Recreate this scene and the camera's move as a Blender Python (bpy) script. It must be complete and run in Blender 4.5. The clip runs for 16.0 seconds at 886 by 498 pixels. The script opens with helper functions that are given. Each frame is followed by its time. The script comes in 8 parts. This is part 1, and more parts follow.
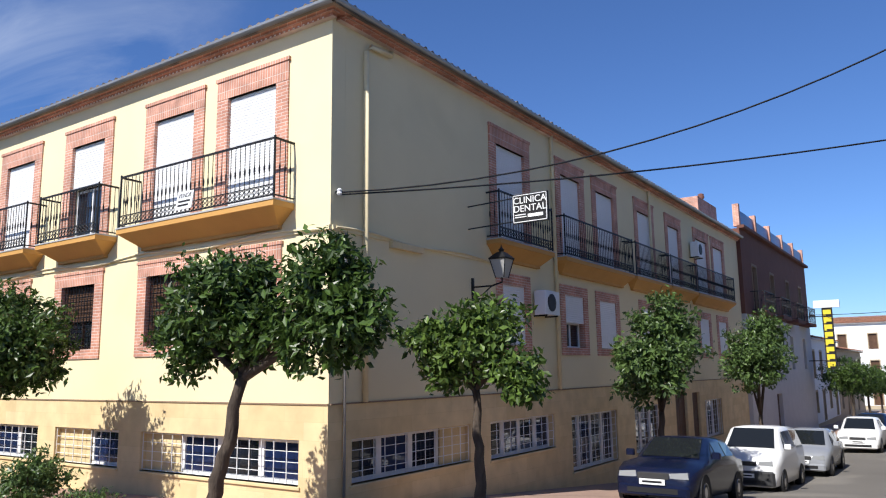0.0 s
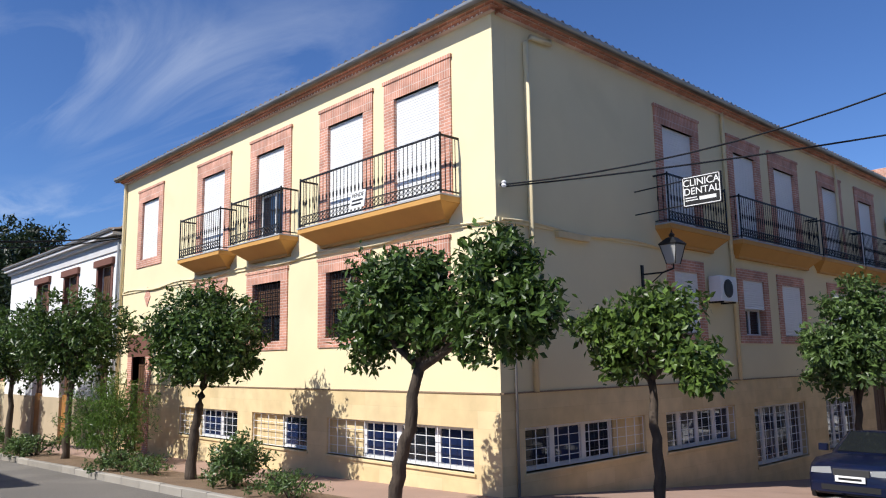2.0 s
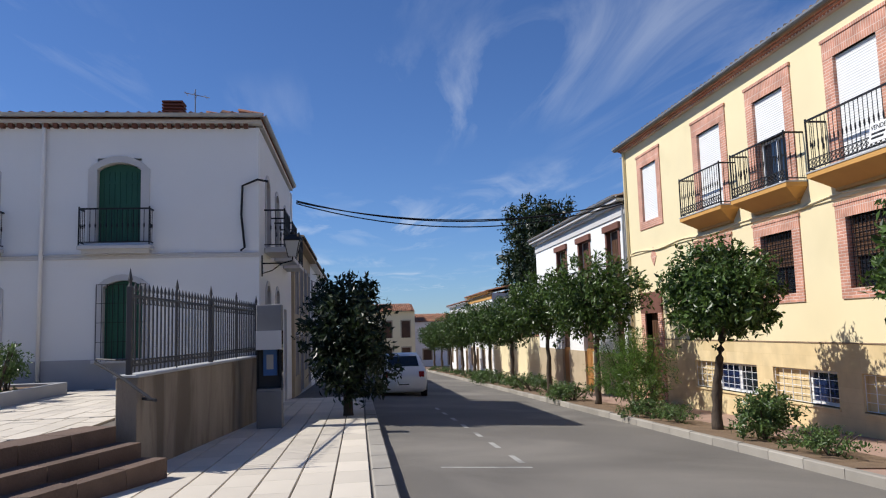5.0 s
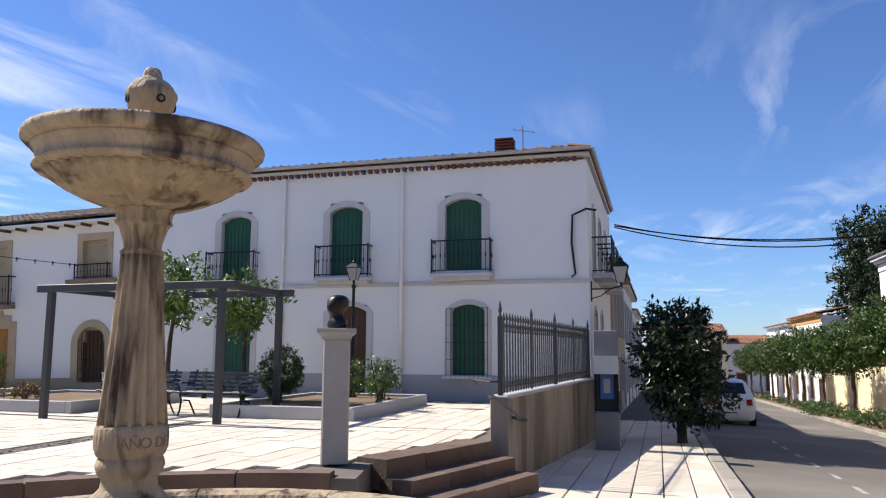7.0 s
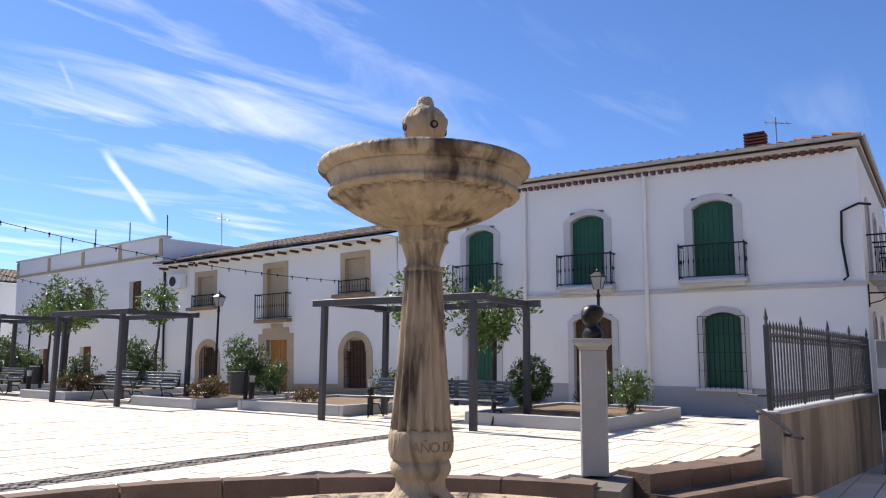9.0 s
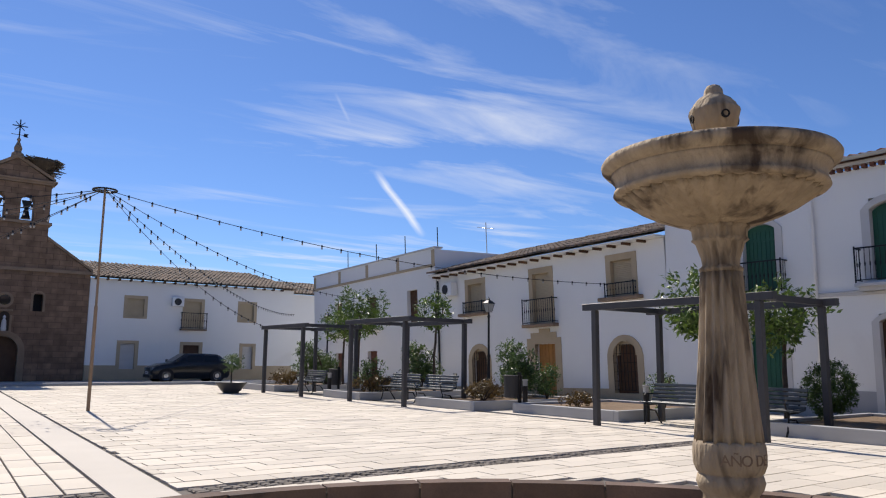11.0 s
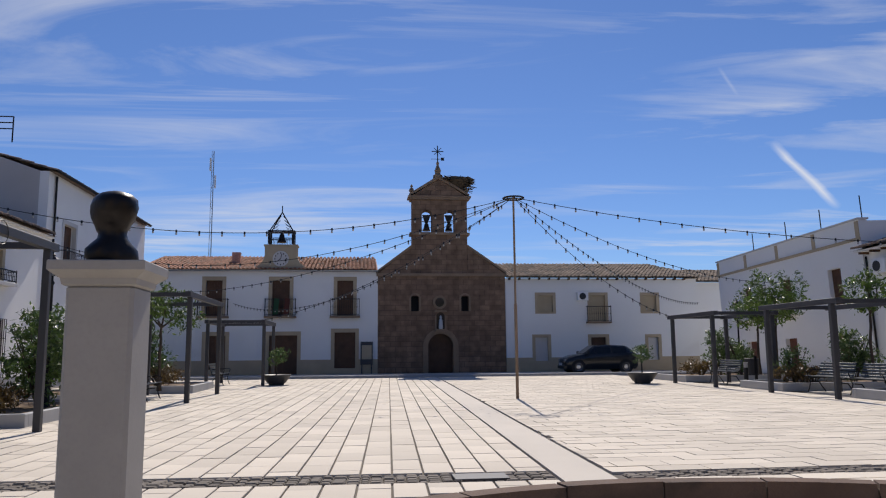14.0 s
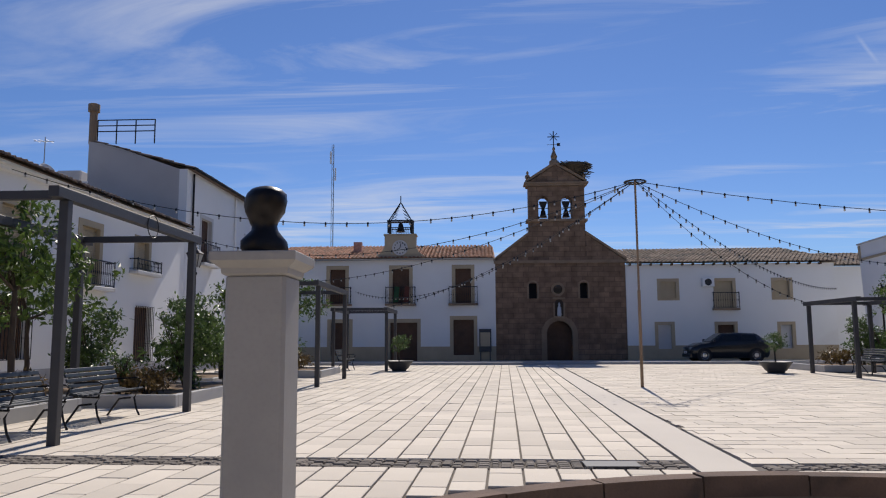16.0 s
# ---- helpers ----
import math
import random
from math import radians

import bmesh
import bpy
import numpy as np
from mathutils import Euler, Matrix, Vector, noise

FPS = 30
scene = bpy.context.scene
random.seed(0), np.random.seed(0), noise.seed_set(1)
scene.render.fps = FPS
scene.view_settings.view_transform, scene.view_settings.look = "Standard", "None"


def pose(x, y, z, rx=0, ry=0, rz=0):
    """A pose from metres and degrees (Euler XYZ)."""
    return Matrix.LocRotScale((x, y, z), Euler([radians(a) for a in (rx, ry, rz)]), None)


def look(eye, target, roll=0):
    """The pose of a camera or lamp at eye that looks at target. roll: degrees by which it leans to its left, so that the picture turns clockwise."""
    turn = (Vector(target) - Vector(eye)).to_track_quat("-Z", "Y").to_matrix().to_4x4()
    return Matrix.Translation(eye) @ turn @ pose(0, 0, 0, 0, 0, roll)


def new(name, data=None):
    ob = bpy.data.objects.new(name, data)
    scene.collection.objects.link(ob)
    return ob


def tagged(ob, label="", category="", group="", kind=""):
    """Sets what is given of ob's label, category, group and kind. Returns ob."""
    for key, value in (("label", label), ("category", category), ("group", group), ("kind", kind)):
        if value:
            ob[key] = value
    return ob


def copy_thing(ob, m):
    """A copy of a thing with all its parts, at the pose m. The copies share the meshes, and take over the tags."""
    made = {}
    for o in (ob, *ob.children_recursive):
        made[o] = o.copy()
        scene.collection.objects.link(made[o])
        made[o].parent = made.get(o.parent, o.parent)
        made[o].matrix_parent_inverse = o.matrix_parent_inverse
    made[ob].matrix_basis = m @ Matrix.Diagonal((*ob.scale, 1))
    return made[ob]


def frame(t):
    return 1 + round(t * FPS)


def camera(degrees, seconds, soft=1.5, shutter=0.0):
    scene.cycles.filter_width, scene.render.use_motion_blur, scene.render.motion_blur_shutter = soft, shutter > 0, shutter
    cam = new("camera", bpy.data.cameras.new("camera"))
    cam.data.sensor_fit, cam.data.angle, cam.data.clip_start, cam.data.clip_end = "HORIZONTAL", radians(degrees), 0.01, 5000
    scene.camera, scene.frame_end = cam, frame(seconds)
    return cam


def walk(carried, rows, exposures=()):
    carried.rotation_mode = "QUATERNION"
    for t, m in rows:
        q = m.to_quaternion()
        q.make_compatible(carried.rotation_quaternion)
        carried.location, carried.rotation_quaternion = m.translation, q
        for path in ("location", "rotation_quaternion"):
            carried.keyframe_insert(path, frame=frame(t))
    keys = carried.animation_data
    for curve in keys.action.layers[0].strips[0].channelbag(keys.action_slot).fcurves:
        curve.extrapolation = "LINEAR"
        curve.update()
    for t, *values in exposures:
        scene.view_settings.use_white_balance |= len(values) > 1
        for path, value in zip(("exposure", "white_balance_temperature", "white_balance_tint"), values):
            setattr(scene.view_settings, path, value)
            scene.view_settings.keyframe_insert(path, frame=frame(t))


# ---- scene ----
cam = camera(61.4, 16.0, soft=1.15)
PATH = [
    (0, (-0.113, -0.259, 1.715), (-1.221, 1.374, 2.037), -0.8),
    (0.5, (-0.107, -0.319, 1.717), (-1.284, 1.267, 2.035), -0.9),
    (1, (-0.115, -0.34, 1.733), (-1.383, 1.174, 2.048), -1.0),
    (1.5, (-0.132, -0.354, 1.727), (-1.486, 1.083, 2.039), -0.8),
    (2, (-0.142, -0.381, 1.73), (-1.579, 0.978, 2.03), -0.9),
    (2.5, (-0.17, -0.441, 1.736), (-1.696, 0.819, 2.022), -1.1),
    (3, (-0.179, -0.49, 1.744), (-1.831, 0.606, 2.01), -1.1),
    (3.5, (-0.097, -0.614, 1.72), (-1.867, 0.283, 1.966), -1.17),
    (4, (-0.02, -0.725, 1.705), (-1.885, -0.038, 1.931), -1.26),
    (4.5, (0.049, -0.778, 1.691), (-1.885, -0.313, 1.905), -1.33),
    (5, (0.068, -0.812, 1.7), (-1.907, -0.583, 1.915), -1.7),
    (5.2, (0.11, -0.851, 1.684), (-1.874, -0.71, 1.902), -1.9),
    (7.3, (0.781, -1.627, 1.915), (-1.1, -2.251, 2.187), 0.4),
    (7.5, (0.772, -1.653, 1.918), (-1.092, -2.324, 2.192), 0.4),
    (8, (0.806, -1.68, 1.907), (-1.002, -2.489, 2.189), 0.4),
    (8.5, (0.839, -1.715, 1.909), (-0.896, -2.67, 2.193), 0.5),
    (9, (0.869, -1.738, 1.902), (-0.773, -2.842, 2.191), 0.5),
    (9.2, (0.887, -1.753, 1.911), (-0.715, -2.916, 2.199), 0.5),
    (11.3, (1.002, -1.906, 1.913), (-0.082, -3.561, 2.204), 0.5),
    (11.5, (1.037, -1.889, 1.888), (0.013, -3.582, 2.177), 0.4),
    (12, (1.008, -1.895, 1.887), (0.142, -3.675, 2.168), 0.1),
    (12.5, (1.057, -1.897, 1.881), (0.352, -3.749, 2.157), -0.2),
    (13, (1.084, -1.9, 1.888), (0.544, -3.806, 2.16), -0.3),
    (13.5, (1.141, -1.859, 1.898), (0.764, -3.804, 2.168), -0.5),
    (14, (1.164, -1.863, 1.898), (0.943, -3.833, 2.166), -0.5),
    (14.5, (1.21, -1.852, 1.896), (1.103, -3.831, 2.161), -0.3),
    (15, (1.244, -1.815, 1.891), (1.216, -3.798, 2.151), -0.3),
    (15.5, (1.269, -1.819, 1.895), (1.3, -3.803, 2.145), -0.4),
    (16, (1.284, -1.816, 1.89), (1.37, -3.8, 2.127), -0.3),
]
EXPOSURES = [(0.0, 0.42, 6350, 10), (1.5, 0.36, 6350, 10), (3.5, 0.13, 6350, 10), (5.0, 0.10, 6400, 10), (7.5, 0.68, 6750, 12), (9.0, 0.72, 6750, 12), (11.5, 0.04, 6750, 12), (12.5, -0.09, 6750, 13), (16.0, -0.16, 6750, 13)]
walk(cam, [(t, look(eye, target, roll)) for t, eye, target, roll in PATH], EXPOSURES)

# world: clear afternoon sky with thin cirrus, sun high behind the church
SUN = Vector((-0.11, -1.0, 1.04)).normalized()
world = bpy.data.worlds.new("sky")
scene.world = world
world.use_nodes = True
wn, wl = world.node_tree.nodes, world.node_tree.links
wn.clear()
w_out = wn.new("ShaderNodeOutputWorld")
w_bg = wn.new("ShaderNodeBackground")
w_sky = wn.new("ShaderNodeTexSky")
w_sky.sky_type, w_sky.sun_disc = "NISHITA", False
w_sky.sun_elevation = math.asin(SUN.z)
w_sky.sun_rotation = math.atan2(SUN.x, SUN.y)
w_sky.altitude, w_sky.air_density, w_sky.dust_density, w_sky.ozone_density = 400, 1.0, 0.12, 3.2
w_bg.inputs["Strength"].default_value = 0.080


def wnode(kind, **inputs):
    n = wn.new(kind)
    for k, v in inputs.items():
        n.inputs[k].default_value = v
    return n


def wmath(op, a, b=None, clamp=False):
    n = wn.new("ShaderNodeMath")
    n.operation, n.use_clamp = op, clamp
    for i, v in enumerate((a, b)):
        if v is None:
            continue
        if isinstance(v, (int, float)):
            n.inputs[i].default_value = v
        else:
            wl.new(v, n.inputs[i])
    return n.outputs[0]


def wmix(fac, a, colour):
    n = wn.new("ShaderNodeMix")
    n.data_type = "RGBA"
    wl.new(fac, n.inputs["Factor"])
    wl.new(a, n.inputs["A"])
    n.inputs["B"].default_value = (*colour, 1)
    return n.outputs["Result"]


w_co = wn.new("ShaderNodeTexCoord")
w_sep = wn.new("ShaderNodeSeparateXYZ")
wl.new(w_co.outputs["Generated"], w_sep.inputs[0])
# the clouds lie on a flat layer: direction divided by its height
w_h = wmath("MAXIMUM", w_sep.outputs["Z"], 0.05)
w_flat = wn.new("ShaderNodeCombineXYZ")
wl.new(wmath("DIVIDE", w_sep.outputs["X"], w_h), w_flat.inputs[0])
wl.new(wmath("DIVIDE", w_sep.outputs["Y"], w_h), w_flat.inputs[1])
w_map = wn.new("ShaderNodeMapping")
w_map.inputs["Rotation"].default_value = (0, 0, radians(25))
w_map.inputs["Scale"].default_value = (0.32, 1.05, 1)
wl.new(w_flat.outputs[0], w_map.inputs[0])
w_n1 = wnode("ShaderNodeTexNoise", Scale=1.25, Detail=8.0, Roughness=0.6, Distortion=1.3)
w_n2 = wnode("ShaderNodeTexNoise", Scale=0.35, Detail=3.0, Roughness=0.5)
wl.new(w_map.outputs[0], w_n1.inputs[0])
wl.new(w_flat.outputs[0], w_n2.inputs[0])
w_c1 = wmath("MULTIPLY", wmath("SUBTRACT", w_n1.outputs[0], 0.49), 4.2, True)
w_c2 = wmath("MULTIPLY", wmath("SUBTRACT", wmath("SUBTRACT", wmath("SUBTRACT", w_n2.outputs[0], wmath("MULTIPLY", w_sep.outputs["Y"], 0.17)), wmath("MULTIPLY", w_sep.outputs["X"], 0.05)), 0.505), 4.5, True)
w_cloud = wmath("MULTIPLY", wmath("MULTIPLY", w_c1, w_c2), 0.70)
w_tint = wn.new("ShaderNodeMix")
w_tint.data_type, w_tint.blend_type = "RGBA", "MULTIPLY"
w_tint.inputs["Factor"].default_value = 1.0
w_tint.inputs["B"].default_value = (0.69, 0.91, 1.29, 1)
wl.new(w_sky.outputs[0], w_tint.inputs["A"])
w_col = wmix(w_cloud, w_tint.outputs["Result"], (9.0, 9.6, 10.5))


def contrail(a, b, width):
    """A straight thin trail between two directions."""
    global w_col
    a, b = Vector(a).normalized(), Vector(b).normalized()
    nrm, mid = a.cross(b).normalized(), (a + b).normalized()

    def dot(v):
        n = wn.new("ShaderNodeVectorMath")
        n.operation = "DOT_PRODUCT"
        wl.new(w_co.outputs["Generated"], n.inputs[0])
        n.inputs[1].default_value = v
        return n.outputs["Value"]
    wob = wmath("MULTIPLY", wmath("SUBTRACT", w_n1.outputs[0], 0.5), 0.006)
    off = wmath("ABSOLUTE", wmath("ADD", dot(nrm), wob))
    core = wmath("SUBTRACT", 1.0, wmath("DIVIDE", off, width), True)
    ends = wmath("MULTIPLY", wmath("SUBTRACT", dot(mid), a.dot(mid)), 900.0, True)
    w_col = wmix(wmath("MULTIPLY", wmath("MULTIPLY", core, ends), 0.75), w_col, (10.5, 11.0, 11.5))


contrail((-0.4964, -0.8322, 0.2472), (-0.5634, -0.8102, 0.1618), 0.0062)
contrail((-0.4343, -0.8334, 0.3417), (-0.459, -0.8349, 0.3038), 0.0030)
wl.new(w_col, w_bg.inputs[0])
wl.new(w_bg.outputs[0], w_out.inputs[0])

sun = new("sun", bpy.data.lights.new("sun", "SUN"))
sun.data.energy, sun.data.angle, sun.data.color = 5.0, radians(0.53), (1.0, 0.955, 0.88)
sun.matrix_world = look(SUN * 60, (0, 0, 0))


# ---- materials ----
def mat(name, base, rough=0.8, var=0.12, scale=3.0, fine=60.0, bump=0.15, metal=0.0, stain=None, stain_at=0.58, stretch=1.0, spec=0.35):
    """A surface with broad mottling, fine grain with relief, and stains where given."""
    m = bpy.data.materials.new(name)
    m.use_nodes = True
    nt = m.node_tree
    b = nt.nodes["Principled BSDF"]
    b.inputs["Roughness"].default_value, b.inputs["Metallic"].default_value = rough, metal
    b.inputs["Specular IOR Level"].default_value = spec
    tc = nt.nodes.new("ShaderNodeTexCoord")
    co = nt.nodes.new("ShaderNodeMapping")
    co.inputs["Scale"].default_value = (1, 1, stretch)
    nt.links.new(tc.outputs["Object"], co.inputs[0])

    def noise_tex(s, d=5.0, dist=0.0):
        n = nt.nodes.new("ShaderNodeTexNoise")
        n.inputs["Scale"].default_value, n.inputs["Detail"].default_value, n.inputs["Distortion"].default_value = s, d, dist
        nt.links.new(co.outputs[0], n.inputs[0])
        return n.outputs[0]

    def mixed(fac, a, c2, mode="MIX"):
        n = nt.nodes.new("ShaderNodeMix")
        n.data_type, n.blend_type = "RGBA", mode
        nt.links.new(fac, n.inputs["Factor"])
        if isinstance(a, tuple):
            n.inputs["A"].default_value = (*a, 1)
        else:
            nt.links.new(a, n.inputs["A"])
        n.inputs["B"].default_value = (*c2, 1)
        return n.outputs["Result"]
    big, small = noise_tex(scale), noise_tex(fine, 4.0)
    dark = tuple(c * (1 - var * 2.2) for c in base)
    lite = tuple(min(c * (1 + var * 1.2), 0.95) for c in base)
    col = mixed(big, dark, lite)
    gr = nt.nodes.new("ShaderNodeMapRange")
    gr.inputs[1].default_value, gr.inputs[2].default_value = 0.45, 0.75
    gr.inputs[4].default_value = min(var * 2.5, 0.6)
    nt.links.new(small, gr.inputs[0])
    col = mixed(gr.outputs[0], col, tuple(c * 0.72 for c in base))
    if stain:
        st = nt.nodes.new("ShaderNodeMapRange")
        st.inputs[1].default_value, st.inputs[2].default_value = stain_at, stain_at + 0.14
        nt.links.new(noise_tex(scale * 0.55, 8.0, 0.6), st.inputs[0])
        col = mixed(st.outputs[0], col, stain)
    nt.links.new(col, b.inputs["Base Color"])
    bp = nt.nodes.new("ShaderNodeBump")
    bp.inputs["Strength"].default_value, bp.inputs["Distance"].default_value = min(bump, 1.0), 0.02
    nt.links.new(small, bp.inputs["Height"])
    nt.links.new(bp.outputs[0], b.inputs["Normal"])
    m["out"] = col.node.name
    return m


def per_piece(m, amount=0.25):
    """Lets each object, or each island, of a material differ a little in tone."""
    nt = m.node_tree
    b = nt.nodes["Principled BSDF"]
    src = b.inputs["Base Color"].links[0].from_socket
    oi, ge = nt.nodes.new("ShaderNodeObjectInfo"), nt.nodes.new("ShaderNodeNewGeometry")
    ad = nt.nodes.new("ShaderNodeMath")
    ad.operation = "ADD"
    nt.links.new(oi.outputs["Random"], ad.inputs[0])
    nt.links.new(ge.outputs["Random Per Island"], ad.inputs[1])
    fr = nt.nodes.new("ShaderNodeMath")
    fr.operation = "FRACT"
    nt.links.new(ad.outputs[0], fr.inputs[0])
    mr = nt.nodes.new("ShaderNodeMapRange")
    mr.inputs[3].default_value, mr.inputs[4].default_value = 1 - amount, 1 + amount * 0.4
    nt.links.new(fr.outputs[0], mr.inputs[0])
    vm = nt.nodes.new("ShaderNodeVectorMath")
    vm.operation = "SCALE"
    nt.links.new(src, vm.inputs[0])
    nt.links.new(mr.outputs[0], vm.inputs["Scale"])
    nt.links.new(vm.outputs[0], b.inputs["Base Color"])
    return m


def brickwork(name, c1, c2, mortar, bw, bh, joint=0.012, upright=False, bump=0.5, offset=0.5, rough=0.85, tone=(0.68, 1.2)):
    """Coursed bricks or ashlar on upright faces, in metres."""
    m = bpy.data.materials.new(name)
    m.use_nodes = True
    nt = m.node_tree
    b = nt.nodes["Principled BSDF"]
    b.inputs["Roughness"].default_value = rough
    b.inputs["Specular IOR Level"].default_value = 0.25
    co, se, cb = nt.nodes.new("ShaderNodeTexCoord"), nt.nodes.new("ShaderNodeSeparateXYZ"), nt.nodes.new("ShaderNodeCombineXYZ")
    ad = nt.nodes.new("ShaderNodeMath")
    nt.links.new(co.outputs["Object"], se.inputs[0])
    nt.links.new(se.outputs[0], ad.inputs[0])
    nt.links.new(se.outputs[1], ad.inputs[1])
    nt.links.new(ad.outputs[0], cb.inputs[1 if upright else 0])
    nt.links.new(se.outputs[2], cb.inputs[0 if upright else 1])
    t = nt.nodes.new("ShaderNodeTexBrick")
    t.offset = offset
    for k, v in (("Color1", (*c1, 1)), ("Color2", (*c2, 1)), ("Mortar", (*mortar, 1)), ("Scale", 1.0), ("Mortar Size", joint), ("Mortar Smooth", 0.3), ("Brick Width", bw), ("Row Height", bh)):
        t.inputs[k].default_value = v
    nt.links.new(cb.outputs[0], t.inputs["Vector"])
    n = nt.nodes.new("ShaderNodeTexNoise")
    n.inputs["Scale"].default_value, n.inputs["Detail"].default_value = 2.2, 8.0
    nt.links.new(co.outputs["Object"], n.inputs[0])
    mr = nt.nodes.new("ShaderNodeMapRange")
    mr.inputs[1].default_value, mr.inputs[2].default_value, mr.inputs[3].default_value, mr.inputs[4].default_value = 0.3, 0.7, *tone
    nt.links.new(n.outputs[0], mr.inputs[0])
    vm = nt.nodes.new("ShaderNodeVectorMath")
    vm.operation = "SCALE"
    nt.links.new(t.outputs[0], vm.inputs[0])
    nt.links.new(mr.outputs[0], vm.inputs["Scale"])
    nt.links.new(vm.outputs[0], b.inputs["Base Color"])
    bp = nt.nodes.new("ShaderNodeBump")
    bp.inputs["Strength"].default_value, bp.inputs["Distance"].default_value, bp.invert = bump, 0.012, True
    nt.links.new(t.outputs["Fac"], bp.inputs["Height"])
    nt.links.new(bp.outputs[0], b.inputs["Normal"])
    return m


def leaf_mat(name, base, var=0.5):
    m = bpy.data.materials.new(name)
    m.use_nodes = True
    nt = m.node_tree
    b = nt.nodes["Principled BSDF"]
    b.inputs["Roughness"].default_value = 0.36
    b.inputs["Specular IOR Level"].default_value = 0.4
    ge = nt.nodes.new("ShaderNodeNewGeometry")
    cr = nt.nodes.new("ShaderNodeValToRGB")
    e = cr.color_ramp.elements
    e[0].color = (*(c * (1 - var) for c in base), 1)
    e[1].color = (base[0] * (1 + var * 1.3), base[1] * (1 + var), base[2] * (1 + var * 0.4), 1)
    nt.links.new(ge.outputs["Random Per Island"], cr.inputs[0])
    nt.links.new(cr.outputs[0], b.inputs["Base Color"])
    tr = nt.nodes.new("ShaderNodeBsdfTranslucent")
    nt.links.new(cr.outputs[0], tr.inputs[0])
    mx = nt.nodes.new("ShaderNodeMixShader")
    mx.inputs[0].default_value = 0.3
    nt.links.new(b.outputs[0], mx.inputs[1])
    nt.links.new(tr.outputs[0], mx.inputs[2])
    nt.links.new(mx.outputs[0], nt.nodes["Material Output"].inputs[0])
    return m


CREAM = mat("cream_render", (0.79, 0.68, 0.43), 0.9, 0.05, 0.7, 90, 0.12, stain=(0.70, 0.60, 0.37), stain_at=0.62)
SANDY = brickwork("sand_stone_cladding", (0.72, 0.57, 0.33), (0.66, 0.51, 0.28), (0.62, 0.48, 0.27), 0.9, 0.3, 0.004, bump=0.1, tone=(0.86, 1.08))
OCHRE = mat("ochre_paint", (0.58, 0.31, 0.09), 0.8, 0.07, 2.0, 70, 0.1)
BRICK = brickwork("red_brick", (0.60, 0.29, 0.20), (0.50, 0.23, 0.16), (0.66, 0.50, 0.42), 0.24, 0.065, 0.009)
SOLDIER = brickwork("red_brick_on_end", (0.60, 0.29, 0.20), (0.52, 0.24, 0.165), (0.66, 0.50, 0.42), 0.30, 0.068, 0.009, upright=True, offset=0)
WHITEWASH = mat("whitewash", (0.80, 0.80, 0.79), 0.9, 0.035, 0.5, 45, 0.25, stain=(0.70, 0.69, 0.67), stain_at=0.64)
GREYWASH = mat("grey_plinth_paint", (0.40, 0.40, 0.41), 0.9, 0.08, 0.8, 50, 0.2)
TAN = mat("tan_surround", (0.47, 0.38, 0.26), 0.9, 0.1, 1.5, 60, 0.15)
PALEGREY = mat("pale_grey_surround", (0.58, 0.57, 0.56), 0.9, 0.06, 1.5, 60, 0.15)
SHUTTER = mat("white_roller_shutter", (0.80, 0.80, 0.79), 0.55, 0.03, 1.0, 30, 0.03)
GREEN = mat("green_paint", (0.022, 0.105, 0.065), 0.55, 0.15, 2.0, 40, 0.1)
BROWNWOOD = mat("brown_wood", (0.11, 0.055, 0.03), 0.6, 0.25, 3.0, 60, 0.2)
HONEY = mat("honey_wood", (0.42, 0.20, 0.06), 0.6, 0.2, 3.0, 60, 0.2)
BEIGEBLIND = mat("beige_blind", (0.45, 0.37, 0.25), 0.7, 0.08, 2.0, 30, 0.05)
IRON = mat("black_iron", (0.018, 0.018, 0.02), 0.5, 0.2, 5.0, 80, 0.1, 0.3)
STEEL = mat("dark_grey_painted_steel", (0.055, 0.055, 0.06), 0.5, 0.12, 4.0, 80, 0.06)
ZINC = mat("zinc_gutter", (0.42, 0.43, 0.44), 0.5, 0.12, 3.0, 40, 0.05, 0.6)
PIPE = mat("cream_pipe", (0.74, 0.63, 0.40), 0.6, 0.06, 3.0, 40, 0.05)
WHITE = mat("white_paint", (0.80, 0.80, 0.80), 0.5, 0.03, 2.0, 40, 0.03)
# near black: the darkness inside openings and holes, put into the colour
DARKIN = mat("unlit_interior_black", (0.02, 0.02, 0.022), 0.9, 0.1)
TERRACOTTA = per_piece(mat("terracotta_tile", (0.42, 0.20, 0.12), 0.9, 0.2, 2.5, 50, 0.3, stain=(0.20, 0.14, 0.10), stain_at=0.55), 0.35)
OLDTILE = per_piece(mat("weathered_tile", (0.27, 0.20, 0.15), 0.9, 0.25, 2.0, 50, 0.3, stain=(0.11, 0.095, 0.08), stain_at=0.5), 0.35)
SANDSTONE = brickwork("brown_sandstone", (0.26, 0.165, 0.108), (0.185, 0.118, 0.077), (0.13, 0.085, 0.06), 0.62, 0.30, 0.014, bump=0.8)
STONETRIM = mat("sandstone_trim", (0.30, 0.21, 0.14), 0.9, 0.2, 2.0, 40, 0.4)
ASPHALT = mat("worn_asphalt", (0.170, 0.155, 0.136), 0.92, 0.18, 0.35, 160, 0.4, stain=(0.222, 0.202, 0.175), stain_at=0.52)
PAVE = per_piece(mat("pale_stone_paving", (0.67, 0.60, 0.50), 0.85, 0.08, 0.9, 70, 0.15, stain=(0.56, 0.50, 0.43), stain_at=0.6), 0.14)
JOINT = mat("paving_joint", (0.16, 0.14, 0.12), 0.95, 0.15, 4.0, 80, 0.3)
COBBLE = per_piece(mat("cobble", (0.22, 0.19, 0.16), 0.9, 0.2, 5.0, 60, 0.3), 0.4)
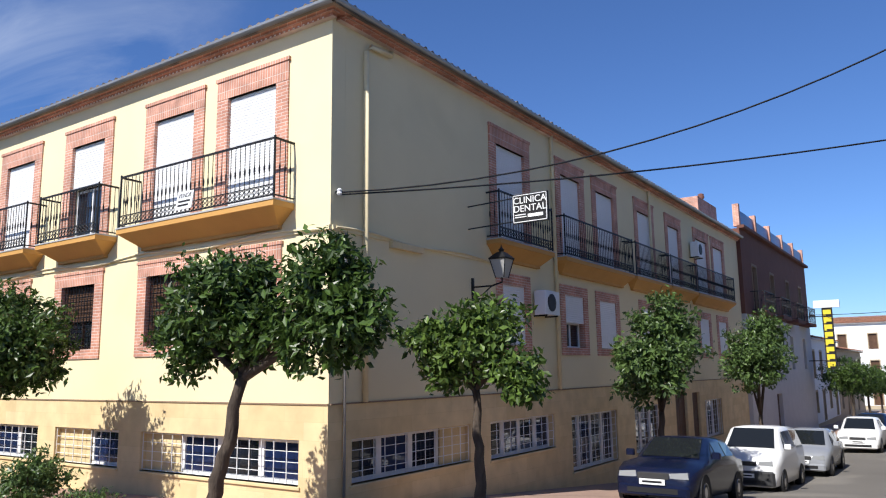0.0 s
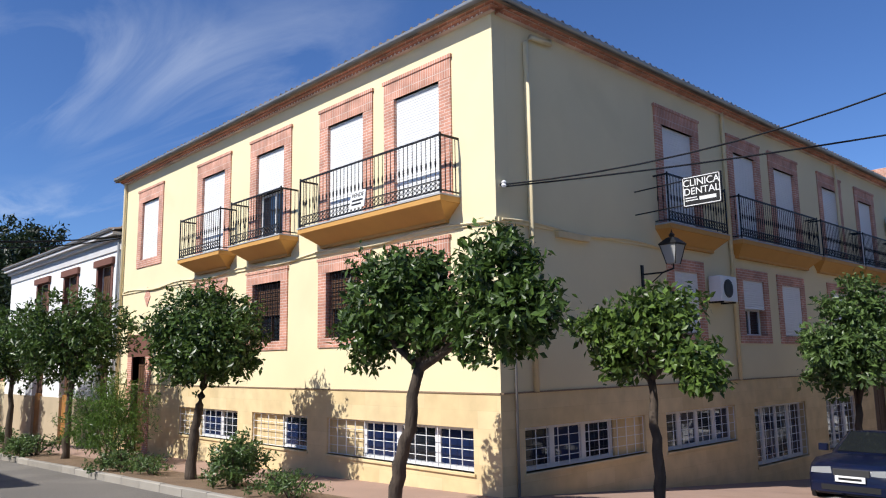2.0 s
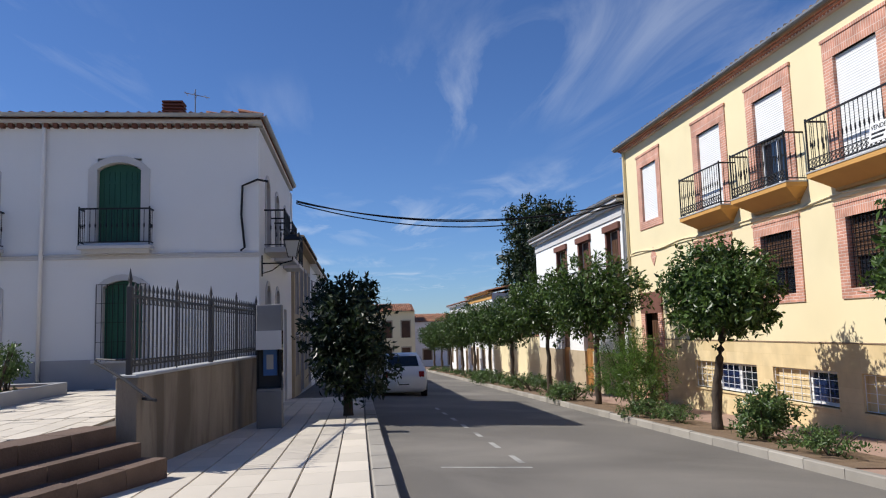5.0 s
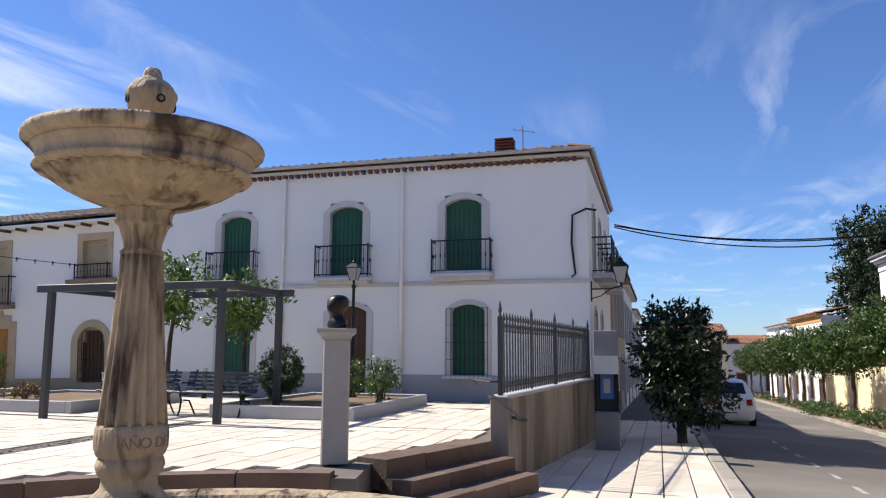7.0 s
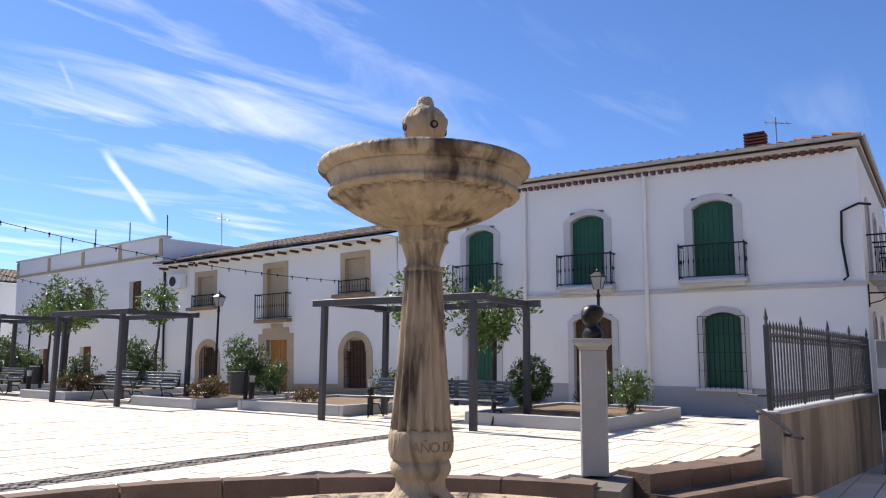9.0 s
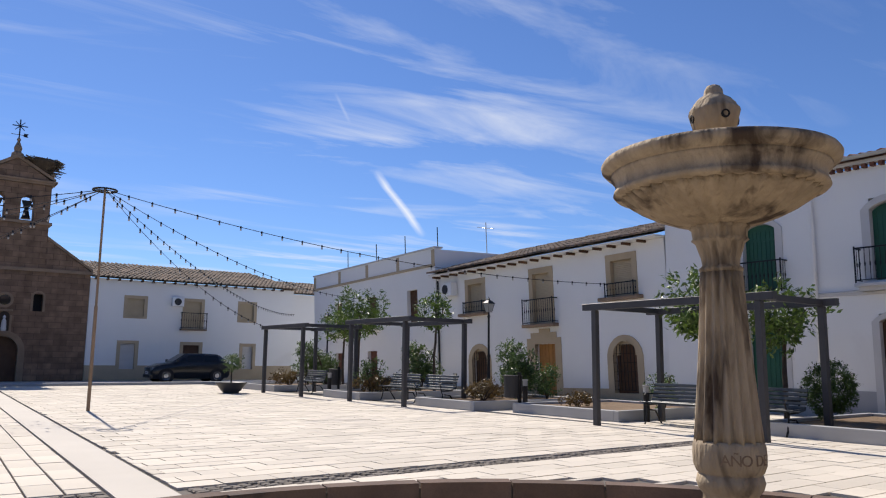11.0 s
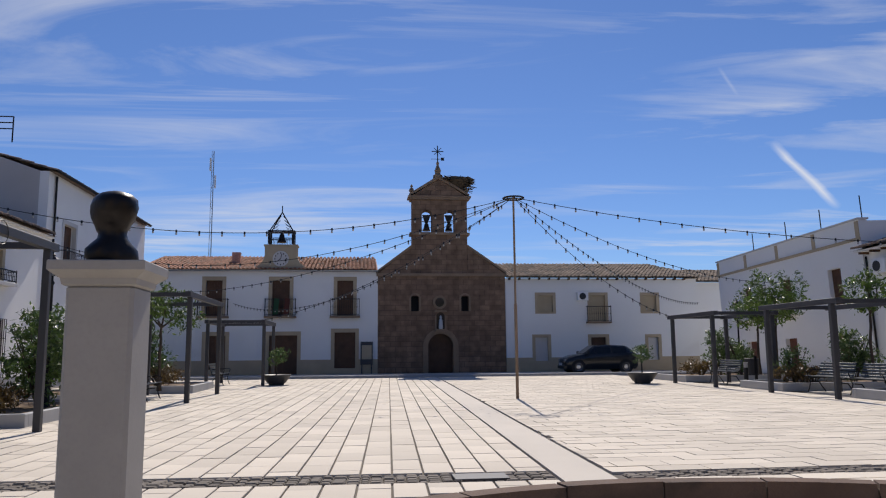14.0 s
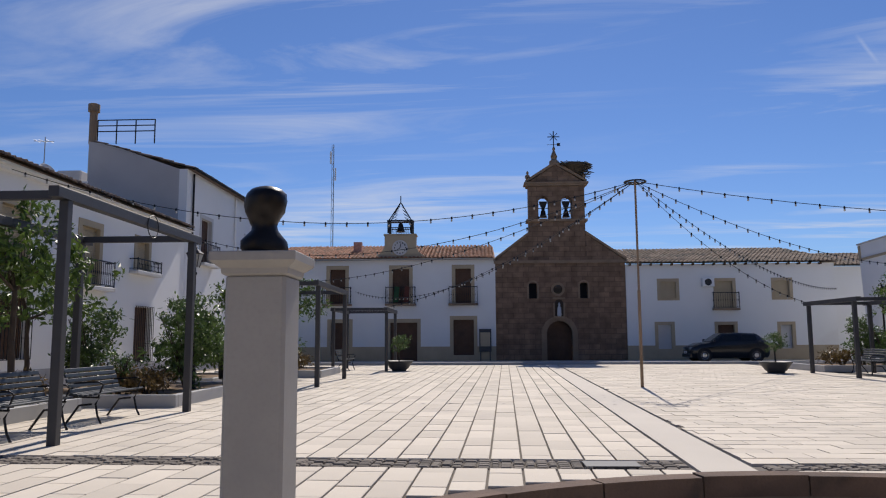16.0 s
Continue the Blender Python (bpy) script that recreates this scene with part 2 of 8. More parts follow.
REDSTONE = per_piece(mat("red_brown_stone", (0.17, 0.115, 0.088), 0.9, 0.22, 2.0, 40, 0.5, stain=(0.085, 0.062, 0.05), stain_at=0.5), 0.25)
BORDER = mat("smooth_border_stone", (0.56, 0.51, 0.44), 0.8, 0.06, 1.0, 70, 0.1)
CONCRETE = mat("rough_concrete", (0.30, 0.255, 0.205), 0.95, 0.2, 3.0, 50, 0.6, stain=(0.155, 0.125, 0.095), stain_at=0.50, stretch=0.25)
GRANITE = mat("grey_granite", (0.42, 0.42, 0.42), 0.7, 0.08, 2.0, 120, 0.1)
KERB = per_piece(mat("kerb_stone", (0.36, 0.33, 0.285), 0.9, 0.12, 2.0, 60, 0.3), 0.2)
PINK = mat("reddish_pavement", (0.37, 0.25, 0.195), 0.92, 0.1, 1.2, 60, 0.2, stain=(0.32, 0.21, 0.16), stain_at=0.58)
SOIL = mat("dry_soil", (0.22, 0.15, 0.095), 0.95, 0.25, 3.0, 40, 0.8)
FOUNTAIN = mat("weathered_fountain_stone", (0.47, 0.365, 0.245), 0.85, 0.24, 9.0, 30, 1.0, stain=(0.075, 0.05, 0.033), stain_at=0.50, stretch=0.30)
MARBLE = mat("pale_grey_marble", (0.385, 0.37, 0.35), 0.6, 0.10, 2.5, 40, 0.06, stain=(0.29, 0.28, 0.265), stain_at=0.55)
CEMENT = mat("grey_cement_render", (0.50, 0.48, 0.47), 0.95, 0.08, 0.6, 50, 0.25, stain=(0.43, 0.41, 0.40), stain_at=0.56)
BOOTHGREY = mat("kiosk_grey_metal", (0.20, 0.20, 0.205), 0.5, 0.1, 2.0, 40, 0.05)
# dark brown that holds the shade of the church niche
NICHE = mat("niche_shade_brown", (0.07, 0.05, 0.035), 0.95, 0.15, 3.0, 40, 0.3)
BRONZE = mat("dark_bronze", (0.030, 0.026, 0.024), 0.38, 0.2, 5.0, 40, 0.1, 0.6)
BARK = mat("dark_bark", (0.095, 0.072, 0.055), 0.95, 0.36, 9.0, 26, 1.0, stain=(0.045, 0.034, 0.027), stain_at=0.5, stretch=0.4)
LEAF = leaf_mat("orange_tree_leaf", (0.055, 0.105, 0.026), 0.6)
LEAF_LIGHT = leaf_mat("young_leaf", (0.080, 0.142, 0.034), 0.6)
LEAF_DULL = leaf_mat("dull_leaf", (0.078, 0.137, 0.046))
# dark leaf with the shade of the houses put into its colour
LEAF_SHADED = leaf_mat("dense_dark_shaded_leaf", (0.017, 0.032, 0.012))
LEAF_FEATHER = leaf_mat("feathery_leaf", (0.09, 0.17, 0.035))
LEAF_RED = leaf_mat("reddish_shrub_leaf", (0.13, 0.09, 0.035))
RUBBER = mat("tyre_rubber", (0.02, 0.02, 0.02), 0.85, 0.1)
CHROME = mat("bright_metal", (0.6, 0.6, 0.62), 0.25, 0.05, 3, 40, 0.02, 1.0)
PLASTIC = mat("dark_plastic", (0.035, 0.035, 0.037), 0.6, 0.1)
BULB = mat("pale_bulb", (0.42, 0.41, 0.38), 0.25, 0.03)
CLAY = mat("brown_brick_paint", (0.17, 0.075, 0.055), 0.9, 0.12, 1.0, 60, 0.2)
BLUEGLASS = mat("blue_rail_panel", (0.05, 0.14, 0.36), 0.35, 0.1)
YELLOWSIGN = mat("yellow_sign", (0.75, 0.60, 0.04), 0.6, 0.05)
BLACKINK = mat("black_ink", (0.012, 0.012, 0.014), 0.7, 0.05)
NEST = mat("nest_twigs", (0.10, 0.075, 0.05), 0.95, 0.3, 6.0, 40, 1.0)


def glass_mat(name, tint, rough=0.04):
    m = bpy.data.materials.new(name)
    m.use_nodes = True
    b = m.node_tree.nodes["Principled BSDF"]
    b.inputs["Base Color"].default_value = (*tint, 1)
    b.inputs["Roughness"].default_value = rough
    b.inputs["Specular IOR Level"].default_value = 0.8
    return m


PANE = glass_mat("dark_window_glass", (0.012, 0.016, 0.024))
BLUEPANE = glass_mat("window_glass_with_blue_blind", (0.012, 0.022, 0.07))
CARGLASS = glass_mat("car_glass", (0.012, 0.014, 0.016))
CARGLASS.node_tree.nodes["Principled BSDF"].inputs["Specular IOR Level"].default_value = 0.4
LAMPGLASS = glass_mat("frosted_lamp_glass", (0.36, 0.36, 0.35), 0.3)


def car_paint(name, c, rough=0.25):
    m = glass_mat(name, c, rough)
    m.node_tree.nodes["Principled BSDF"].inputs["Specular IOR Level"].default_value = 0.4
    m.node_tree.nodes["Principled BSDF"].inputs["Coat Weight"].default_value = 0.25
    return m


NAVY, VANWHITE, CARBLACK, CARGREY = car_paint("navy_car_paint", (0.005, 0.008, 0.028)), car_paint("white_car_paint", (0.75, 0.75, 0.75)), car_paint("black_car_paint", (0.012, 0.012, 0.014)), car_paint("grey_car_paint", (0.25, 0.26, 0.28))


# ---- mesh helpers ----
class MB:
    """Gathers vertices and faces for one mesh."""

    def __init__(self):
        self.v, self.f = [], []

    def add(self, vs, fs):
        o = len(self.v)
        self.v.extend(vs)
        self.f.extend([tuple(i + o for i in f) for f in fs])
        return self

    def box(self, x0, y0, z0, x1, y1, z1):
        x0, x1, y0, y1, z0, z1 = min(x0, x1), max(x0, x1), min(y0, y1), max(y0, y1), min(z0, z1), max(z0, z1)
        return self.add([(x0, y0, z0), (x1, y0, z0), (x1, y1, z0), (x0, y1, z0), (x0, y0, z1), (x1, y0, z1), (x1, y1, z1), (x0, y1, z1)],
                        [(0, 3, 2, 1), (4, 5, 6, 7), (0, 1, 5, 4), (1, 2, 6, 5), (2, 3, 7, 6), (3, 0, 4, 7)])

    def cham(self, x0, y0, z0, x1, y1, z1, c=0.02):
        """A box with bevelled upper edges and uprights."""
        def ring(a, z, k):
            return [(x0 + a + k, y0 + a, z), (x1 - a - k, y0 + a, z), (x1 - a, y0 + a + k, z), (x1 - a, y1 - a - k, z), (x1 - a - k, y1 - a, z), (x0 + a + k, y1 - a, z), (x0 + a, y1 - a - k, z), (x0 + a, y0 + a + k, z)]
        vs = ring(0, z0, c) + ring(0, z1 - c, c) + ring(c, z1, c * 0.4)
        fs = [tuple(range(7, -1, -1)), tuple(range(16, 24))]
        for r in (0, 8):
            fs += [(r + i, r + (i + 1) % 8, r + 8 + (i + 1) % 8, r + 8 + i) for i in range(8)]
        return self.add(vs, fs)

    def prism(self, poly, y0, y1):
        """A polygon of (x, z), counter-clockwise as seen from -y, pushed from y0 to y1."""
        n = len(poly)
        vs = [(x, y0, z) for x, z in poly] + [(x, y1, z) for x, z in poly]
        return self.add(vs, [tuple(range(n)), tuple(range(2 * n - 1, n - 1, -1))] + [(i, i + n, (i + 1) % n + n, (i + 1) % n) for i in range(n)])

    def slab(self, poly, z0, z1):
        """A plan polygon of (x, y), counter-clockwise, from z0 up to z1."""
        n = len(poly)
        vs = [(x, y, z0) for x, y in poly] + [(x, y, z1) for x, y in poly]
        return self.add(vs, [tuple(range(n - 1, -1, -1)), tuple(range(n, 2 * n))] + [(i, (i + 1) % n, (i + 1) % n + n, i + n) for i in range(n)])

    def lathe(self, prof, n=24, cx=0, cy=0, flute=0.0, fn=0):
        """A profile of (radius, z) turned round the upright."""
        vs, fs = [], []
        for r, z in prof:
            for i in range(n):
                a = 2 * math.pi * i / n
                k = r * (1 - flute * (0.5 + 0.5 * math.cos(fn * a))) if fn else r
                vs.append((cx + k * math.cos(a), cy + k * math.sin(a), z))
        for j in range(len(prof) - 1):
            fs += [(j * n + i, j * n + (i + 1) % n, (j + 1) * n + (i + 1) % n, (j + 1) * n + i) for i in range(n)]
        fs += [tuple(range(n - 1, -1, -1)), tuple(range((len(prof) - 1) * n, len(prof) * n))]
        return self.add(vs, fs)

    def tube(self, pts, radii, n=6):
        """A round bar along points."""
        pts = [Vector(p) for p in pts]
        if isinstance(radii, (int, float)):
            radii = [radii] * len(pts)
        vs, fs = [], []
        for i, p in enumerate(pts):
            d = (pts[min(i + 1, len(pts) - 1)] - pts[max(i - 1, 0)]).normalized()
            a = d.cross(Vector((0, 0, 1)) if abs(d.z) < 0.9 else Vector((1, 0, 0))).normalized()
            b = d.cross(a)
            for k in range(n):
                t = 2 * math.pi * k / n
                vs.append(tuple(p + (a * math.cos(t) + b * math.sin(t)) * radii[i]))
        for j in range(len(pts) - 1):
            fs += [(j * n + i, (j + 1) * n + i, (j + 1) * n + (i + 1) % n, j * n + (i + 1) % n) for i in range(n)]
        fs += [tuple(range(n)), tuple(range(len(pts) * n - 1, (len(pts) - 1) * n - 1, -1))]
        return self.add(vs, fs)

    def mesh(self, name, material, smooth=False):
        me = bpy.data.meshes.new(name)
        me.from_pydata(self.v, [], self.f)
        me.materials.append(material)
        if smooth:
            me.shade_smooth()
        return me


def part(name, mb, material, parent=None, label="", smooth=False, at=None):
    """One mesh object, under a thing or a part."""
    me = mb if isinstance(mb, bpy.types.Mesh) else mb.mesh(name, material, smooth)
    ob = new(name, me)
    ob.parent = parent
    if at is not None:
        ob.matrix_basis = at
    if label:
        ob["label"] = label
    return ob


def thing(name, m, label, category, group="", kind=""):
    ob = new(name)
    ob.matrix_basis = m
    ob.empty_display_size = 0.2
    return tagged(ob, label, category, group, kind)


def arc(x0, x1, z, rise, n=10):
    """Points of a segmental arch from x0 to x1, springing at z."""
    w = (x1 - x0) / 2
    if rise <= 0:
        return [(x0, z), (x1, z)]
    r = (w * w + rise * rise) / (2 * rise)
    a = math.asin(min(w / r, 1.0))
    if rise > w:
        a = math.pi - a
    c = z + rise - r
    return [((x0 + x1) / 2 + r * math.sin(-a + 2 * a * i / n), c + r * math.cos(-a + 2 * a * i / n)) for i in range(n + 1)]


# ---- building helpers; in a facade's own axes x runs along it, -y points out of it ----
def wall(parent, name, u0, u1, z0, z1, holes, material, thick=0.35, d=0.0, label=""):
    """A wall with rectangular openings right through it."""
    us = sorted({u0, u1, *[min(max(h[i], u0), u1) for h in holes for i in (0, 1)]})
    zs = sorted({z0, z1, *[min(max(h[i], z0), z1) for h in holes for i in (2, 3)]})

    def open_at(u, z):
        return any(h[0] < u < h[1] and h[2] < z < h[3] for h in holes)
    mb = MB()
    cell = {}
    for i in range(len(us) - 1):
        for j in range(len(zs) - 1):
            cell[i, j] = not open_at((us[i] + us[i + 1]) / 2, (zs[j] + zs[j + 1]) / 2)
    for (i, j), solid in cell.items():
        if not solid:
            continue
        a, b, c, e, f, k = us[i], us[i + 1], zs[j], zs[j + 1], d, d + thick
        mb.add([(a, f, c), (b, f, c), (b, f, e), (a, f, e)], [(0, 1, 2, 3)])
        mb.add([(a, k, c), (b, k, c), (b, k, e), (a, k, e)], [(3, 2, 1, 0)])
        if not cell.get((i - 1, j), False):
            mb.add([(a, f, c), (a, k, c), (a, k, e), (a, f, e)], [(3, 2, 1, 0)])
        if not cell.get((i + 1, j), False):
            mb.add([(b, f, c), (b, k, c), (b, k, e), (b, f, e)], [(0, 1, 2, 3)])
        if not cell.get((i, j - 1), False):
            mb.add([(a, f, c), (b, f, c), (b, k, c), (a, k, c)], [(3, 2, 1, 0)])
        if not cell.get((i, j + 1), False):
            mb.add([(a, f, e), (b, f, e), (b, k, e), (a, k, e)], [(0, 1, 2, 3)])
    return part(name, mb, material, parent, label)


def surround(parent, u0, u1, z0, z1, jamb, head, material, rise=0.0, proud=0.03, foot=0.0, deep=0.14):
    """A raised frame round an opening that spans u0..u1, z0..z1 (its spring line), with a flat or arched head."""
    z1 -= 0.005
    if rise > 0:
        inner, outer = arc(u0, u1, z1, rise), arc(u0 - jamb, u1 + jamb, z1, rise + head)
        head_mb = MB().prism(inner[::-1] + outer, -proud, deep)
    else:
        head_mb = MB().box(u0 - jamb, -proud, z1, u1 + jamb, deep, z1 + max(head, 0.006))
    sur = part("surround", head_mb, material, parent)
    part("jamb", MB().box(u0 - jamb, -proud, z0 - foot, u0 + 0.005, deep, z1), material, sur)
    part("jamb", MB().box(u1 - 0.005, -proud, z0 - foot, u1 + jamb, deep, z1), material, sur)
    if foot > 0:
        part("sill", MB().box(u0 + 0.005, -proud, z0 - foot, u1 - 0.005, deep, z0 + 0.005), material, sur)
    return sur


def shutter(parent, u0, u1, z0, z1, material, d=0.012, pitch=0.055, name="roller_shutter"):
    """A roller shutter of narrow slats."""
    mb = MB()
    n = max(int((z1 - z0) / pitch), 2)
    vs, fs = [], []
    for i in range(2 * n + 1):
        z = z0 + (z1 - z0) * i / (2 * n)
        vs += [(u0, d - 0.010 * (i % 2), z), (u1, d - 0.010 * (i % 2), z)]
    fs = [(2 * i, 2 * i + 1, 2 * i + 3, 2 * i + 2) for i in range(2 * n)]
    o = len(vs)
    vs += [(u0, d + 0.02, z0), (u1, d + 0.02, z0), (u1, d + 0.02, z1), (u0, d + 0.02, z1)]
    fs += [(o + 3, o + 2, o + 1, o), (0, o, o + 1, 1), (2 * (2 * n), 2 * (2 * n) + 1, o + 2, o + 3)]
    mb.add(vs, fs)
    return part(name, mb, material, parent)


def leaves_door(parent, u0, u1, z0, z1, material, d=0.14, rise=0.0, name="door", boards=3):
    """A pair of panelled or boarded leaves."""
    mb = MB()
    top = arc(u0, u1, z1, rise) if rise else [(u0, z1), (u1, z1)]
    mb.prism([(u0, z0), (u1, z0)] + top[::-1], d, d + 0.05)
    leaf = part(name, mb, material, parent)
    mid = (u0 + u1) / 2
    for s in (u0, mid + 0.01):
        w = mid - u0 - 0.01
        bw = w / boards
        for i in range(boards):
            part("board", MB().box(s + i * bw + 0.012, d - 0.015, z0 + 0.03, s + (i + 1) * bw - 0.012, d, z1 - 0.02), material, leaf)
        for z in (z0 + 0.15, (z0 + z1) / 2, z1 - 0.3):
            part("ledge", MB().box(s + 0.03, d - 0.024, z, s + w - 0.03, d - 0.015, z + 0.07), material, leaf)
    return leaf


def glazed(parent, u0, u1, z0, z1, frame_mat, pane_mat, d=0.16, cols=2, rows=1, bar=0.05):
    """A window: frame and sash bars, with separate panes."""
    ring = [(a, y, b) for y in (d, d + 0.06) for k in (0, bar) for a, b in ((u0 + k, z0 + k), (u1 - k, z0 + k), (u1 - k, z1 - k), (u0 + k, z1 - k))]
    fr = MB().add(ring, [f for i in range(4) for j in [(i + 1) % 4] for f in ((i, j, j + 4, i + 4), (i + 8, i + 12, j + 12, j + 8), (i, i + 8, j + 8, j), (i + 4, j + 4, j + 12, i + 12))])
    win = part("window", fr, frame_mat, parent)
    w = (u1 - u0 - 2 * bar) / cols
    h = (z1 - z0 - 2 * bar) / rows
    for i in range(1, cols):
        x = u0 + bar + w * i
        part("mullion", MB().box(x - bar / 2, d - 0.004, z0 + bar, x + bar / 2, d + 0.05, z1 - bar), frame_mat, win)
    for j in range(1, rows):
        z = z0 + bar + h * j
        part("sash_bar", MB().box(u0 + bar, d - 0.002, z - bar / 3, u1 - bar, d + 0.045, z + bar / 3), frame_mat, win)
    for i in range(cols):
        part("pane", MB().box(u0 + bar + w * i, d + 0.03, z0 + bar, u0 + bar + w * (i + 1), d + 0.04, z1 - bar), pane_mat, win)
    return win


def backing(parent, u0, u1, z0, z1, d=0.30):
    # black sheet across the opening, in place of an unlit room
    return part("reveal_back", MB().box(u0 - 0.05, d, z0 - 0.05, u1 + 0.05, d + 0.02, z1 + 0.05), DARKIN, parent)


BARS = {}


def bar_mesh(h, r=0.008, knob=True):
    key = (round(h, 2), r, knob)
    if key not in BARS:
        mb = MB()
        if knob:
            mb.lathe([(r, 0), (r, h * 0.42), (r * 2.1, h * 0.46), (r * 2.4, h * 0.5), (r * 2.1, h * 0.54), (r, h * 0.58), (r, h)], 5)
        else:
            mb.lathe([(r, 0), (r, h)], 5)
        BARS[key] = mb.mesh("bar", IRON)
    return BARS[key]


def railing(parent, u0, u1, z, h, out, step=0.12, ornate=True, knob=True):
    """Iron rail round three sides of a balcony; the uprights are pieces of their own."""
    mb = MB()
    y = -out + 0.04
    for zz, t in ((z + h, 0.018), (z + 0.06, 0.012)):
        mb.box(u0, y - t, zz - t, u1, y + t, zz + t)
        mb.box(u0 - t, y + t, zz - t, u0 + t, 0, zz + t)
        mb.box(u1 - t, y + t, zz - t, u1 + t, 0, zz + t)
    for u in (u0, u1):
        mb.box(u - 0.015, y - 0.015, z - 0.03, u + 0.015, y + 0.015, z + h + 0.05)
    if ornate:
        n = int((u1 - u0) / step)
        for i in range(n):
            c = u0 + (i + 0.5) * (u1 - u0) / n
            for zz in (z + 0.115, z + 0.2):
                ring = [(c + 0.05 * math.cos(a), y, zz + 0.038 * math.sin(a)) for a in [k * math.pi / 3 for k in range(7)]]
                mb.tube(ring, 0.008, 4)
        mb.box(u0, y - 0.008, z + 0.245, u1, y + 0.008, z + 0.262)
    rail = part("railing", mb, IRON, parent)
    me = bar_mesh(h - 0.05, 0.008, knob)
    n = int((u1 - u0) / step)
    for i in range(1, n):
        part("bar", me, IRON, parent, at=pose(u0 + (u1 - u0) * i / n, y, z + 0.05))
    for u in (u0, u1):
        for k in range(1, max(int(out / step), 2)):
            part("bar", me, IRON, parent, at=pose(u, y + k * step, z + 0.05))
    return rail


def gutter(parent, u0, u1, z, out, material=ZINC):
    pts = [(0.075 * math.cos(a) - 0, 0.075 * math.sin(a)) for a in [math.pi + k * math.pi / 6 for k in range(7)]]
    mb = MB()
    vs = [(u, -out + p[0], z + p[1]) for u in (u0, u1) for p in pts]
    mb.add(vs, [(i, i + 1, i + 8, i + 7) for i in range(6)])
    mb.add([(u, -out + p[0] * 1.12, z + p[1] * 1.12) for u in (u0, u1) for p in pts], [(i + 7, i + 8, i + 1, i) for i in range(6)])
    return part("gutter", mb, material, parent)


def tiled(parent, u0, u1, eave_y, ridge_y, z0, z1, material, pitch=0.24, course=0.45, name="roof", cut0=0.0, cut1=0.0):
    """A slope of barrel tiles from the eave up to the ridge; cut0, cut1: how far a hip draws the ridge in."""
    run = math.hypot(ridge_y - eave_y, z1 - z0)
    rows = max(int(run / course), 2)
    nu = int((u1 - u0) / pitch)
    ny, nz = -(z1 - z0) / run, (ridge_y - eave_y) / run
    sgn = 1 if ridge_y > eave_y else -1
    prof = [(0.0, 0.0), (0.18, 0.055), (0.36, 0.075), (0.54, 0.055), (0.72, 0.0), (0.86, -0.02), (1.0, 0.0)]
    vs, fs = [], []
    for r in range(rows):
        a, b = r / rows, (r + 1) / rows + 0.02
        lo, hi = u0 + cut0 * a, u1 - cut1 * a
        for i in range(nu):
            x = u0 + i * pitch
            if x < lo - pitch or x + pitch > hi + pitch:
                continue
            o = len(vs)
            jit = random.uniform(-0.012, 0.012)
            for t, lift in ((a, 0.035), (b, 0.0)):
                for px, ph in prof:
                    h = ph + lift + jit
                    vs.append((x + px * pitch, eave_y + (ridge_y - eave_y) * t + ny * sgn * h * sgn * (1 if sgn > 0 else -1), z0 + (z1 - z0) * t + abs(nz) * h))
            fs += [(o + k, o + k + 1, o + 8 + k, o + 7 + k) if sgn > 0 else (o + 7 + k, o + 8 + k, o + k + 1, o + k) for k in range(6)]
            fs.append(tuple(range(o + 6, o - 1, -1)) if sgn > 0 else tuple(range(o, o + 7)))
    mb = MB().add(vs, fs)
    base = MB().add([(u0, eave_y, z0 - 0.06), (u1, eave_y, z0 - 0.06), (u1 - cut1, ridge_y, z1 - 0.06), (u0 + cut0, ridge_y, z1 - 0.06)], [(0, 1, 2, 3) if sgn > 0 else (3, 2, 1, 0)])
    rf = part(name, base, material, parent)
    tl = part("tiles", mb, material, rf)
    tl["kind"] = "stuff"
    return rf


def shell(parent, u0, u1, depth, z0, z1, material, first=0.35):
    """The other three sides and the flat top that close a building."""
    part("side_wall", MB().box(u0, first, z0, u0 + 0.3, depth, z1), material, parent)
    part("side_wall", MB().box(u1 - 0.3, first, z0, u1, depth, z1), material, parent)
    part("rear_wall", MB().box(u0 + 0.3, depth - 0.3, z0, u1 - 0.3, depth, z1), material, parent)
    part("loft_floor", MB().box(u0 + 0.3, first, z1 - 0.2, u1 - 0.3, depth - 0.3, z1 - 0.01), material, parent)


def downpipe(parent, u, z0, z1, material, d=-0.07, r=0.05, elbow=0.0):
    pts = [(u, d, z0), (u, d, z1 - 0.15)]
    if elbow:
        pts += [(u + elbow * 0.2, d, z1), (u + elbow, d, z1 + 0.03), (u + elbow, d, z1 + 0.12)]
    else:
        pts += [(u, d, z1)]
    return part("downpipe", MB().tube(pts, r, 8), material, parent, smooth=True)


# ---- ground, streets, pavements ----
def g(x, y):
    """Height of the carriageway: it falls to the west and to the north."""
    f = 0.0 if y < -0.4 else (-0.05 * (y + 0.4) if y < 9 else -0.47 - 0.09 * (y - 9) if y < 24 else -1.82 - 0.022 * (y - 24))
    return 0.12 + 0.028 * max(min(x, 9.0), -160.0) + max(f, -4.0)


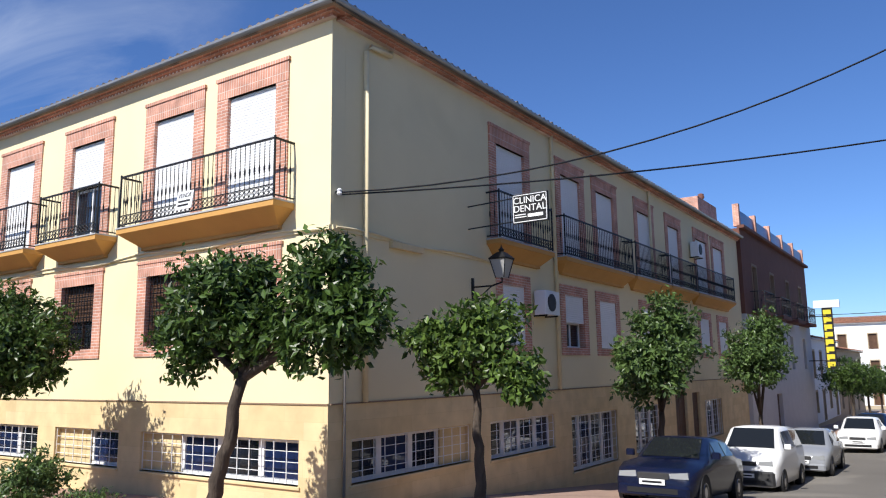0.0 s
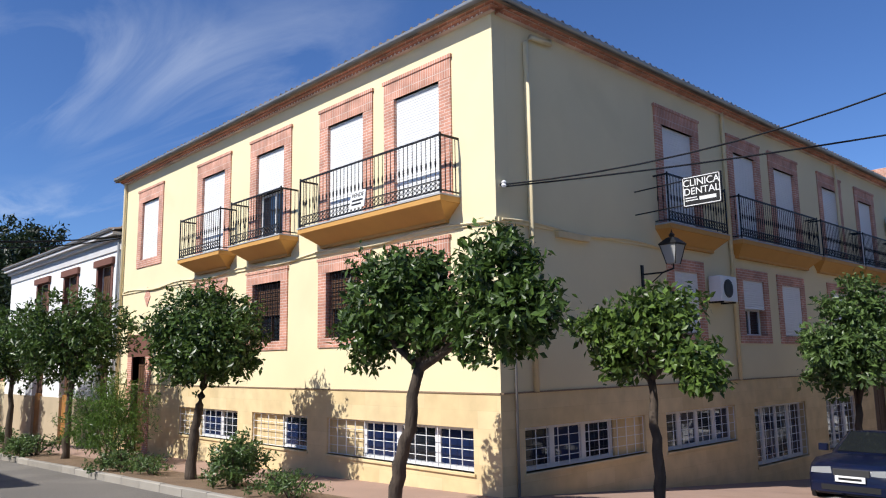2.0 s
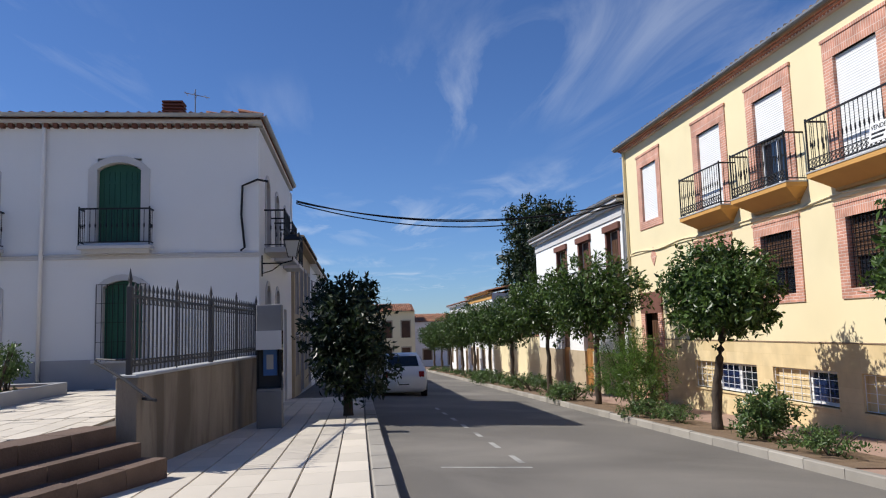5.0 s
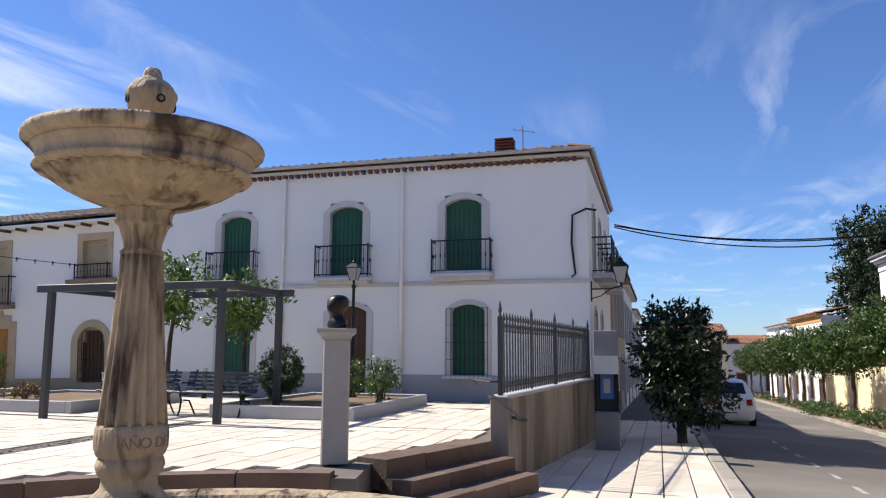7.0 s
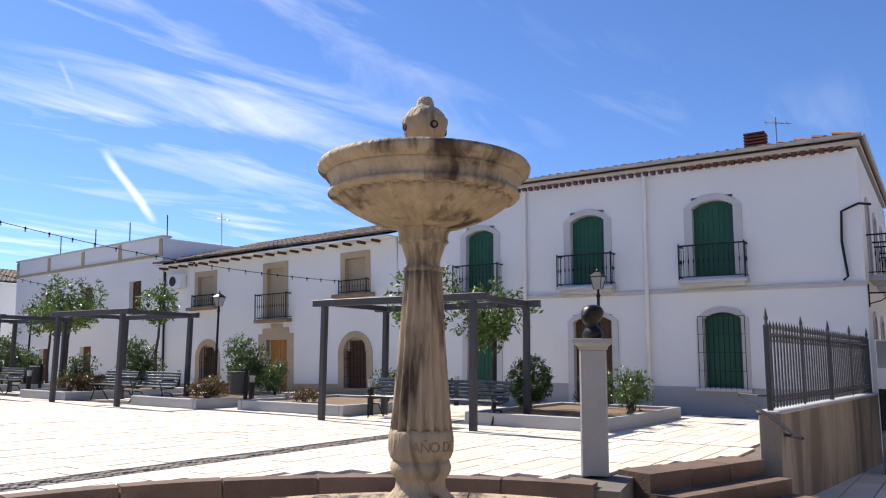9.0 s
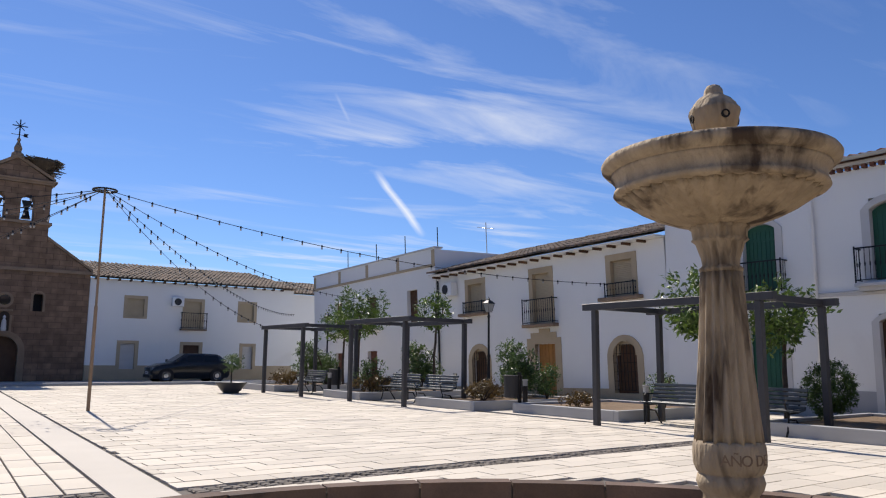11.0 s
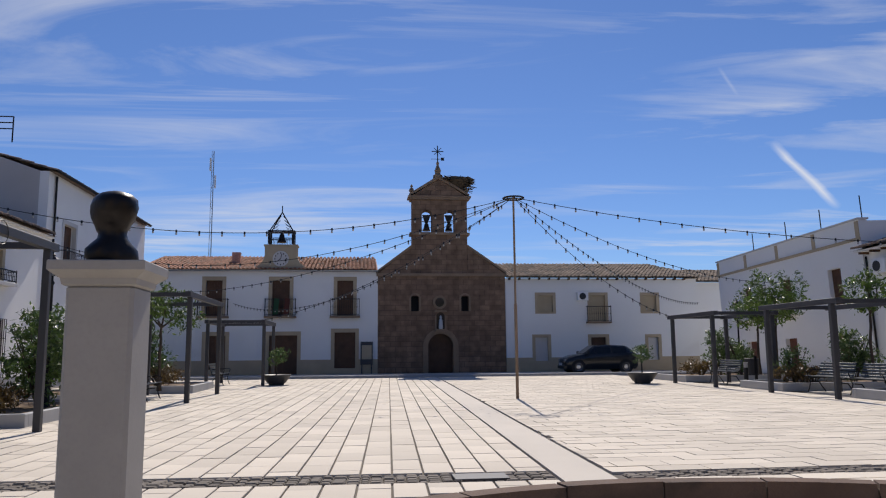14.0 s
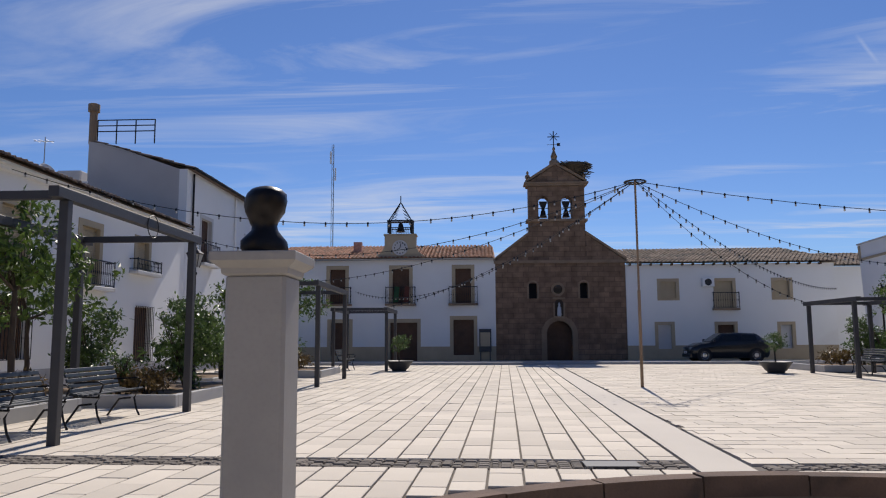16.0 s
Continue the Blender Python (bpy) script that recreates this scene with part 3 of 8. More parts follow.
def sheet(name, xs, ys, material, lift=0.0, skirt=0.0, label="", keep=None, kind="structure"):
    """A surface that follows the ground, lifted by so much, with sides down by skirt."""
    mb = MB()
    idx = {}
    for i, x in enumerate(xs):
        for j, y in enumerate(ys):
            idx[i, j] = len(mb.v)
            mb.v.append((x, y, g(x, y) + lift))
    for i in range(len(xs) - 1):
        for j in range(len(ys) - 1):
            if keep is None or keep((xs[i] + xs[i + 1]) / 2, (ys[j] + ys[j + 1]) / 2):
                mb.f.append((idx[i, j], idx[i + 1, j], idx[i + 1, j + 1], idx[i, j + 1]))
    if skirt:
        edge = {}
        for f in mb.f:
            for a, b in zip(f, f[1:] + f[:1]):
                edge[a, b] = True
        for a, b in list(edge):
            if (b, a) not in edge:
                o = len(mb.v)
                for k in (a, b):
                    x, y, z = mb.v[k]
                    mb.v.append((x, y, z - skirt))
                mb.f.append((b, a, o, o + 1))
    return tagged(part(name, mb, material), label, name, kind=kind)


def steps(a, b, d):
    n = max(int(round((b - a) / d)), 1)
    return [a + (b - a) * i / n for i in range(n + 1)]


far = [-2500, -800, -400, -250] + steps(-160, -16, 4) + steps(-15, 24, 1) + steps(26, 160, 4) + [250, 400, 800, 2500]
sheet("ground", far, far, ASPHALT, 0.0, 0.0, "worn grey asphalt street falling away gently")

# north pavement along the yellow house: reddish paving, soil strip, kerb
CORNER = (-7.6, 7.6, 1.93)


def north_side(x, y):
    if x > -5.66 or y < 5.66:
        return False
    cx, cy, r = CORNER
    return not (x > cx and y < cy and math.hypot(x - cx, y - cy) > r)


nx = steps(-150, -26, 3.1) + steps(-25.5, -5.66, 0.2)[1:]
ny = steps(5.66, 10, 0.2) + steps(10.4, 20, 0.6) + steps(21, 100, 2.0)
sheet("pavement_north", nx, ny, PINK, 0.12, 0.4, "reddish paved footway along the houses", north_side)
sheet("soil_strip", steps(-84, -9.6, 0.8), steps(5.75, 7.05, 0.26), SOIL, 0.14, 0.1, "dry earth planting strip between kerb and footway")


def kerb_line(pts, parent, w=0.13, h=0.15, length=0.95):
    """Kerb stones end to end along a line of plan points."""
    run = [Vector((*p, 0)) for p in pts]
    for a, b in zip(run, run[1:]):
        d = b - a
        n = max(int(round(d.length / length)), 1)
        q = Vector((-d.y, d.x, 0)).normalized() * w
        for i in range(n):
            p0, p1 = a + d * (i / n) + d.normalized() * 0.006, a + d * ((i + 1) / n) - d.normalized() * 0.006
            z0, z1 = g(p0.x, p0.y), g(p1.x, p1.y)
            jit = random.uniform(-0.008, 0.008)
            c = 0.018
            vs = []
            for p, z in ((p0, z0), (p1, z1)):
                t = z + h + jit
                for s, zz in ((0, z - 0.2), (0, t - c), (c / w, t), (1 - c / w, t), (1, t - c), (1, z - 0.2)):
                    vs.append((p.x + q.x * s, p.y + q.y * s, zz))
            mb = MB().add(vs, [tuple(range(5, -1, -1)), tuple(range(6, 12))] + [(k, (k + 1) % 6, (k + 1) % 6 + 6, k + 6) for k in range(6)])
            part("kerb_stone", mb, KERB, parent)


kn = thing("kerb_north", pose(0, 0, 0), "worn pale kerb stones along the street", "kerb", kind="structure")
ck = [(-7.6 + 2.0 * math.sin(a), 7.6 - 2.0 * math.cos(a)) for a in steps(0, math.pi / 2, 0.3)]
kerb_line([(-72, 5.6), (-7.6, 5.6)] + ck[1:] + [(-5.6, 60)], kn)

# south pavement: pale stone strips, kerb
sheet("pavement_south", steps(-150, -20, 5) + steps(-19.5, 14, 0.5)[1:], steps(-9.4, -0.55, 0.5), JOINT, 0.125, 0.5, "pale stone footway beside the square")
ks = thing("kerb_south", pose(0, 0, 0), "smooth pale kerb of the stone footway", "kerb", kind="structure")
kerb_line([(12, -0.42), (-62, -0.42)], ks, w=0.26, h=0.155, length=1.2)

# square: raised slab with an apse-like recess for the fountain
PZ, AC, AR = 0.6, (-1.7, -4.0), 5.0
arc_pts = [(AC[0] + AR * math.cos(a), AC[1] + AR * math.sin(a)) for a in steps(radians(187), radians(350), 0.075)]
edge = [(-18.1, -3.3), (-10.3, -3.98), (-9.75, -4.1), (-7.75, -4.85)] + arc_pts + [(13.8, -4.9)]
plaza_poly = [(13.8, -45.4), (13.8, -4.9)] + edge[-2::-1] + [(-18.1, -45.4)]
pl = MB().slab(plaza_poly, -0.8, PZ - 0.03)
tagged(part("plaza", pl, JOINT), "raised square paved in pale stone slabs", "square", kind="structure")


def in_plaza(x, y):
    return -18 < x < 13.6 and y > -38.2 and y < (-4.2 if x < -9.8 else -4.32 - 0.35 * (x + 9.75) if x < -6.6 else -4.9) and math.hypot(x - AC[0], y - AC[1]) > AR + 0.14


ASKEW = pose(-0.88, -9.7, 0) @ pose(0, 0, 0, 0, 0, -2.2) @ pose(0.88, 9.7, 0)


def tiles_into(near, mass, x0, x1, y0, y1, tw, tl, along, gap, near_test, bond=0.5, most=290):
    """Slabs in a block; along: 'x' or 'y', the way the rows run."""
    if along == "y":
        rows, cols = int((x1 - x0) / tw), int((y1 - y0) / tl) + 1
    else:
        rows, cols = int((y1 - y0) / tw), int((x1 - x0) / tl) + 1
    for r in range(rows):
        off = (r % 2) * bond * tl + (random.uniform(0, tl) if bond < 0 else 0)
        for c in range(-1, cols + 1):
            if along == "y":
                a, b, p, q = x0 + r * tw, x0 + (r + 1) * tw, y0 + c * tl + off, y0 + (c + 1) * tl + off
                p, q = max(p, y0), min(q, y1)
            else:
                p, q, a, b = y0 + r * tw, y0 + (r + 1) * tw, x0 + c * tl + off, x0 + (c + 1) * tl + off
                a, b = max(a, x0), min(b, x1 + 0.0385 * min((p + q) / 2 + 9.7, 0))
            while q - p > 0.08 and not (in_plaza(a, q) and in_plaza(b, q) and in_plaza((a + b) / 2, q)):
                q -= 0.04
            if b - a < 0.08 or q - p < 0.08 or not (in_plaza(a, p) and in_plaza(b, p)):
                continue
            gx, gy = (gap, 0.006) if along == "y" else (0.006, gap)
            z = PZ + random.uniform(-0.003, 0.003)
            bx = (a + gx, p + gy, PZ - 0.06, b - gx, q - gy, z)
            if near_test((a + b) / 2, (p + q) / 2) and len(near) < most:
                near.append(bx)
            else:
                mass.box(*bx)


near_tiles, near_strips, mass, strip_mass = [], [], MB(), MB()
tiles_into(near_strips, strip_mass, -0.85, 13.4, -37.6, -9.97, 0.335, 0.72, "y", 0.011, lambda x, y: y > -13.5 and -0.9 < x < 6, 0.37, 200)
tiles_into(near_strips, strip_mass, -0.85, 13.4, -9.40, -5.0, 0.335, 0.72, "y", 0.011, lambda x, y: -0.9 < x < 5, 0.37, 200)
tiles_into(near_tiles, mass, -11.3, -1.5, -38.0, -9.75, 0.34, 0.62, "x", 0.008, lambda x, y: y > -14 and x > -7, most=90)
tiles_into(near_tiles, mass, -11.3, -1.5, -9.35, -3.9, 0.34, 0.62, "x", 0.008, lambda x, y: False)
tiles_into(near_tiles, mass, -18.0, -11.35, -38.0, -4.3, 0.34, 0.62, "x", 0.008, lambda x, y: False)
part("border_strip", MB().box(-1.44, -37.9, PZ - 0.06, -0.88, -9.0, PZ + 0.001), BORDER, bpy.data.objects["plaza"], at=ASKEW)
part("border_strip", MB().box(-18, -45.3, PZ - 0.06, 13.6, -38.25, PZ - 0.02), BORDER, bpy.data.objects["plaza"])
cob = MB()
cob_e = MB()
for band, bx0, bx1, by0, rows in ((cob_e, -0.85, 9.0, -9.93, 4), (cob, -11.3, -1.5, -9.73, 3)):
    x = bx0
    while x < bx1 - 0.1:
        w = random.uniform(0.09, 0.15)
        for j in range(rows):
            if in_plaza(x, by0):
                band.cham(x + 0.006, by0 + j * 0.12 + 0.006, PZ - 0.06, x + w - 0.006, by0 + (j + 1) * 0.12 - 0.006, PZ + random.uniform(-0.012, 0.008), 0.014)
        x += w
for band, m in ((cob, Matrix()), (cob_e, ASKEW)):
    part("cobble_band", band, COBBLE, bpy.data.objects["plaza"], at=m)["kind"] = "stuff"

# step at the far edge of the square, and the church terrace
tagged(part("terrace_step", MB().cham(-17.8, -38.6, 0.4, 13.4, -38.24, PZ + 0.12, 0.02), GRANITE), "grey stone step along the far edge of the square", "step", kind="structure")

# coping of red-brown stones round the recess
cope = thing("recess_wall", pose(0, 0, 0), "low curved retaining wall capped with red-brown stone", "retaining wall", kind="structure")
ca = steps(radians(190), radians(349), radians(11))
for a0, a1 in zip(ca, ca[1:]):
    ins, outs = AR - 0.03, AR + 0.20
    mid = [a0 + 0.002 + (a1 - a0 - 0.004) * k / 4 for k in range(5)]
    pts = [(AC[0] + ins * math.cos(a), AC[1] + ins * math.sin(a)) for a in mid] + [(AC[0] + outs * math.cos(a), AC[1] + outs * math.sin(a)) for a in mid[::-1]]
    part("coping_stone", MB().slab(pts, PZ - 0.16, PZ + 0.022 + random.uniform(-0.008, 0.008)), REDSTONE, cope)

# three steps between the recess and the parapet wall
st = thing("steps", pose(0, 0, 0), "three worn red-brown stone steps up to the square", "steps", kind="structure")
s_a, s_b = Vector((-7.6, -4.62)), Vector((-9.85, -3.84))
s_n = Vector((s_b.y - s_a.y, -(s_b.x - s_a.x))).normalized()
for k, (z, run) in enumerate(((PZ + 0.03, 0.0), (0.43, 0.36), (0.25, 0.72))):
    fa, fb = s_a + s_n * run, s_b + s_n * run
    ba, bb = fa - s_n * 0.45, fb - s_n * 0.45
    for i in range(3):
        p = [fa + (fb - fa) * (i / 3 + 0.003), fa + (fb - fa) * ((i + 1) / 3 - 0.003), ba + (bb - ba) * ((i + 1) / 3 - 0.003), ba + (bb - ba) * (i / 3 + 0.003)]
        poly = [tuple(q) for q in p]
        area = sum(poly[j][0] * poly[(j + 1) % 4][1] - poly[(j + 1) % 4][0] * poly[j][1] for j in range(4))
        part("step_stone", MB().slab(poly if area > 0 else poly[::-1], z - 0.35, z + random.uniform(-0.008, 0.008)), REDSTONE, st)

# parapet wall with iron fence
w_a, w_b = Vector((-10.1, -3.8)), Vector((-18.0, -3.2))
w_len, w_yaw = (w_b - w_a).length, math.degrees(math.atan2(w_b.y - w_a.y, w_b.x - w_a.x))
pw = thing("parapet_wall", pose(w_a.x, w_a.y, 0, 0, 0, w_yaw), "stained rough concrete parapet wall beside the footway", "wall", kind="structure")
part("wall_body", MB().cham(0, -0.14, -0.8, w_len, 0.14, 1.2, 0.012), CONCRETE, pw)
part("coping", MB().cham(-0.02, -0.17, 1.2, w_len + 0.02, 0.17, 1.235, 0.01), GRANITE, pw)
fe = thing("iron_fence", pose(w_a.x, w_a.y, 1.235, 0, 0, w_yaw), "dark iron fence with spear tops on the parapet wall", "fence")
part("rail", MB().box(0.05, -0.012, 0.1, w_len, 0.012, 0.125).box(0.05, -0.012, 1.02, w_len, 0.012, 1.05).box(0.05, -0.012, 0.17, w_len, 0.012, 0.19), STEEL, fe)
spear = MB().lathe([(0.014, 0.02), (0.014, 1.06), (0.02, 1.07), (0.012, 1.09), (0.026, 1.13), (0.018, 1.17), (0.002, 1.23)], 6).mesh("spear", STEEL)
post = MB().cham(-0.035, -0.035, 0, 0.035, 0.035, 1.16, 0.006).lathe([(0.03, 1.16), (0.018, 1.2), (0.032, 1.25), (0.022, 1.29), (0.003, 1.4)], 8).mesh("post", STEEL)
for i in range(1, 46):
    part("spear", spear, STEEL, fe, at=pose(0.1 + (w_len - 0.1) * i / 46, 0, 0))
finial = MB().lathe([(0.012, 1.2), (0.03, 1.25), (0.022, 1.29), (0.003, 1.38)], 8).box(-0.01, -0.01, 0, 0.01, 0.01, 1.22).mesh("finial", STEEL)
for i in range(5):
    part("post" if i % 2 == 0 else "finial", post if i % 2 == 0 else finial, STEEL, fe, at=pose(0.08 + (w_len - 0.1) * i / 4, 0, 0))
lo_ring, hi_ring = (MB().tube([(rr * math.cos(a), 0, rr * math.sin(a)) for a in [k * math.pi / 4 for k in range(9)]], 0.007, 4).mesh("scroll", STEEL) for rr in (0.036, 0.042))
for i in range(46):
    c = 0.1 + (w_len - 0.1) * (i + 0.5) / 46
    part("scroll", lo_ring, STEEL, fe, at=pose(c, 0, 0.148))
    part("scroll", hi_ring, STEEL, fe, at=pose(c, 0, 0.975))
n3 = Vector((s_n.x, s_n.y, 0)).normalized()
to_wall = Matrix.Rotation(-radians(w_yaw), 3, 'Z')
hr = [to_wall @ (n3 * k + Vector((0.12, 0, z))) for k, z in ((-0.12, 0.20), (-0.40, 0.22), (-0.42, 0.18), (0.0, -0.04), (0.40, -0.30), (0.46, -0.31))]
part("handrail", MB().tube([(0.08, 0, 0.2)] + [tuple(q) for q in hr[:3]], 0.014, 6).tube([tuple(q) for q in hr[2:]] + [(0.2, -0.14, -0.32)], 0.022, 8), STEEL, fe)


# ---- yellow house ----
yh = thing("yellow_house", pose(-25.9, 8.98, 0), "cream rendered three-storey house with red brick window frames", "house")
X0 = -25.9
up = [(-11.41, -10.06), (-13.75, -12.44), (-16.93, -15.60), (-20.0, -18.64)]
low = [(-11.36, -10.14), (-13.78, -12.5), (-17.0, -15.66), (-20.3, -18.7)]
base_w = [(-13.72, -9.34), (-16.9, -14.48), (-21.05, -17.63)]
holes = [(a - X0, b - X0, 4.72, 7.05) for a, b in up] + [(-24.33 - X0, -23.02 - X0, 5.15, 7.05)]
holes += [(a - X0, b - X0, 2.28, 3.92) for a, b in low] + [(-24.6 - X0, -23.5 - X0, -1.3, 2.05)]
wall(yh, "wall", 0, 25.9 - 8.69, 1.18, 8.0, holes, CREAM)
wall(yh, "plinth_wall", 0, 25.9 - 8.69, -2.0, 1.18, [(a - X0, b - X0, -0.15, 0.6) for a, b in base_w] + [(-24.6 - X0, -23.5 - X0, -1.3, 2.05)], SANDY, 0.36, -0.012)
part("string_course", MB().box(0, -0.03, 1.18, 17.21, 0, 1.205), STONETRIM, yh)
part("ledge", MB().box(0, -0.035, 4.12, 17.21, 0, 4.2), CREAM, yh)
for (a, b) in up:
    a, b = a - X0, b - X0
    surround(yh, a, b, 4.72, 7.05, 0.32, 0.0, BRICK)
    part("lintel", MB().box(a - 0.32, -0.034, 7.045, b + 0.32, 0.14, 7.42).box(a - 0.35, -0.055, 7.42, b + 0.35, 0.1, 7.49), SOLDIER, yh)
    shutter(yh, a, b, 4.73 if a > 9 or a < 8 else 6.0, 7.05, SHUTTER, 0.05)
    if 8 < a < 9:
        glazed(yh, a, b, 4.73, 6.0, WHITE, PANE)
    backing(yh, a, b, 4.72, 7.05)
a, b = -24.33 - X0, -23.02 - X0
surround(yh, a, b, 5.15, 7.05, 0.32, 0.0, BRICK, foot=0.25)
part("lintel", MB().box(a - 0.32, -0.034, 7.045, b + 0.32, 0.14, 7.42).box(a - 0.35, -0.055, 7.42, b + 0.35, 0.1, 7.49), SOLDIER, yh)
shutter(yh, a, b, 5.15, 7.05, SHUTTER, 0.05)
backing(yh, a, b, 5.15, 7.05)


def grille(parent, u0, u1, z0, z1, material, d=-0.02, nu=9, nz=5, r=0.009):
    mb = MB()
    mb.box(u0, d - r, z0, u1, d + r, z0 + 2 * r).box(u0, d - r, z1 - 2 * r, u1, d + r, z1)
    for j in range(1, nz):
        z = z0 + (z1 - z0) * j / nz
        mb.box(u0, d - r * 0.8, z - r * 0.8, u1, d + r * 0.8, z + r * 0.8)
    gr = part("grille", mb, material, parent)
    h = z1 - z0
    key = ("g", round(h, 2), material.name, r)
    if key not in BARS:
        BARS[key] = MB().box(-r, -r, 0, r, r, h).mesh("bar", material)
    for i in range(nu + 1):
        part("bar", BARS[key], material, gr, at=pose(u0 + (u1 - u0) * i / nu, d - 2.2 * r, z0))
    return gr


for (a, b) in low:
    a, b = a - X0, b - X0
    surround(yh, a, b, 2.28, 3.72, 0.30, 0.0, BRICK, foot=0.2)
    part("lintel", MB().box(a - 0.30, -0.034, 3.715, b + 0.30, 0.14, 3.98).box(a - 0.33, -0.05, 3.98, b + 0.33, 0.1, 4.04), SOLDIER, yh)
    glazed(yh, a, b, 2.28, 3.72, BROWNWOOD, PANE, rows=2)
    shutter(yh, a, b, 2.9, 3.72, BROWNWOOD, 0.13, 0.05, "blind")
    backing(yh, a, b, 2.28, 3.72)
    grille(yh, a - 0.02, b + 0.02, 2.26, 3.74, IRON, 0.04, 12, 16, 0.007)
part("sill_plate", MB().box(14.2, -0.06, 2.2, 15.9, 0.02, 2.26), GRANITE, yh)


def basement(parent, u0, u1, z0, z1, bays, boarded=()):
    """A low barred window in several bays."""
    w = (u1 - u0) / bays
    for i in range(bays):
        a, b = u0 + i * w, u0 + (i + 1) * w
        if i in boarded:
            part("panel", MB().box(a, 0.12, z0, b, 0.16, z1), SANDY, parent)
        else:
            glazed(parent, a, b, z0, z1, WHITE, BLUEPANE if i % 2 else PANE, 0.17, 1, 1, 0.07)
    backing(parent, u0, u1, z0, z1, 0.33)
    grille(parent, u0 + 0.02, u1 - 0.02, z0 + 0.02, z1 - 0.02, WHITE, 0.05, max(int((u1 - u0) / 0.31), 3), 4 if z1 - z0 < 1 else 7, 0.0065)
    part("sill", MB().cham(u0 - 0.05, -0.05, z0 - 0.05, u1 + 0.05, 0.16, z0, 0.008), SANDY, parent)


basement(yh, -13.72 - X0, -9.34 - X0, -0.15, 0.6, 4, (0,))
basement(yh, -16.9 - X0, -14.48 - X0, -0.15, 0.6, 2, (0,))
basement(yh, -21.05 - X0, -17.63 - X0, -0.15, 0.6, 3, (0,))


def ochre_balcony(parent, u0, u1, z, out=0.5, label="ochre balcony with black iron rail"):
    e, f = 0.30, out - 0.1
    rings = [(u0, u1, -out, z), (u0, u1, -out, z - 0.10), (u0 + 0.03, u1 - 0.03, -out + 0.03, z - 0.11), (u0 + e, u1 - e, -out + f, z - 0.36), (u0 + e, u1 - e, -out + f, z - 0.42)]
    vs = [p for a, b, y, zz in rings for p in ((a, y, zz), (b, y, zz), (b, 0.0, zz), (a, 0.0, zz))]
    fs = [(0, 1, 2, 3), (19, 18, 17, 16)] + [(k * 4 + (i + 1) % 4, k * 4 + i, k * 4 + 4 + i, k * 4 + 4 + (i + 1) % 4) for k in range(4) for i in range(4)]
    mb = MB().add(vs, fs)
    ba = part("balcony", mb, OCHRE, parent, label)
    part("slab_top", MB().box(u0 - 0.01, -out - 0.015, z, u1 + 0.01, 0.0, z + 0.03), GRANITE, ba)
    railing(ba, u0 + 0.03, u1 - 0.03, z + 0.03, 1.08, out, 0.125)
    return ba


ochre_balcony(yh, -14.2 - X0, -9.56 - X0, 4.68)
ochre_balcony(yh, -17.4 - X0, -14.96 - X0, 4.68)
ochre_balcony(yh, -20.4 - X0, -17.94 - X0, 4.68)
# entrance at the west end
a, b = -24.6 - X0, -23.5 - X0
part("door_surround", MB().box(a - 0.35, -0.05, -1.3, a, 0.2, 2.05).box(b, -0.05, -1.3, b + 0.35, 0.2, 2.05), BRICK, yh)
part("lintel", MB().box(a - 0.35, -0.054, 2.05, b + 0.35, 0.2, 2.75), CLAY, yh)
leaves_door(yh, a, b, -1.3, 2.05, BROWNWOOD, 0.2)
part("diamond_tile", MB().prism([(2.25, 3.6), (2.48, 3.92), (2.25, 4.24), (2.02, 3.92)], -0.02, 0.0), SOLDIER, yh, "small terracotta diamond on the wall")
part("meter_box", MB().cham(0.7, -0.14, 2.5, 1.05, 0.0, 3.3, 0.01), CREAM, yh)
# eaves
part("cornice", MB().box(-0.05, -0.1, 7.93, 17.31, 0.0, 7.98).box(-0.08, -0.17, 7.98, 17.38, 0.0, 8.03).box(-0.12, -0.24, 8.03, 17.45, 0.3, 8.06), BRICK, yh)
dots = MB()
for i in range(140):
    dots.box(0.1 + i * 0.122, -0.107, 7.942, 0.14 + i * 0.122, -0.1, 7.965)
part("stud_row", dots, SHUTTER, yh)["kind"] = "stuff"
gutter(yh, -0.2, 17.5, 8.12, 0.30)
tiled(yh, -0.25, 17.6, -0.34, 6.0, 8.07, 9.2, OLDTILE, cut1=6.3)
downpipe(yh, 0.12, -1.2, 8.05, PIPE)
part("wall_cable", MB().tube([(u, -0.05, 4.16 + 0.05 * math.sin(u * 1.7)) for u in steps(0.3, 17.1, 0.5)], 0.02, 5), PIPE, yh)

# its long side on the cross street
ye = new("side", None)
ye.matrix_basis = pose(-8.69, 8.98, 0, 0, 0, 90)
Y0 = 8.98
upe = [(14.63, 16.04), (18.14, 19.45), (20.62, 22.02), (24.2, 25.6), (27.48, 28.85), (31.15, 32.9), (33.85, 35.55)]
lowe = [(14.8, 15.9), (18.17, 19.4), (20.55, 21.85), (24.2, 25.5), (27.5, 28.9), (31.1, 32.5), (34.0, 35.4)]
be = [(9.55, 13.3, -0.15, 0.6), (14.12, 17.3, -0.22, 0.6), (18.3, 21.5, -0.95, 0.5), (23.0, 25.8, -0.95, 0.5), (31.0, 33.6, -1.1, 0.4)]
L_E = 38.6 - Y0
wall(ye, "wall", 0.352, L_E, 1.18, 8.0, [(a - Y0, b - Y0, 4.7, 7.05) for a, b in upe] + [(a - Y0, b - Y0, 2.28, 3.7) for a, b in lowe], CREAM)
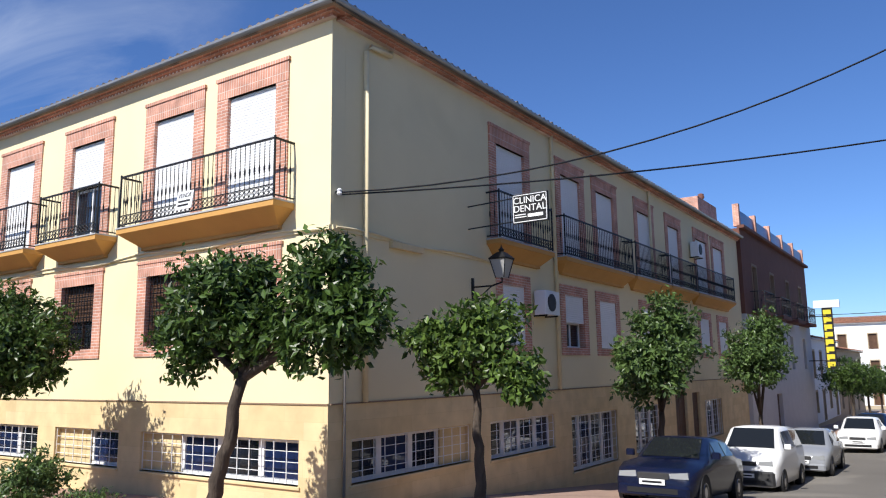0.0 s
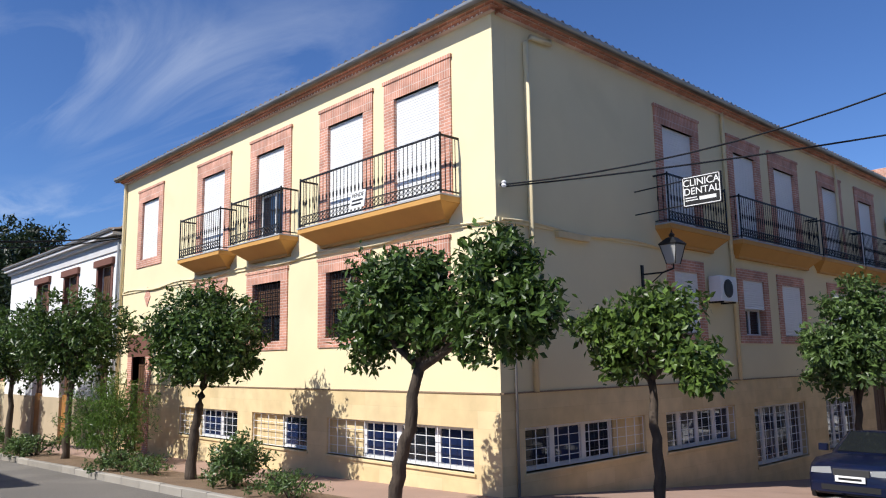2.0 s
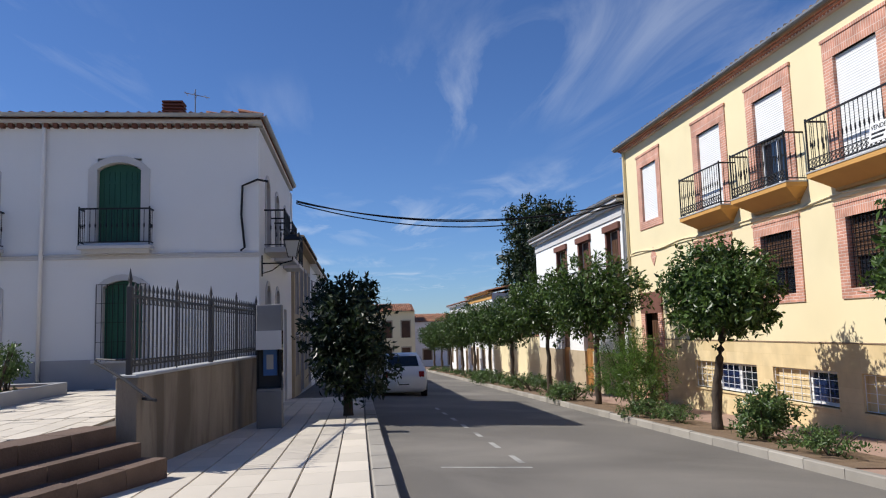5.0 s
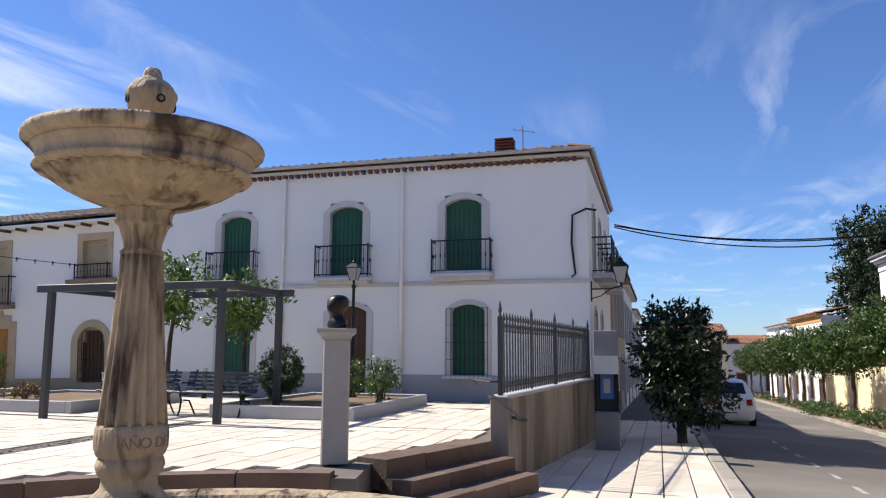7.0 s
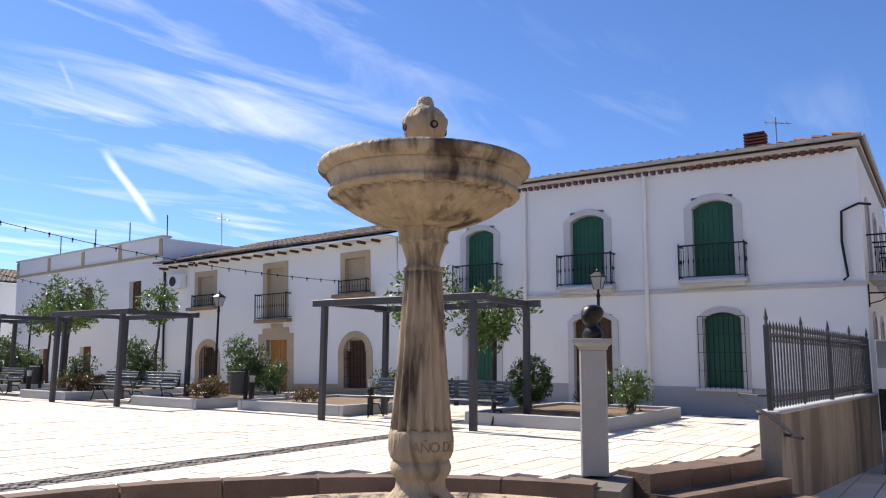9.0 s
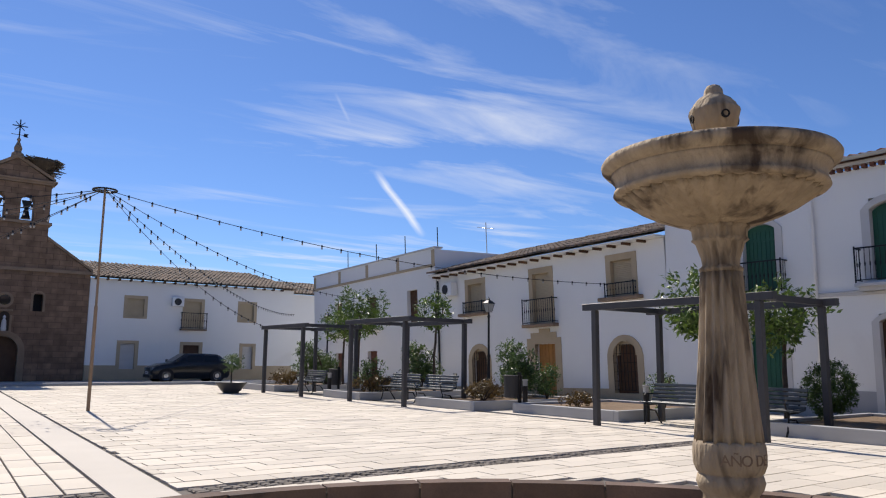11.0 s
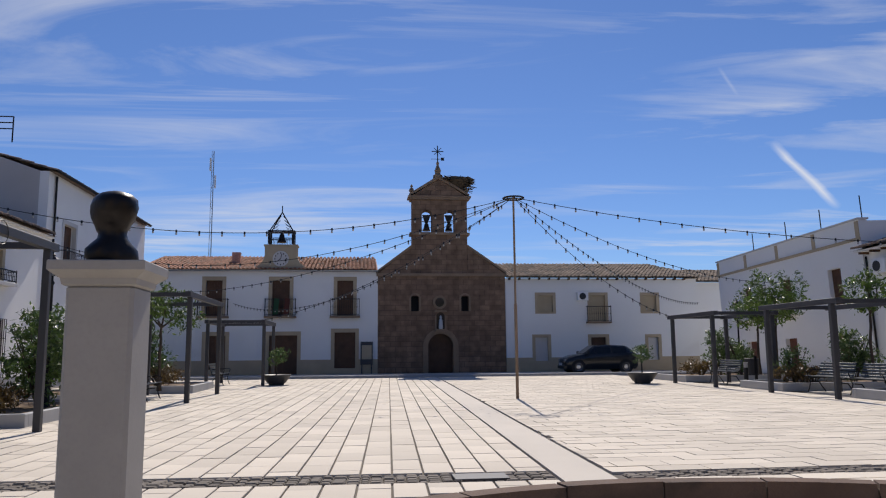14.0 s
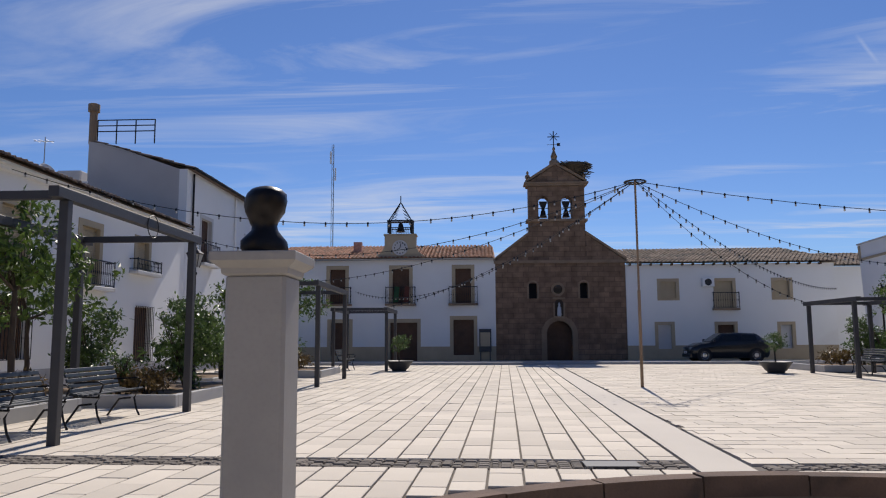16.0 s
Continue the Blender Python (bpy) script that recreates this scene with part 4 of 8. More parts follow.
wall(ye, "plinth_wall", 0.351, L_E, -3.0, 1.18, [(a - Y0, b - Y0, c, d) for a, b, c, d in be] + [(27.2 - Y0, 28.6 - Y0, -2, 0.75), (29.3 - Y0, 30.3 - Y0, -2, 0.75)], SANDY, 0.36, -0.012)
part("string_course", MB().box(0.03, -0.03, 1.18, L_E, 0, 1.205), STONETRIM, ye)
part("ledge", MB().box(0.035, -0.035, 4.12, 6.0, 0, 4.2), CREAM, ye)
for k, (a, b) in enumerate(upe):
    a, b = a - Y0, b - Y0
    surround(ye, a, b, 4.7, 7.05, 0.30, 0.0, BRICK)
    part("lintel", MB().box(a - 0.30, -0.034, 7.045, b + 0.30, 0.14, 7.42).box(a - 0.33, -0.055, 7.42, b + 0.33, 0.1, 7.49), SOLDIER, ye)
    shutter(ye, a, b, 4.71, 7.05, SHUTTER, 0.05)
    backing(ye, a, b, 4.7, 7.05)
for k, (a, b) in enumerate(lowe):
    a, b = a - Y0, b - Y0
    surround(ye, a, b, 2.28, 3.7, 0.28, 0.28, BRICK, foot=0.2)
    shutter(ye, a, b, 2.95 if k == 1 else 2.3, 3.7, SHUTTER)
    if k == 1:
        glazed(ye, a, b, 2.28, 2.97, WHITE, PANE)
    backing(ye, a, b, 2.28, 3.7)
for a, b, c, d in be:
    basement(ye, a - Y0, b - Y0, c, d, 4 if b - a > 3 else 3, (3,) if a < 10 else ())
for a, b in ((27.2, 28.6), (29.3, 30.3)):
    leaves_door(ye, a - Y0, b - Y0, -2.0, 0.75, BROWNWOOD, 0.1)
for a, b in ((14.15, 16.9), (17.6, 22.7), (22.95, 26.4), (26.6, 29.85), (29.98, 36.0)):
    ochre_balcony(ye, a - Y0, b - Y0, 4.64, 0.38)
part("cornice", MB().box(0.1, -0.1, 7.93, L_E, 0.0, 7.98).box(0.17, -0.17, 7.98, L_E, 0.0, 8.03).box(0.24, -0.24, 8.03, L_E, 0.3, 8.06), BRICK, ye)
gutter(ye, -0.30, L_E, 8.12, 0.30)
tiled(ye, -0.36, L_E, -0.34, 6.0, 8.07, 9.2, OLDTILE, cut0=6.3)
downpipe(ye, 0.85, 1.2, 7.75, PIPE, elbow=0.75)
downpipe(ye, 0.35, -0.8, 4.1, ZINC, -0.04, 0.024)
downpipe(ye, 8.6, 1.2, 8.0, PIPE)
downpipe(ye, 16.4, -1, 8.0, PIPE)
part("wall_cable", MB().tube([(u, -0.05, 4.16 + 0.04 * math.sin(u * 1.9)) for u in steps(0.1, 6, 0.5)], 0.022, 5), PIPE, ye)
part("cable_box", MB().cham(1.6, -0.1, 4.0, 2.6, 0, 4.12, 0.01), SANDY, ye)
part("rear_wall", MB().box(0.36, 8.5, -3, L_E, 8.8, 8.0), CREAM, ye)
part("end_wall", MB().box(L_E - 0.3, 0.36, -3, L_E, 8.5, 8.6), CREAM, ye)
for u, z in ((7.3, 3.05), (21.2, 6.15)):
    ac = part("air_conditioner", MB().cham(u, -0.38, z, u + 0.8, -0.06, z + 0.6, 0.02), WHITE, ye)
    part("fan_guard", MB().lathe([(0.22, 0), (0.22, 0.02), (0.16, 0.025), (0.03, 0.02)], 16), PLASTIC, ac, at=pose(u + 0.33, -0.38, z + 0.3, 90))
    part("bracket", MB().box(u + 0.08, -0.36, z - 0.04, u + 0.12, 0, z).box(u + 0.68, -0.36, z - 0.04, u + 0.72, 0, z), IRON, ac)


def adopt(house, wing):
    """Gives the parts of a wing to its house."""
    m = house.matrix_basis.inverted() @ wing.matrix_basis
    for ob in list(wing.children):
        ob.parent, ob.matrix_basis = house, m @ ob.matrix_basis
    bpy.data.objects.remove(wing)


adopt(yh, ye)

# ---- white house at the corner of the square ----
wh = thing("white_corner_house", pose(-18.17, -16.3, 0, 0, 0, 90), "two-storey whitewashed house with green wooden shutters", "house")
V0 = -16.3
gu = [(-6.91, -5.9, 0.05), (-10.25, -9.26, 0.0), (-13.68, -12.71, -0.12)]
gl = [(-6.73, -5.83, 1.22), (-10.2, -9.1, 0.6), (-13.62, -12.6, 0.6)]
L_W = -3.15 - V0
wall(wh, "wall", 0, L_W, 1.25, 6.75, [(a - V0, b - V0, 3.92 + k, 5.95 + k) for a, b, k in gu] + [(a - V0, b - V0, 1.25, 3.1) for a, b, c in gl], WHITEWASH)
wall(wh, "plinth_wall", 0, L_W, -0.9, 1.25, [(a - V0, b - V0, c, 1.3) for a, b, c in gl if c < 1], GREYWASH, 0.36, -0.02)
for a, b, k in gu:
    a, b = a - V0, b - V0
    surround(wh, a, b, 3.92 + k, 5.68 + k, 0.2, 0.16, PALEGREY, 0.17, 0.03)
    wall(wh, "arch_fill", a, b, 5.68 + k, 5.96 + k, [(a + 0.16, b - 0.16, 5.6 + k, 5.8 + k)], WHITEWASH, 0.1, 0.2)
    leaves_door(wh, a, b, 3.92 + k, 5.66 + k, GREEN, 0.16, 0.17, "shutter_door", 4)
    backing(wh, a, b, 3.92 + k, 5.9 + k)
    k *= 0.6
    ba = part("balcony", MB().cham(a - 0.32, -0.36, 3.76 + k, b + 0.32, 0.0, 3.86 + k, 0.03).box(a - 0.25, -0.25, 3.66 + k, b + 0.25, 0, 3.76 + k), PALEGREY, wh)
    railing(ba, a - 0.28, b + 0.28, 3.86 + k, 0.84, 0.36, 0.115, False)
for a, b, c in gl:
    a, b = a - V0, b - V0
    surround(wh, a, b, c, 2.92, 0.17, 0.14, PALEGREY, 0.16, 0.03)
    leaves_door(wh, a, b, c, 2.9, GREEN if c > 1 or a < 4 else BROWNWOOD, 0.16, 0.16, "shutter_door", 4)
    backing(wh, a, b, c, 3.05)
    if c > 1:
        grille(wh, a - 0.1, b + 0.1, 1.2, 2.98, IRON, -0.14, 9, 4, 0.007)
        part("sill", MB().cham(a - 0.2, -0.16, 1.16, b + 0.2, 0.1, 1.24, 0.01), PALEGREY, wh)
part("string_course", MB().box(0, -0.04, 3.58, L_W, 0, 3.65).tube([(u, -0.055, 3.68 + 0.012 * math.sin(u * 2.3)) for u in steps(0, L_W, 0.4)], 0.018, 5), PALEGREY, wh)
dent = MB()
for i in range(int(L_W / 0.2)):
    dent.box(i * 0.2, -0.14, 6.72, i * 0.2 + 0.1, 0.0, 6.82)
part("dentil_row", dent, CLAY, wh)["kind"] = "stuff"
part("eave_band", MB().box(0, -0.2, 6.82, L_W + 0.08, 0.1, 6.90), PALEGREY, wh)
gutter(wh, 0, L_W + 0.14, 7.0, 0.34)
tiled(wh, 0, L_W + 0.12, -0.32, 5.5, 6.95, 8.3, TERRACOTTA, cut1=5.6)
downpipe(wh, -8.11 - V0, 0.7, 6.8, WHITE)
downpipe(wh, -11.65 - V0, 0.7, 6.8, WHITE)
for d in (0.0,):
    part("rear_wall", MB().box(0, 9, -0.9, L_W, 9.3, 6.8), WHITEWASH, wh)
ch = part("chimney", MB().box(10.3, 2.4, 7.3, 10.75, 2.8, 7.75), BRICK, wh)
lou = MB()
for k in range(5):
    lou.box(10.25, 2.35, 7.77 + k * 0.09, 10.8, 2.85, 7.81 + k * 0.09)
lou.box(10.35, 2.45, 7.75, 10.7, 2.75, 8.2)
part("chimney_louvre", lou, CLAY, ch)
part("aerial", MB().tube([(11.0, 3.0, 7.4), (11.0, 3.0, 8.7)], 0.02, 5).tube([(10.7, 3.0, 8.6), (11.4, 3.0, 8.45)], 0.012, 4).tube([(10.75, 2.8, 8.58), (10.75, 3.2, 8.58)], 0.008, 4).tube([(11.0, 2.8, 8.53), (11.0, 3.2, 8.53)], 0.008, 4).tube([(11.3, 2.8, 8.47), (11.3, 3.2, 8.47)], 0.008, 4), ZINC, wh)

# its street front
ws = new("front", None)
ws.matrix_basis = pose(-18.17, -3.15, 0, 0, 0, 180)
wu = [(1.3, 2.1), (3.6, 4.4), (6.0, 6.8)]
wall(ws, "wall", 0.36, 8.6, -1.6, 6.75, [(a, b, 3.92, 5.8) for a, b in wu] + [(a, b, 0.9, 3.0) for a, b in wu[:2]] + [(6.0, 6.9, -0.7, 2.5)], WHITEWASH)
for a, b in wu:
    surround(ws, a, b, 3.92, 5.65, 0.14, 0.12, PALEGREY, 0.14)
    leaves_door(ws, a, b, 3.92, 5.63, BROWNWOOD, 0.16, 0.12)
    backing(ws, a, b, 3.92, 5.8)
    ba = part("balcony", MB().cham(a - 0.35, -0.55, 3.78, b + 0.35, 0.0, 3.92, 0.03), PALEGREY, ws)
    railing(ba, a - 0.3, b + 0.3, 3.92, 0.95, 0.55, 0.115, False)
for a, b in wu[:2]:
    surround(ws, a, b, 0.9, 2.85, 0.14, 0.12, PALEGREY, 0.14)
    leaves_door(ws, a, b, 0.9, 2.83, BROWNWOOD, 0.16, 0.12)
    backing(ws, a, b, 0.9, 3.0)
leaves_door(ws, 6.0, 6.9, -0.7, 2.5, BROWNWOOD, 0.16)
gutter(ws, -0.3, 8.6, 7.0, 0.13)
part("eave_band", MB().box(0.2, -0.08, 6.82, 8.6, 0.1, 6.90), PALEGREY, ws)
tiled(ws, -0.32, 8.6, -0.12, 5.5, 6.95, 8.3, TERRACOTTA, cut0=5.8)
part("end_wall", MB().box(8.3, 0.36, -1.6, 8.6, 9, 8.0), WHITEWASH, ws)

adopt(wh, ws)

# ---- long white house on the square ----
SLOPE = Matrix(((1, 0, 0, 0), (0, 1, 0, 0), (0.05, 0, 1, -0.38), (0, 0, 0, 1)))
lh = thing("long_white_house", pose(-18.4, -28.4, 0, 0, 0, 90) @ SLOPE, "long whitewashed house with tan window surrounds and tiled roof", "house")
U0 = -28.4
L_L = -16.3 - U0
lu = [(-18.5, -17.6, 4.14, 5.36), (-22.3, -21.42, 3.46, 5.33), (-26.2, -25.28, 4.12, 5.32)]
lholes = [(a - U0, b - U0, c, d) for a, b, c, d in lu] + [(-22.3 - U0, -21.25 - U0, 0.7, 2.72), (-26.05 - U0, -25.09 - U0, 1.0, 2.65), (-18.6 - U0, -17.6 - U0, 1.0, 2.68)]
wall(lh, "wall", 0, L_L, 1.15, 5.85, lholes, WHITEWASH)
wall(lh, "plinth_wall", 0, L_L, -0.9, 1.15, [(a, b, c, 1.3) for a, b, c, d in lholes[3:]], TAN, 0.36, -0.012)
for a, b, c, d in lholes[:3]:
    surround(lh, a, b, c, d, 0.2, 0.22, TAN)
    shutter(lh, a, b, c, d, BEIGEBLIND, 0.14, 0.06, "blind")
    backing(lh, a, b, c, d)
    ba = part("balcony", MB().cham(a - 0.4, -0.3, c - 0.12, b + 0.4, 0.0, c, 0.02), STONETRIM, lh)
    if d - c > 1.6:
        railing(ba, a - 0.35, b + 0.35, c, 0.9, 0.3, 0.11, False)
    else:
        railing(ba, a - 0.15, b + 0.15, c, 0.45, 0.22, 0.11, False)
for (a, b, c, d), m in zip(lholes[3:], (HONEY, BROWNWOOD, BROWNWOOD)):
    backing(lh, a, b, c, d)
    if m is HONEY:
        # stepped tan surround over a flat-headed door
        lo, hi, mid = a - 0.42, b + 0.30, (a + b) / 2
        part("surround", MB().box(lo, -0.03, 0.3, a, 0.14, d).box(b, -0.03, 0.3, hi, 0.14, d).prism([(lo, d), (hi, d), (hi, d + 0.22), (hi - 0.22, d + 0.22), (hi - 0.22, d + 0.42), (mid + 0.28, d + 0.42), (mid + 0.28, d + 0.56), (mid - 0.28, d + 0.56), (mid - 0.28, d + 0.42), (lo + 0.22, d + 0.42), (lo + 0.22, d + 0.22), (lo, d + 0.22)], -0.03, 0.14), TAN, lh)
        leaves_door(lh, a, b, c, d, m, 0.2)
    else:
        surround(lh, a, b, c, d - 0.45, 0.24, 0.2, TAN, 0.47)
        leaves_door(lh, a, b, c, d - 0.47, m, 0.2, 0.45)
        wall(lh, "arch_fill", a, b, d - 0.45, d + 0.02, [(a + 0.16, b - 0.16, d - 0.46, d - 0.12)], TAN, 0.1, 0.1)
        grille(lh, a, b, c + 0.1, d - 0.1, IRON, 0.02, 7, 5, 0.008)
cor = MB()
for i in range(int(L_L / 0.62)):
    cor.box(0.2 + i * 0.62, -0.40, 5.775, 0.27 + i * 0.62, 0, 5.86)
part("corbel_row", cor, BROWNWOOD, lh)["kind"] = "stuff"
part("eave_board", MB().box(0, -0.45, 5.86, L_L, 0.2, 5.92), WHITEWASH, lh)
tiled(lh, -0.1, L_L + 0.1, -0.5, 5.5, 5.98, 7.5, OLDTILE)
downpipe(lh, 0.15, 0.7, 5.7, IRON, r=0.04)
shell(lh, 0, L_L, 9, -0.9, 5.8, WHITEWASH)
ac = part("air_conditioner", MB().cham(0.75, -0.36, 4.95, 1.5, -0.05, 5.5, 0.02), WHITE, lh)
part("fan_guard", MB().lathe([(0.2, 0), (0.2, 0.02), (0.14, 0.025), (0.03, 0.02)], 16), PLASTIC, ac, at=pose(1.05, -0.36, 5.22, 90))

# ---- flat-roofed white house ----
FALL = Matrix(((1, 0, 0, 0), (0, 1, 0, 0), (0.06, 0, 1, -0.68), (0, 0, 0, 1)))
fh = thing("flat_roofed_white_house", pose(-18.4, -40.2, 0, 0, 0, 90) @ FALL, "white house with a flat roof and banded parapet", "house")
L_F = 11.75
fu = [(-30.75 + 40.2, -29.9 + 40.2), (-34.4 + 40.2, -33.5 + 40.2), (-37.8 + 40.2, -36.95 + 40.2)]
wall(fh, "wall", 0, L_F, 1.1, 7.15, [(a, b, 3.9, 5.45) for a, b in fu] + [(a, b, 1.2, 2.77) for a, b in fu], WHITEWASH)
wall(fh, "plinth_wall", 0, L_F, -0.9, 1.1, [], TAN, 0.36, -0.012)
for k, (a, b) in enumerate(fu):
    leaves_door(fh, a, b, 3.9, 5.45, BROWNWOOD, 0.2)
    backing(fh, a, b, 3.9, 5.45)
    backing(fh, a, b, 1.2, 2.77)
    leaves_door(fh, a, b, 1.2, 2.77, CLAY, 0.2)
    if k:
        ba = part("balcony", MB().cham(a - 0.4, -0.4, 3.8, b + 0.4, 0.0, 3.9, 0.02), PALEGREY, fh)
        railing(ba, a - 0.35, b + 0.35, 3.9, 0.8, 0.4, 0.12, False)
part("cornice_band", MB().box(0, -0.05, 6.34, L_F, 0, 6.46), TAN, fh)
pil = MB()
for u in steps(0, L_F - 0.25, 2.9):
    pil.box(u, -0.03, 6.46, u + 0.22, 0, 7.1)
part("pilaster_row", pil, TAN, fh)
part("parapet_cap", MB().box(-0.05, -0.06, 7.15, L_F + 0.05, 0.4, 7.22), PALEGREY, fh)
shell(fh, 0, L_F, 9, -0.9, 7.1, WHITEWASH)
for u in (2.5, 5.5, 8.2, 10.9):
    part("roof_rod", MB().tube([(u, 0.8, 7.1), (u, 0.8, 8.3)], 0.025, 5), IRON, fh)
part("aerial", MB().tube([(10.0, 4.5, 7.1), (10.0, 4.5, 9.0)], 0.025, 5).tube([(9.6, 4.5, 8.8), (10.5, 4.5, 8.6)], 0.015, 4).tube([(9.7, 4.2, 8.78), (9.7, 4.8, 8.78)], 0.012, 4).tube([(10.3, 4.2, 8.65), (10.3, 4.8, 8.65)], 0.012, 4), ZINC, fh)

# ---- church ----
chh = thing("church", pose(-7.42, -45.5, 0, 0, 0, 180), "small brown sandstone church with a twin-arched belfry", "church")
# own axes: 0 at the west end, running east with negative x, so mirrored openings are listed from -7.6 to 0
W_C = 7.6


def cx(x):
    return -7.42 - x


fz = [(cx(0.15), 0.3), (cx(-7.4), 0.3)]
def face(poly, name, d0, d1, material, parent=chh):
    a = sum(poly[i][0] * poly[(i + 1) % len(poly)][1] - poly[(i + 1) % len(poly)][0] * poly[i][1] for i in range(len(poly)))
    return part(name, MB().prism(poly if a > 0 else poly[::-1], d0, d1), material, parent)


def cwall(name, x0, x1, z0, z1, holes, d=0.0, thick=0.9):
    return wall(chh, name, cx(x1), cx(x0), z0, z1, [(cx(b), cx(a), c, e) for a, b, c, e in holes], SANDSTONE, thick, d)


cwall("wall", -7.42, 0.12, 0.2, 6.2, [(-4.29, -2.81, 0.2, 2.85), (-5.24, -4.78, 4.15, 5.05), (-2.30, -1.82, 4.15, 5.05), (-3.75, -3.25, 4.35, 4.98)])
part("cornice", MB().box(cx(0.2), -0.12, 6.2, cx(-7.5), 0.4, 6.38), STONETRIM, chh)
# gable shoulders
BL, BR, BM = -1.9, -5.2, -3.5
face([(cx(0.12), 6.38), (cx(BL), 7.95), (cx(BL), 6.38)], "gable_shoulder", 0.02, 0.8, SANDSTONE)
face([(cx(-7.42), 6.38), (cx(BR), 7.95), (cx(BR), 6.38)], "gable_shoulder", 0.02, 0.8, SANDSTONE)
part("gable_coping", MB().prism([(cx(0.22), 6.36), (cx(0.22), 6.5), (cx(BL), 8.1), (cx(BL), 7.95)][::-1], -0.06, 0.9), STONETRIM, chh)
part("gable_coping", MB().prism([(cx(-7.52), 6.36), (cx(-7.52), 6.5), (cx(BR), 8.1), (cx(BR), 7.95)], -0.06, 0.9), STONETRIM, chh)
cwall("belfry", BR, BL, 6.38, 10.82, [(-3.1, -2.48, 8.86, 10.2), (-4.46, -3.82, 8.86, 10.2)], 0.06, 0.8)
for a, b in ((-3.1, -2.48), (-4.46, -3.82)):
    u0, u1 = cx(b), cx(a)
    out = arc(u0, u1, 9.9, 0.3, 8)
    for p, q in zip(out, out[1:]):
        part("voussoir", MB().prism([p, q, (q[0], 10.22), (p[0], 10.22)], 0.06, 0.86), SANDSTONE, chh)
    um = (u0 + u1) / 2
    part("bell", MB().lathe([(0.25, 8.98), (0.21, 9.05), (0.16, 9.2), (0.13, 9.38), (0.05, 9.46)], 14, um, 0.45).box(um - 0.10, 0.38, 9.46, um + 0.10, 0.52, 9.6).prism([(um - 0.14, 9.6), (um + 0.14, 9.6), (um + 0.25, 9.95), (um - 0.25, 9.95)], 0.38, 0.52), BRONZE, chh, smooth=False)
    part("bell_rail", MB().tube([(u0, 0.3, 9.52), (u1, 0.3, 9.52)], 0.025, 4), IRON, chh)
part("belfry_string", MB().box(cx(BL + 0.14), -0.06, 8.68, cx(BR - 0.14), 0.9, 8.82), STONETRIM, chh)
part("belfry_cornice", MB().box(cx(BL + 0.12), -0.06, 10.82, cx(BR - 0.12), 0.95, 10.94).box(cx(BL + 0.24), -0.12, 10.94, cx(BR - 0.24), 1.0, 11.04), STONETRIM, chh)
face([(cx(BL), 11.04), (cx(BM), 12.1), (cx(BR), 11.04)], "pediment", 0.06, 0.86, SANDSTONE)
pc = MB()
pc.prism([(cx(BL + 0.16), 11.04), (cx(BL + 0.16), 11.18), (cx(BM), 12.3), (cx(BM), 12.1)][::-1], 0.0, 0.92)
pc.prism([(cx(BR - 0.16), 11.04), (cx(BR - 0.16), 11.18), (cx(BM), 12.3), (cx(BM), 12.1)], 0.0, 0.92)
part("pediment_coping", pc, STONETRIM, chh)
for u in (cx(BL), cx(BR)):
    part("pinnacle", MB().lathe([(0.16, 11.08), (0.16, 11.24), (0.09, 11.3), (0.17, 11.42), (0.12, 11.56), (0.05, 11.62), (0.09, 11.7), (0.02, 11.82)], 10, u, 0.45), STONETRIM, chh)
part("pinnacle", MB().lathe([(0.3, 12.1), (0.28, 12.4), (0.16, 12.5), (0.2, 12.7), (0.1, 12.95), (0.06, 13.05), (0.1, 13.15), (0.03, 13.3)], 10, cx(BM), 0.45), STONETRIM, chh)
um = cx(BM)
cr = MB().tube([(um, 0.45, 13.2), (um, 0.45, 14.25)], 0.035, 5).tube([(um - 0.36, 0.45, 13.9), (um + 0.36, 0.45, 13.9)], 0.03, 5).tube([(um - 0.22, 0.45, 13.68), (um + 0.22, 0.45, 14.12)], 0.02, 4).tube([(um - 0.22, 0.45, 14.12), (um + 0.22, 0.45, 13.68)], 0.02, 4)
cr.tube([(um - 0.4, 0.45, 13.42), (um + 0.4, 0.45, 13.42)], 0.015, 4).prism([(um + 0.2, 13.33), (um + 0.42, 13.33), (um + 0.36, 13.42), (um + 0.42, 13.52), (um + 0.2, 13.52)], 0.44, 0.46)
part("cross_and_vane", cr, IRON, chh)
# arched doorway, niche and openings
u0, u1 = cx(-2.81), cx(-4.29)
surround(chh, u0, u1, 0.2, 2.15, 0.3, 0.3, STONETRIM, 0.7, 0.06, deep=0.3)
for p, q in zip(arc(u0, u1, 2.15, 0.7), arc(u0, u1, 2.15, 0.7)[1:]):
    part("voussoir", MB().prism([p, q, (q[0], 2.87), (p[0], 2.87)], 0.01, 0.5), SANDSTONE, chh)
leaves_door(chh, u0, u1, 0.2, 2.15, BROWNWOOD, 0.55, 0.68)
for a, b in ((-5.24, -4.78), (-2.30, -1.82)):
    surround(chh, cx(b), cx(a), 4.15, 4.92, 0.1, 0.1, STONETRIM, 0.2, 0.03)
    backing(chh, cx(b), cx(a), 4.15, 5.1, 0.5)
part("round_window", MB().lathe([(0.40, 0), (0.40, 0.10), (0.28, 0.10), (0.26, 0.02)], 20), STONETRIM, chh, at=pose(cx(-3.5), 0.0, 4.67, 90))
part("round_pane", MB().lathe([(0.27, 0.0), (0.27, 0.03), (0.01, 0.03)], 20), CARGLASS, chh, at=pose(cx(-3.5), 0.0, 4.67, 90))
nu = cx(-3.55)
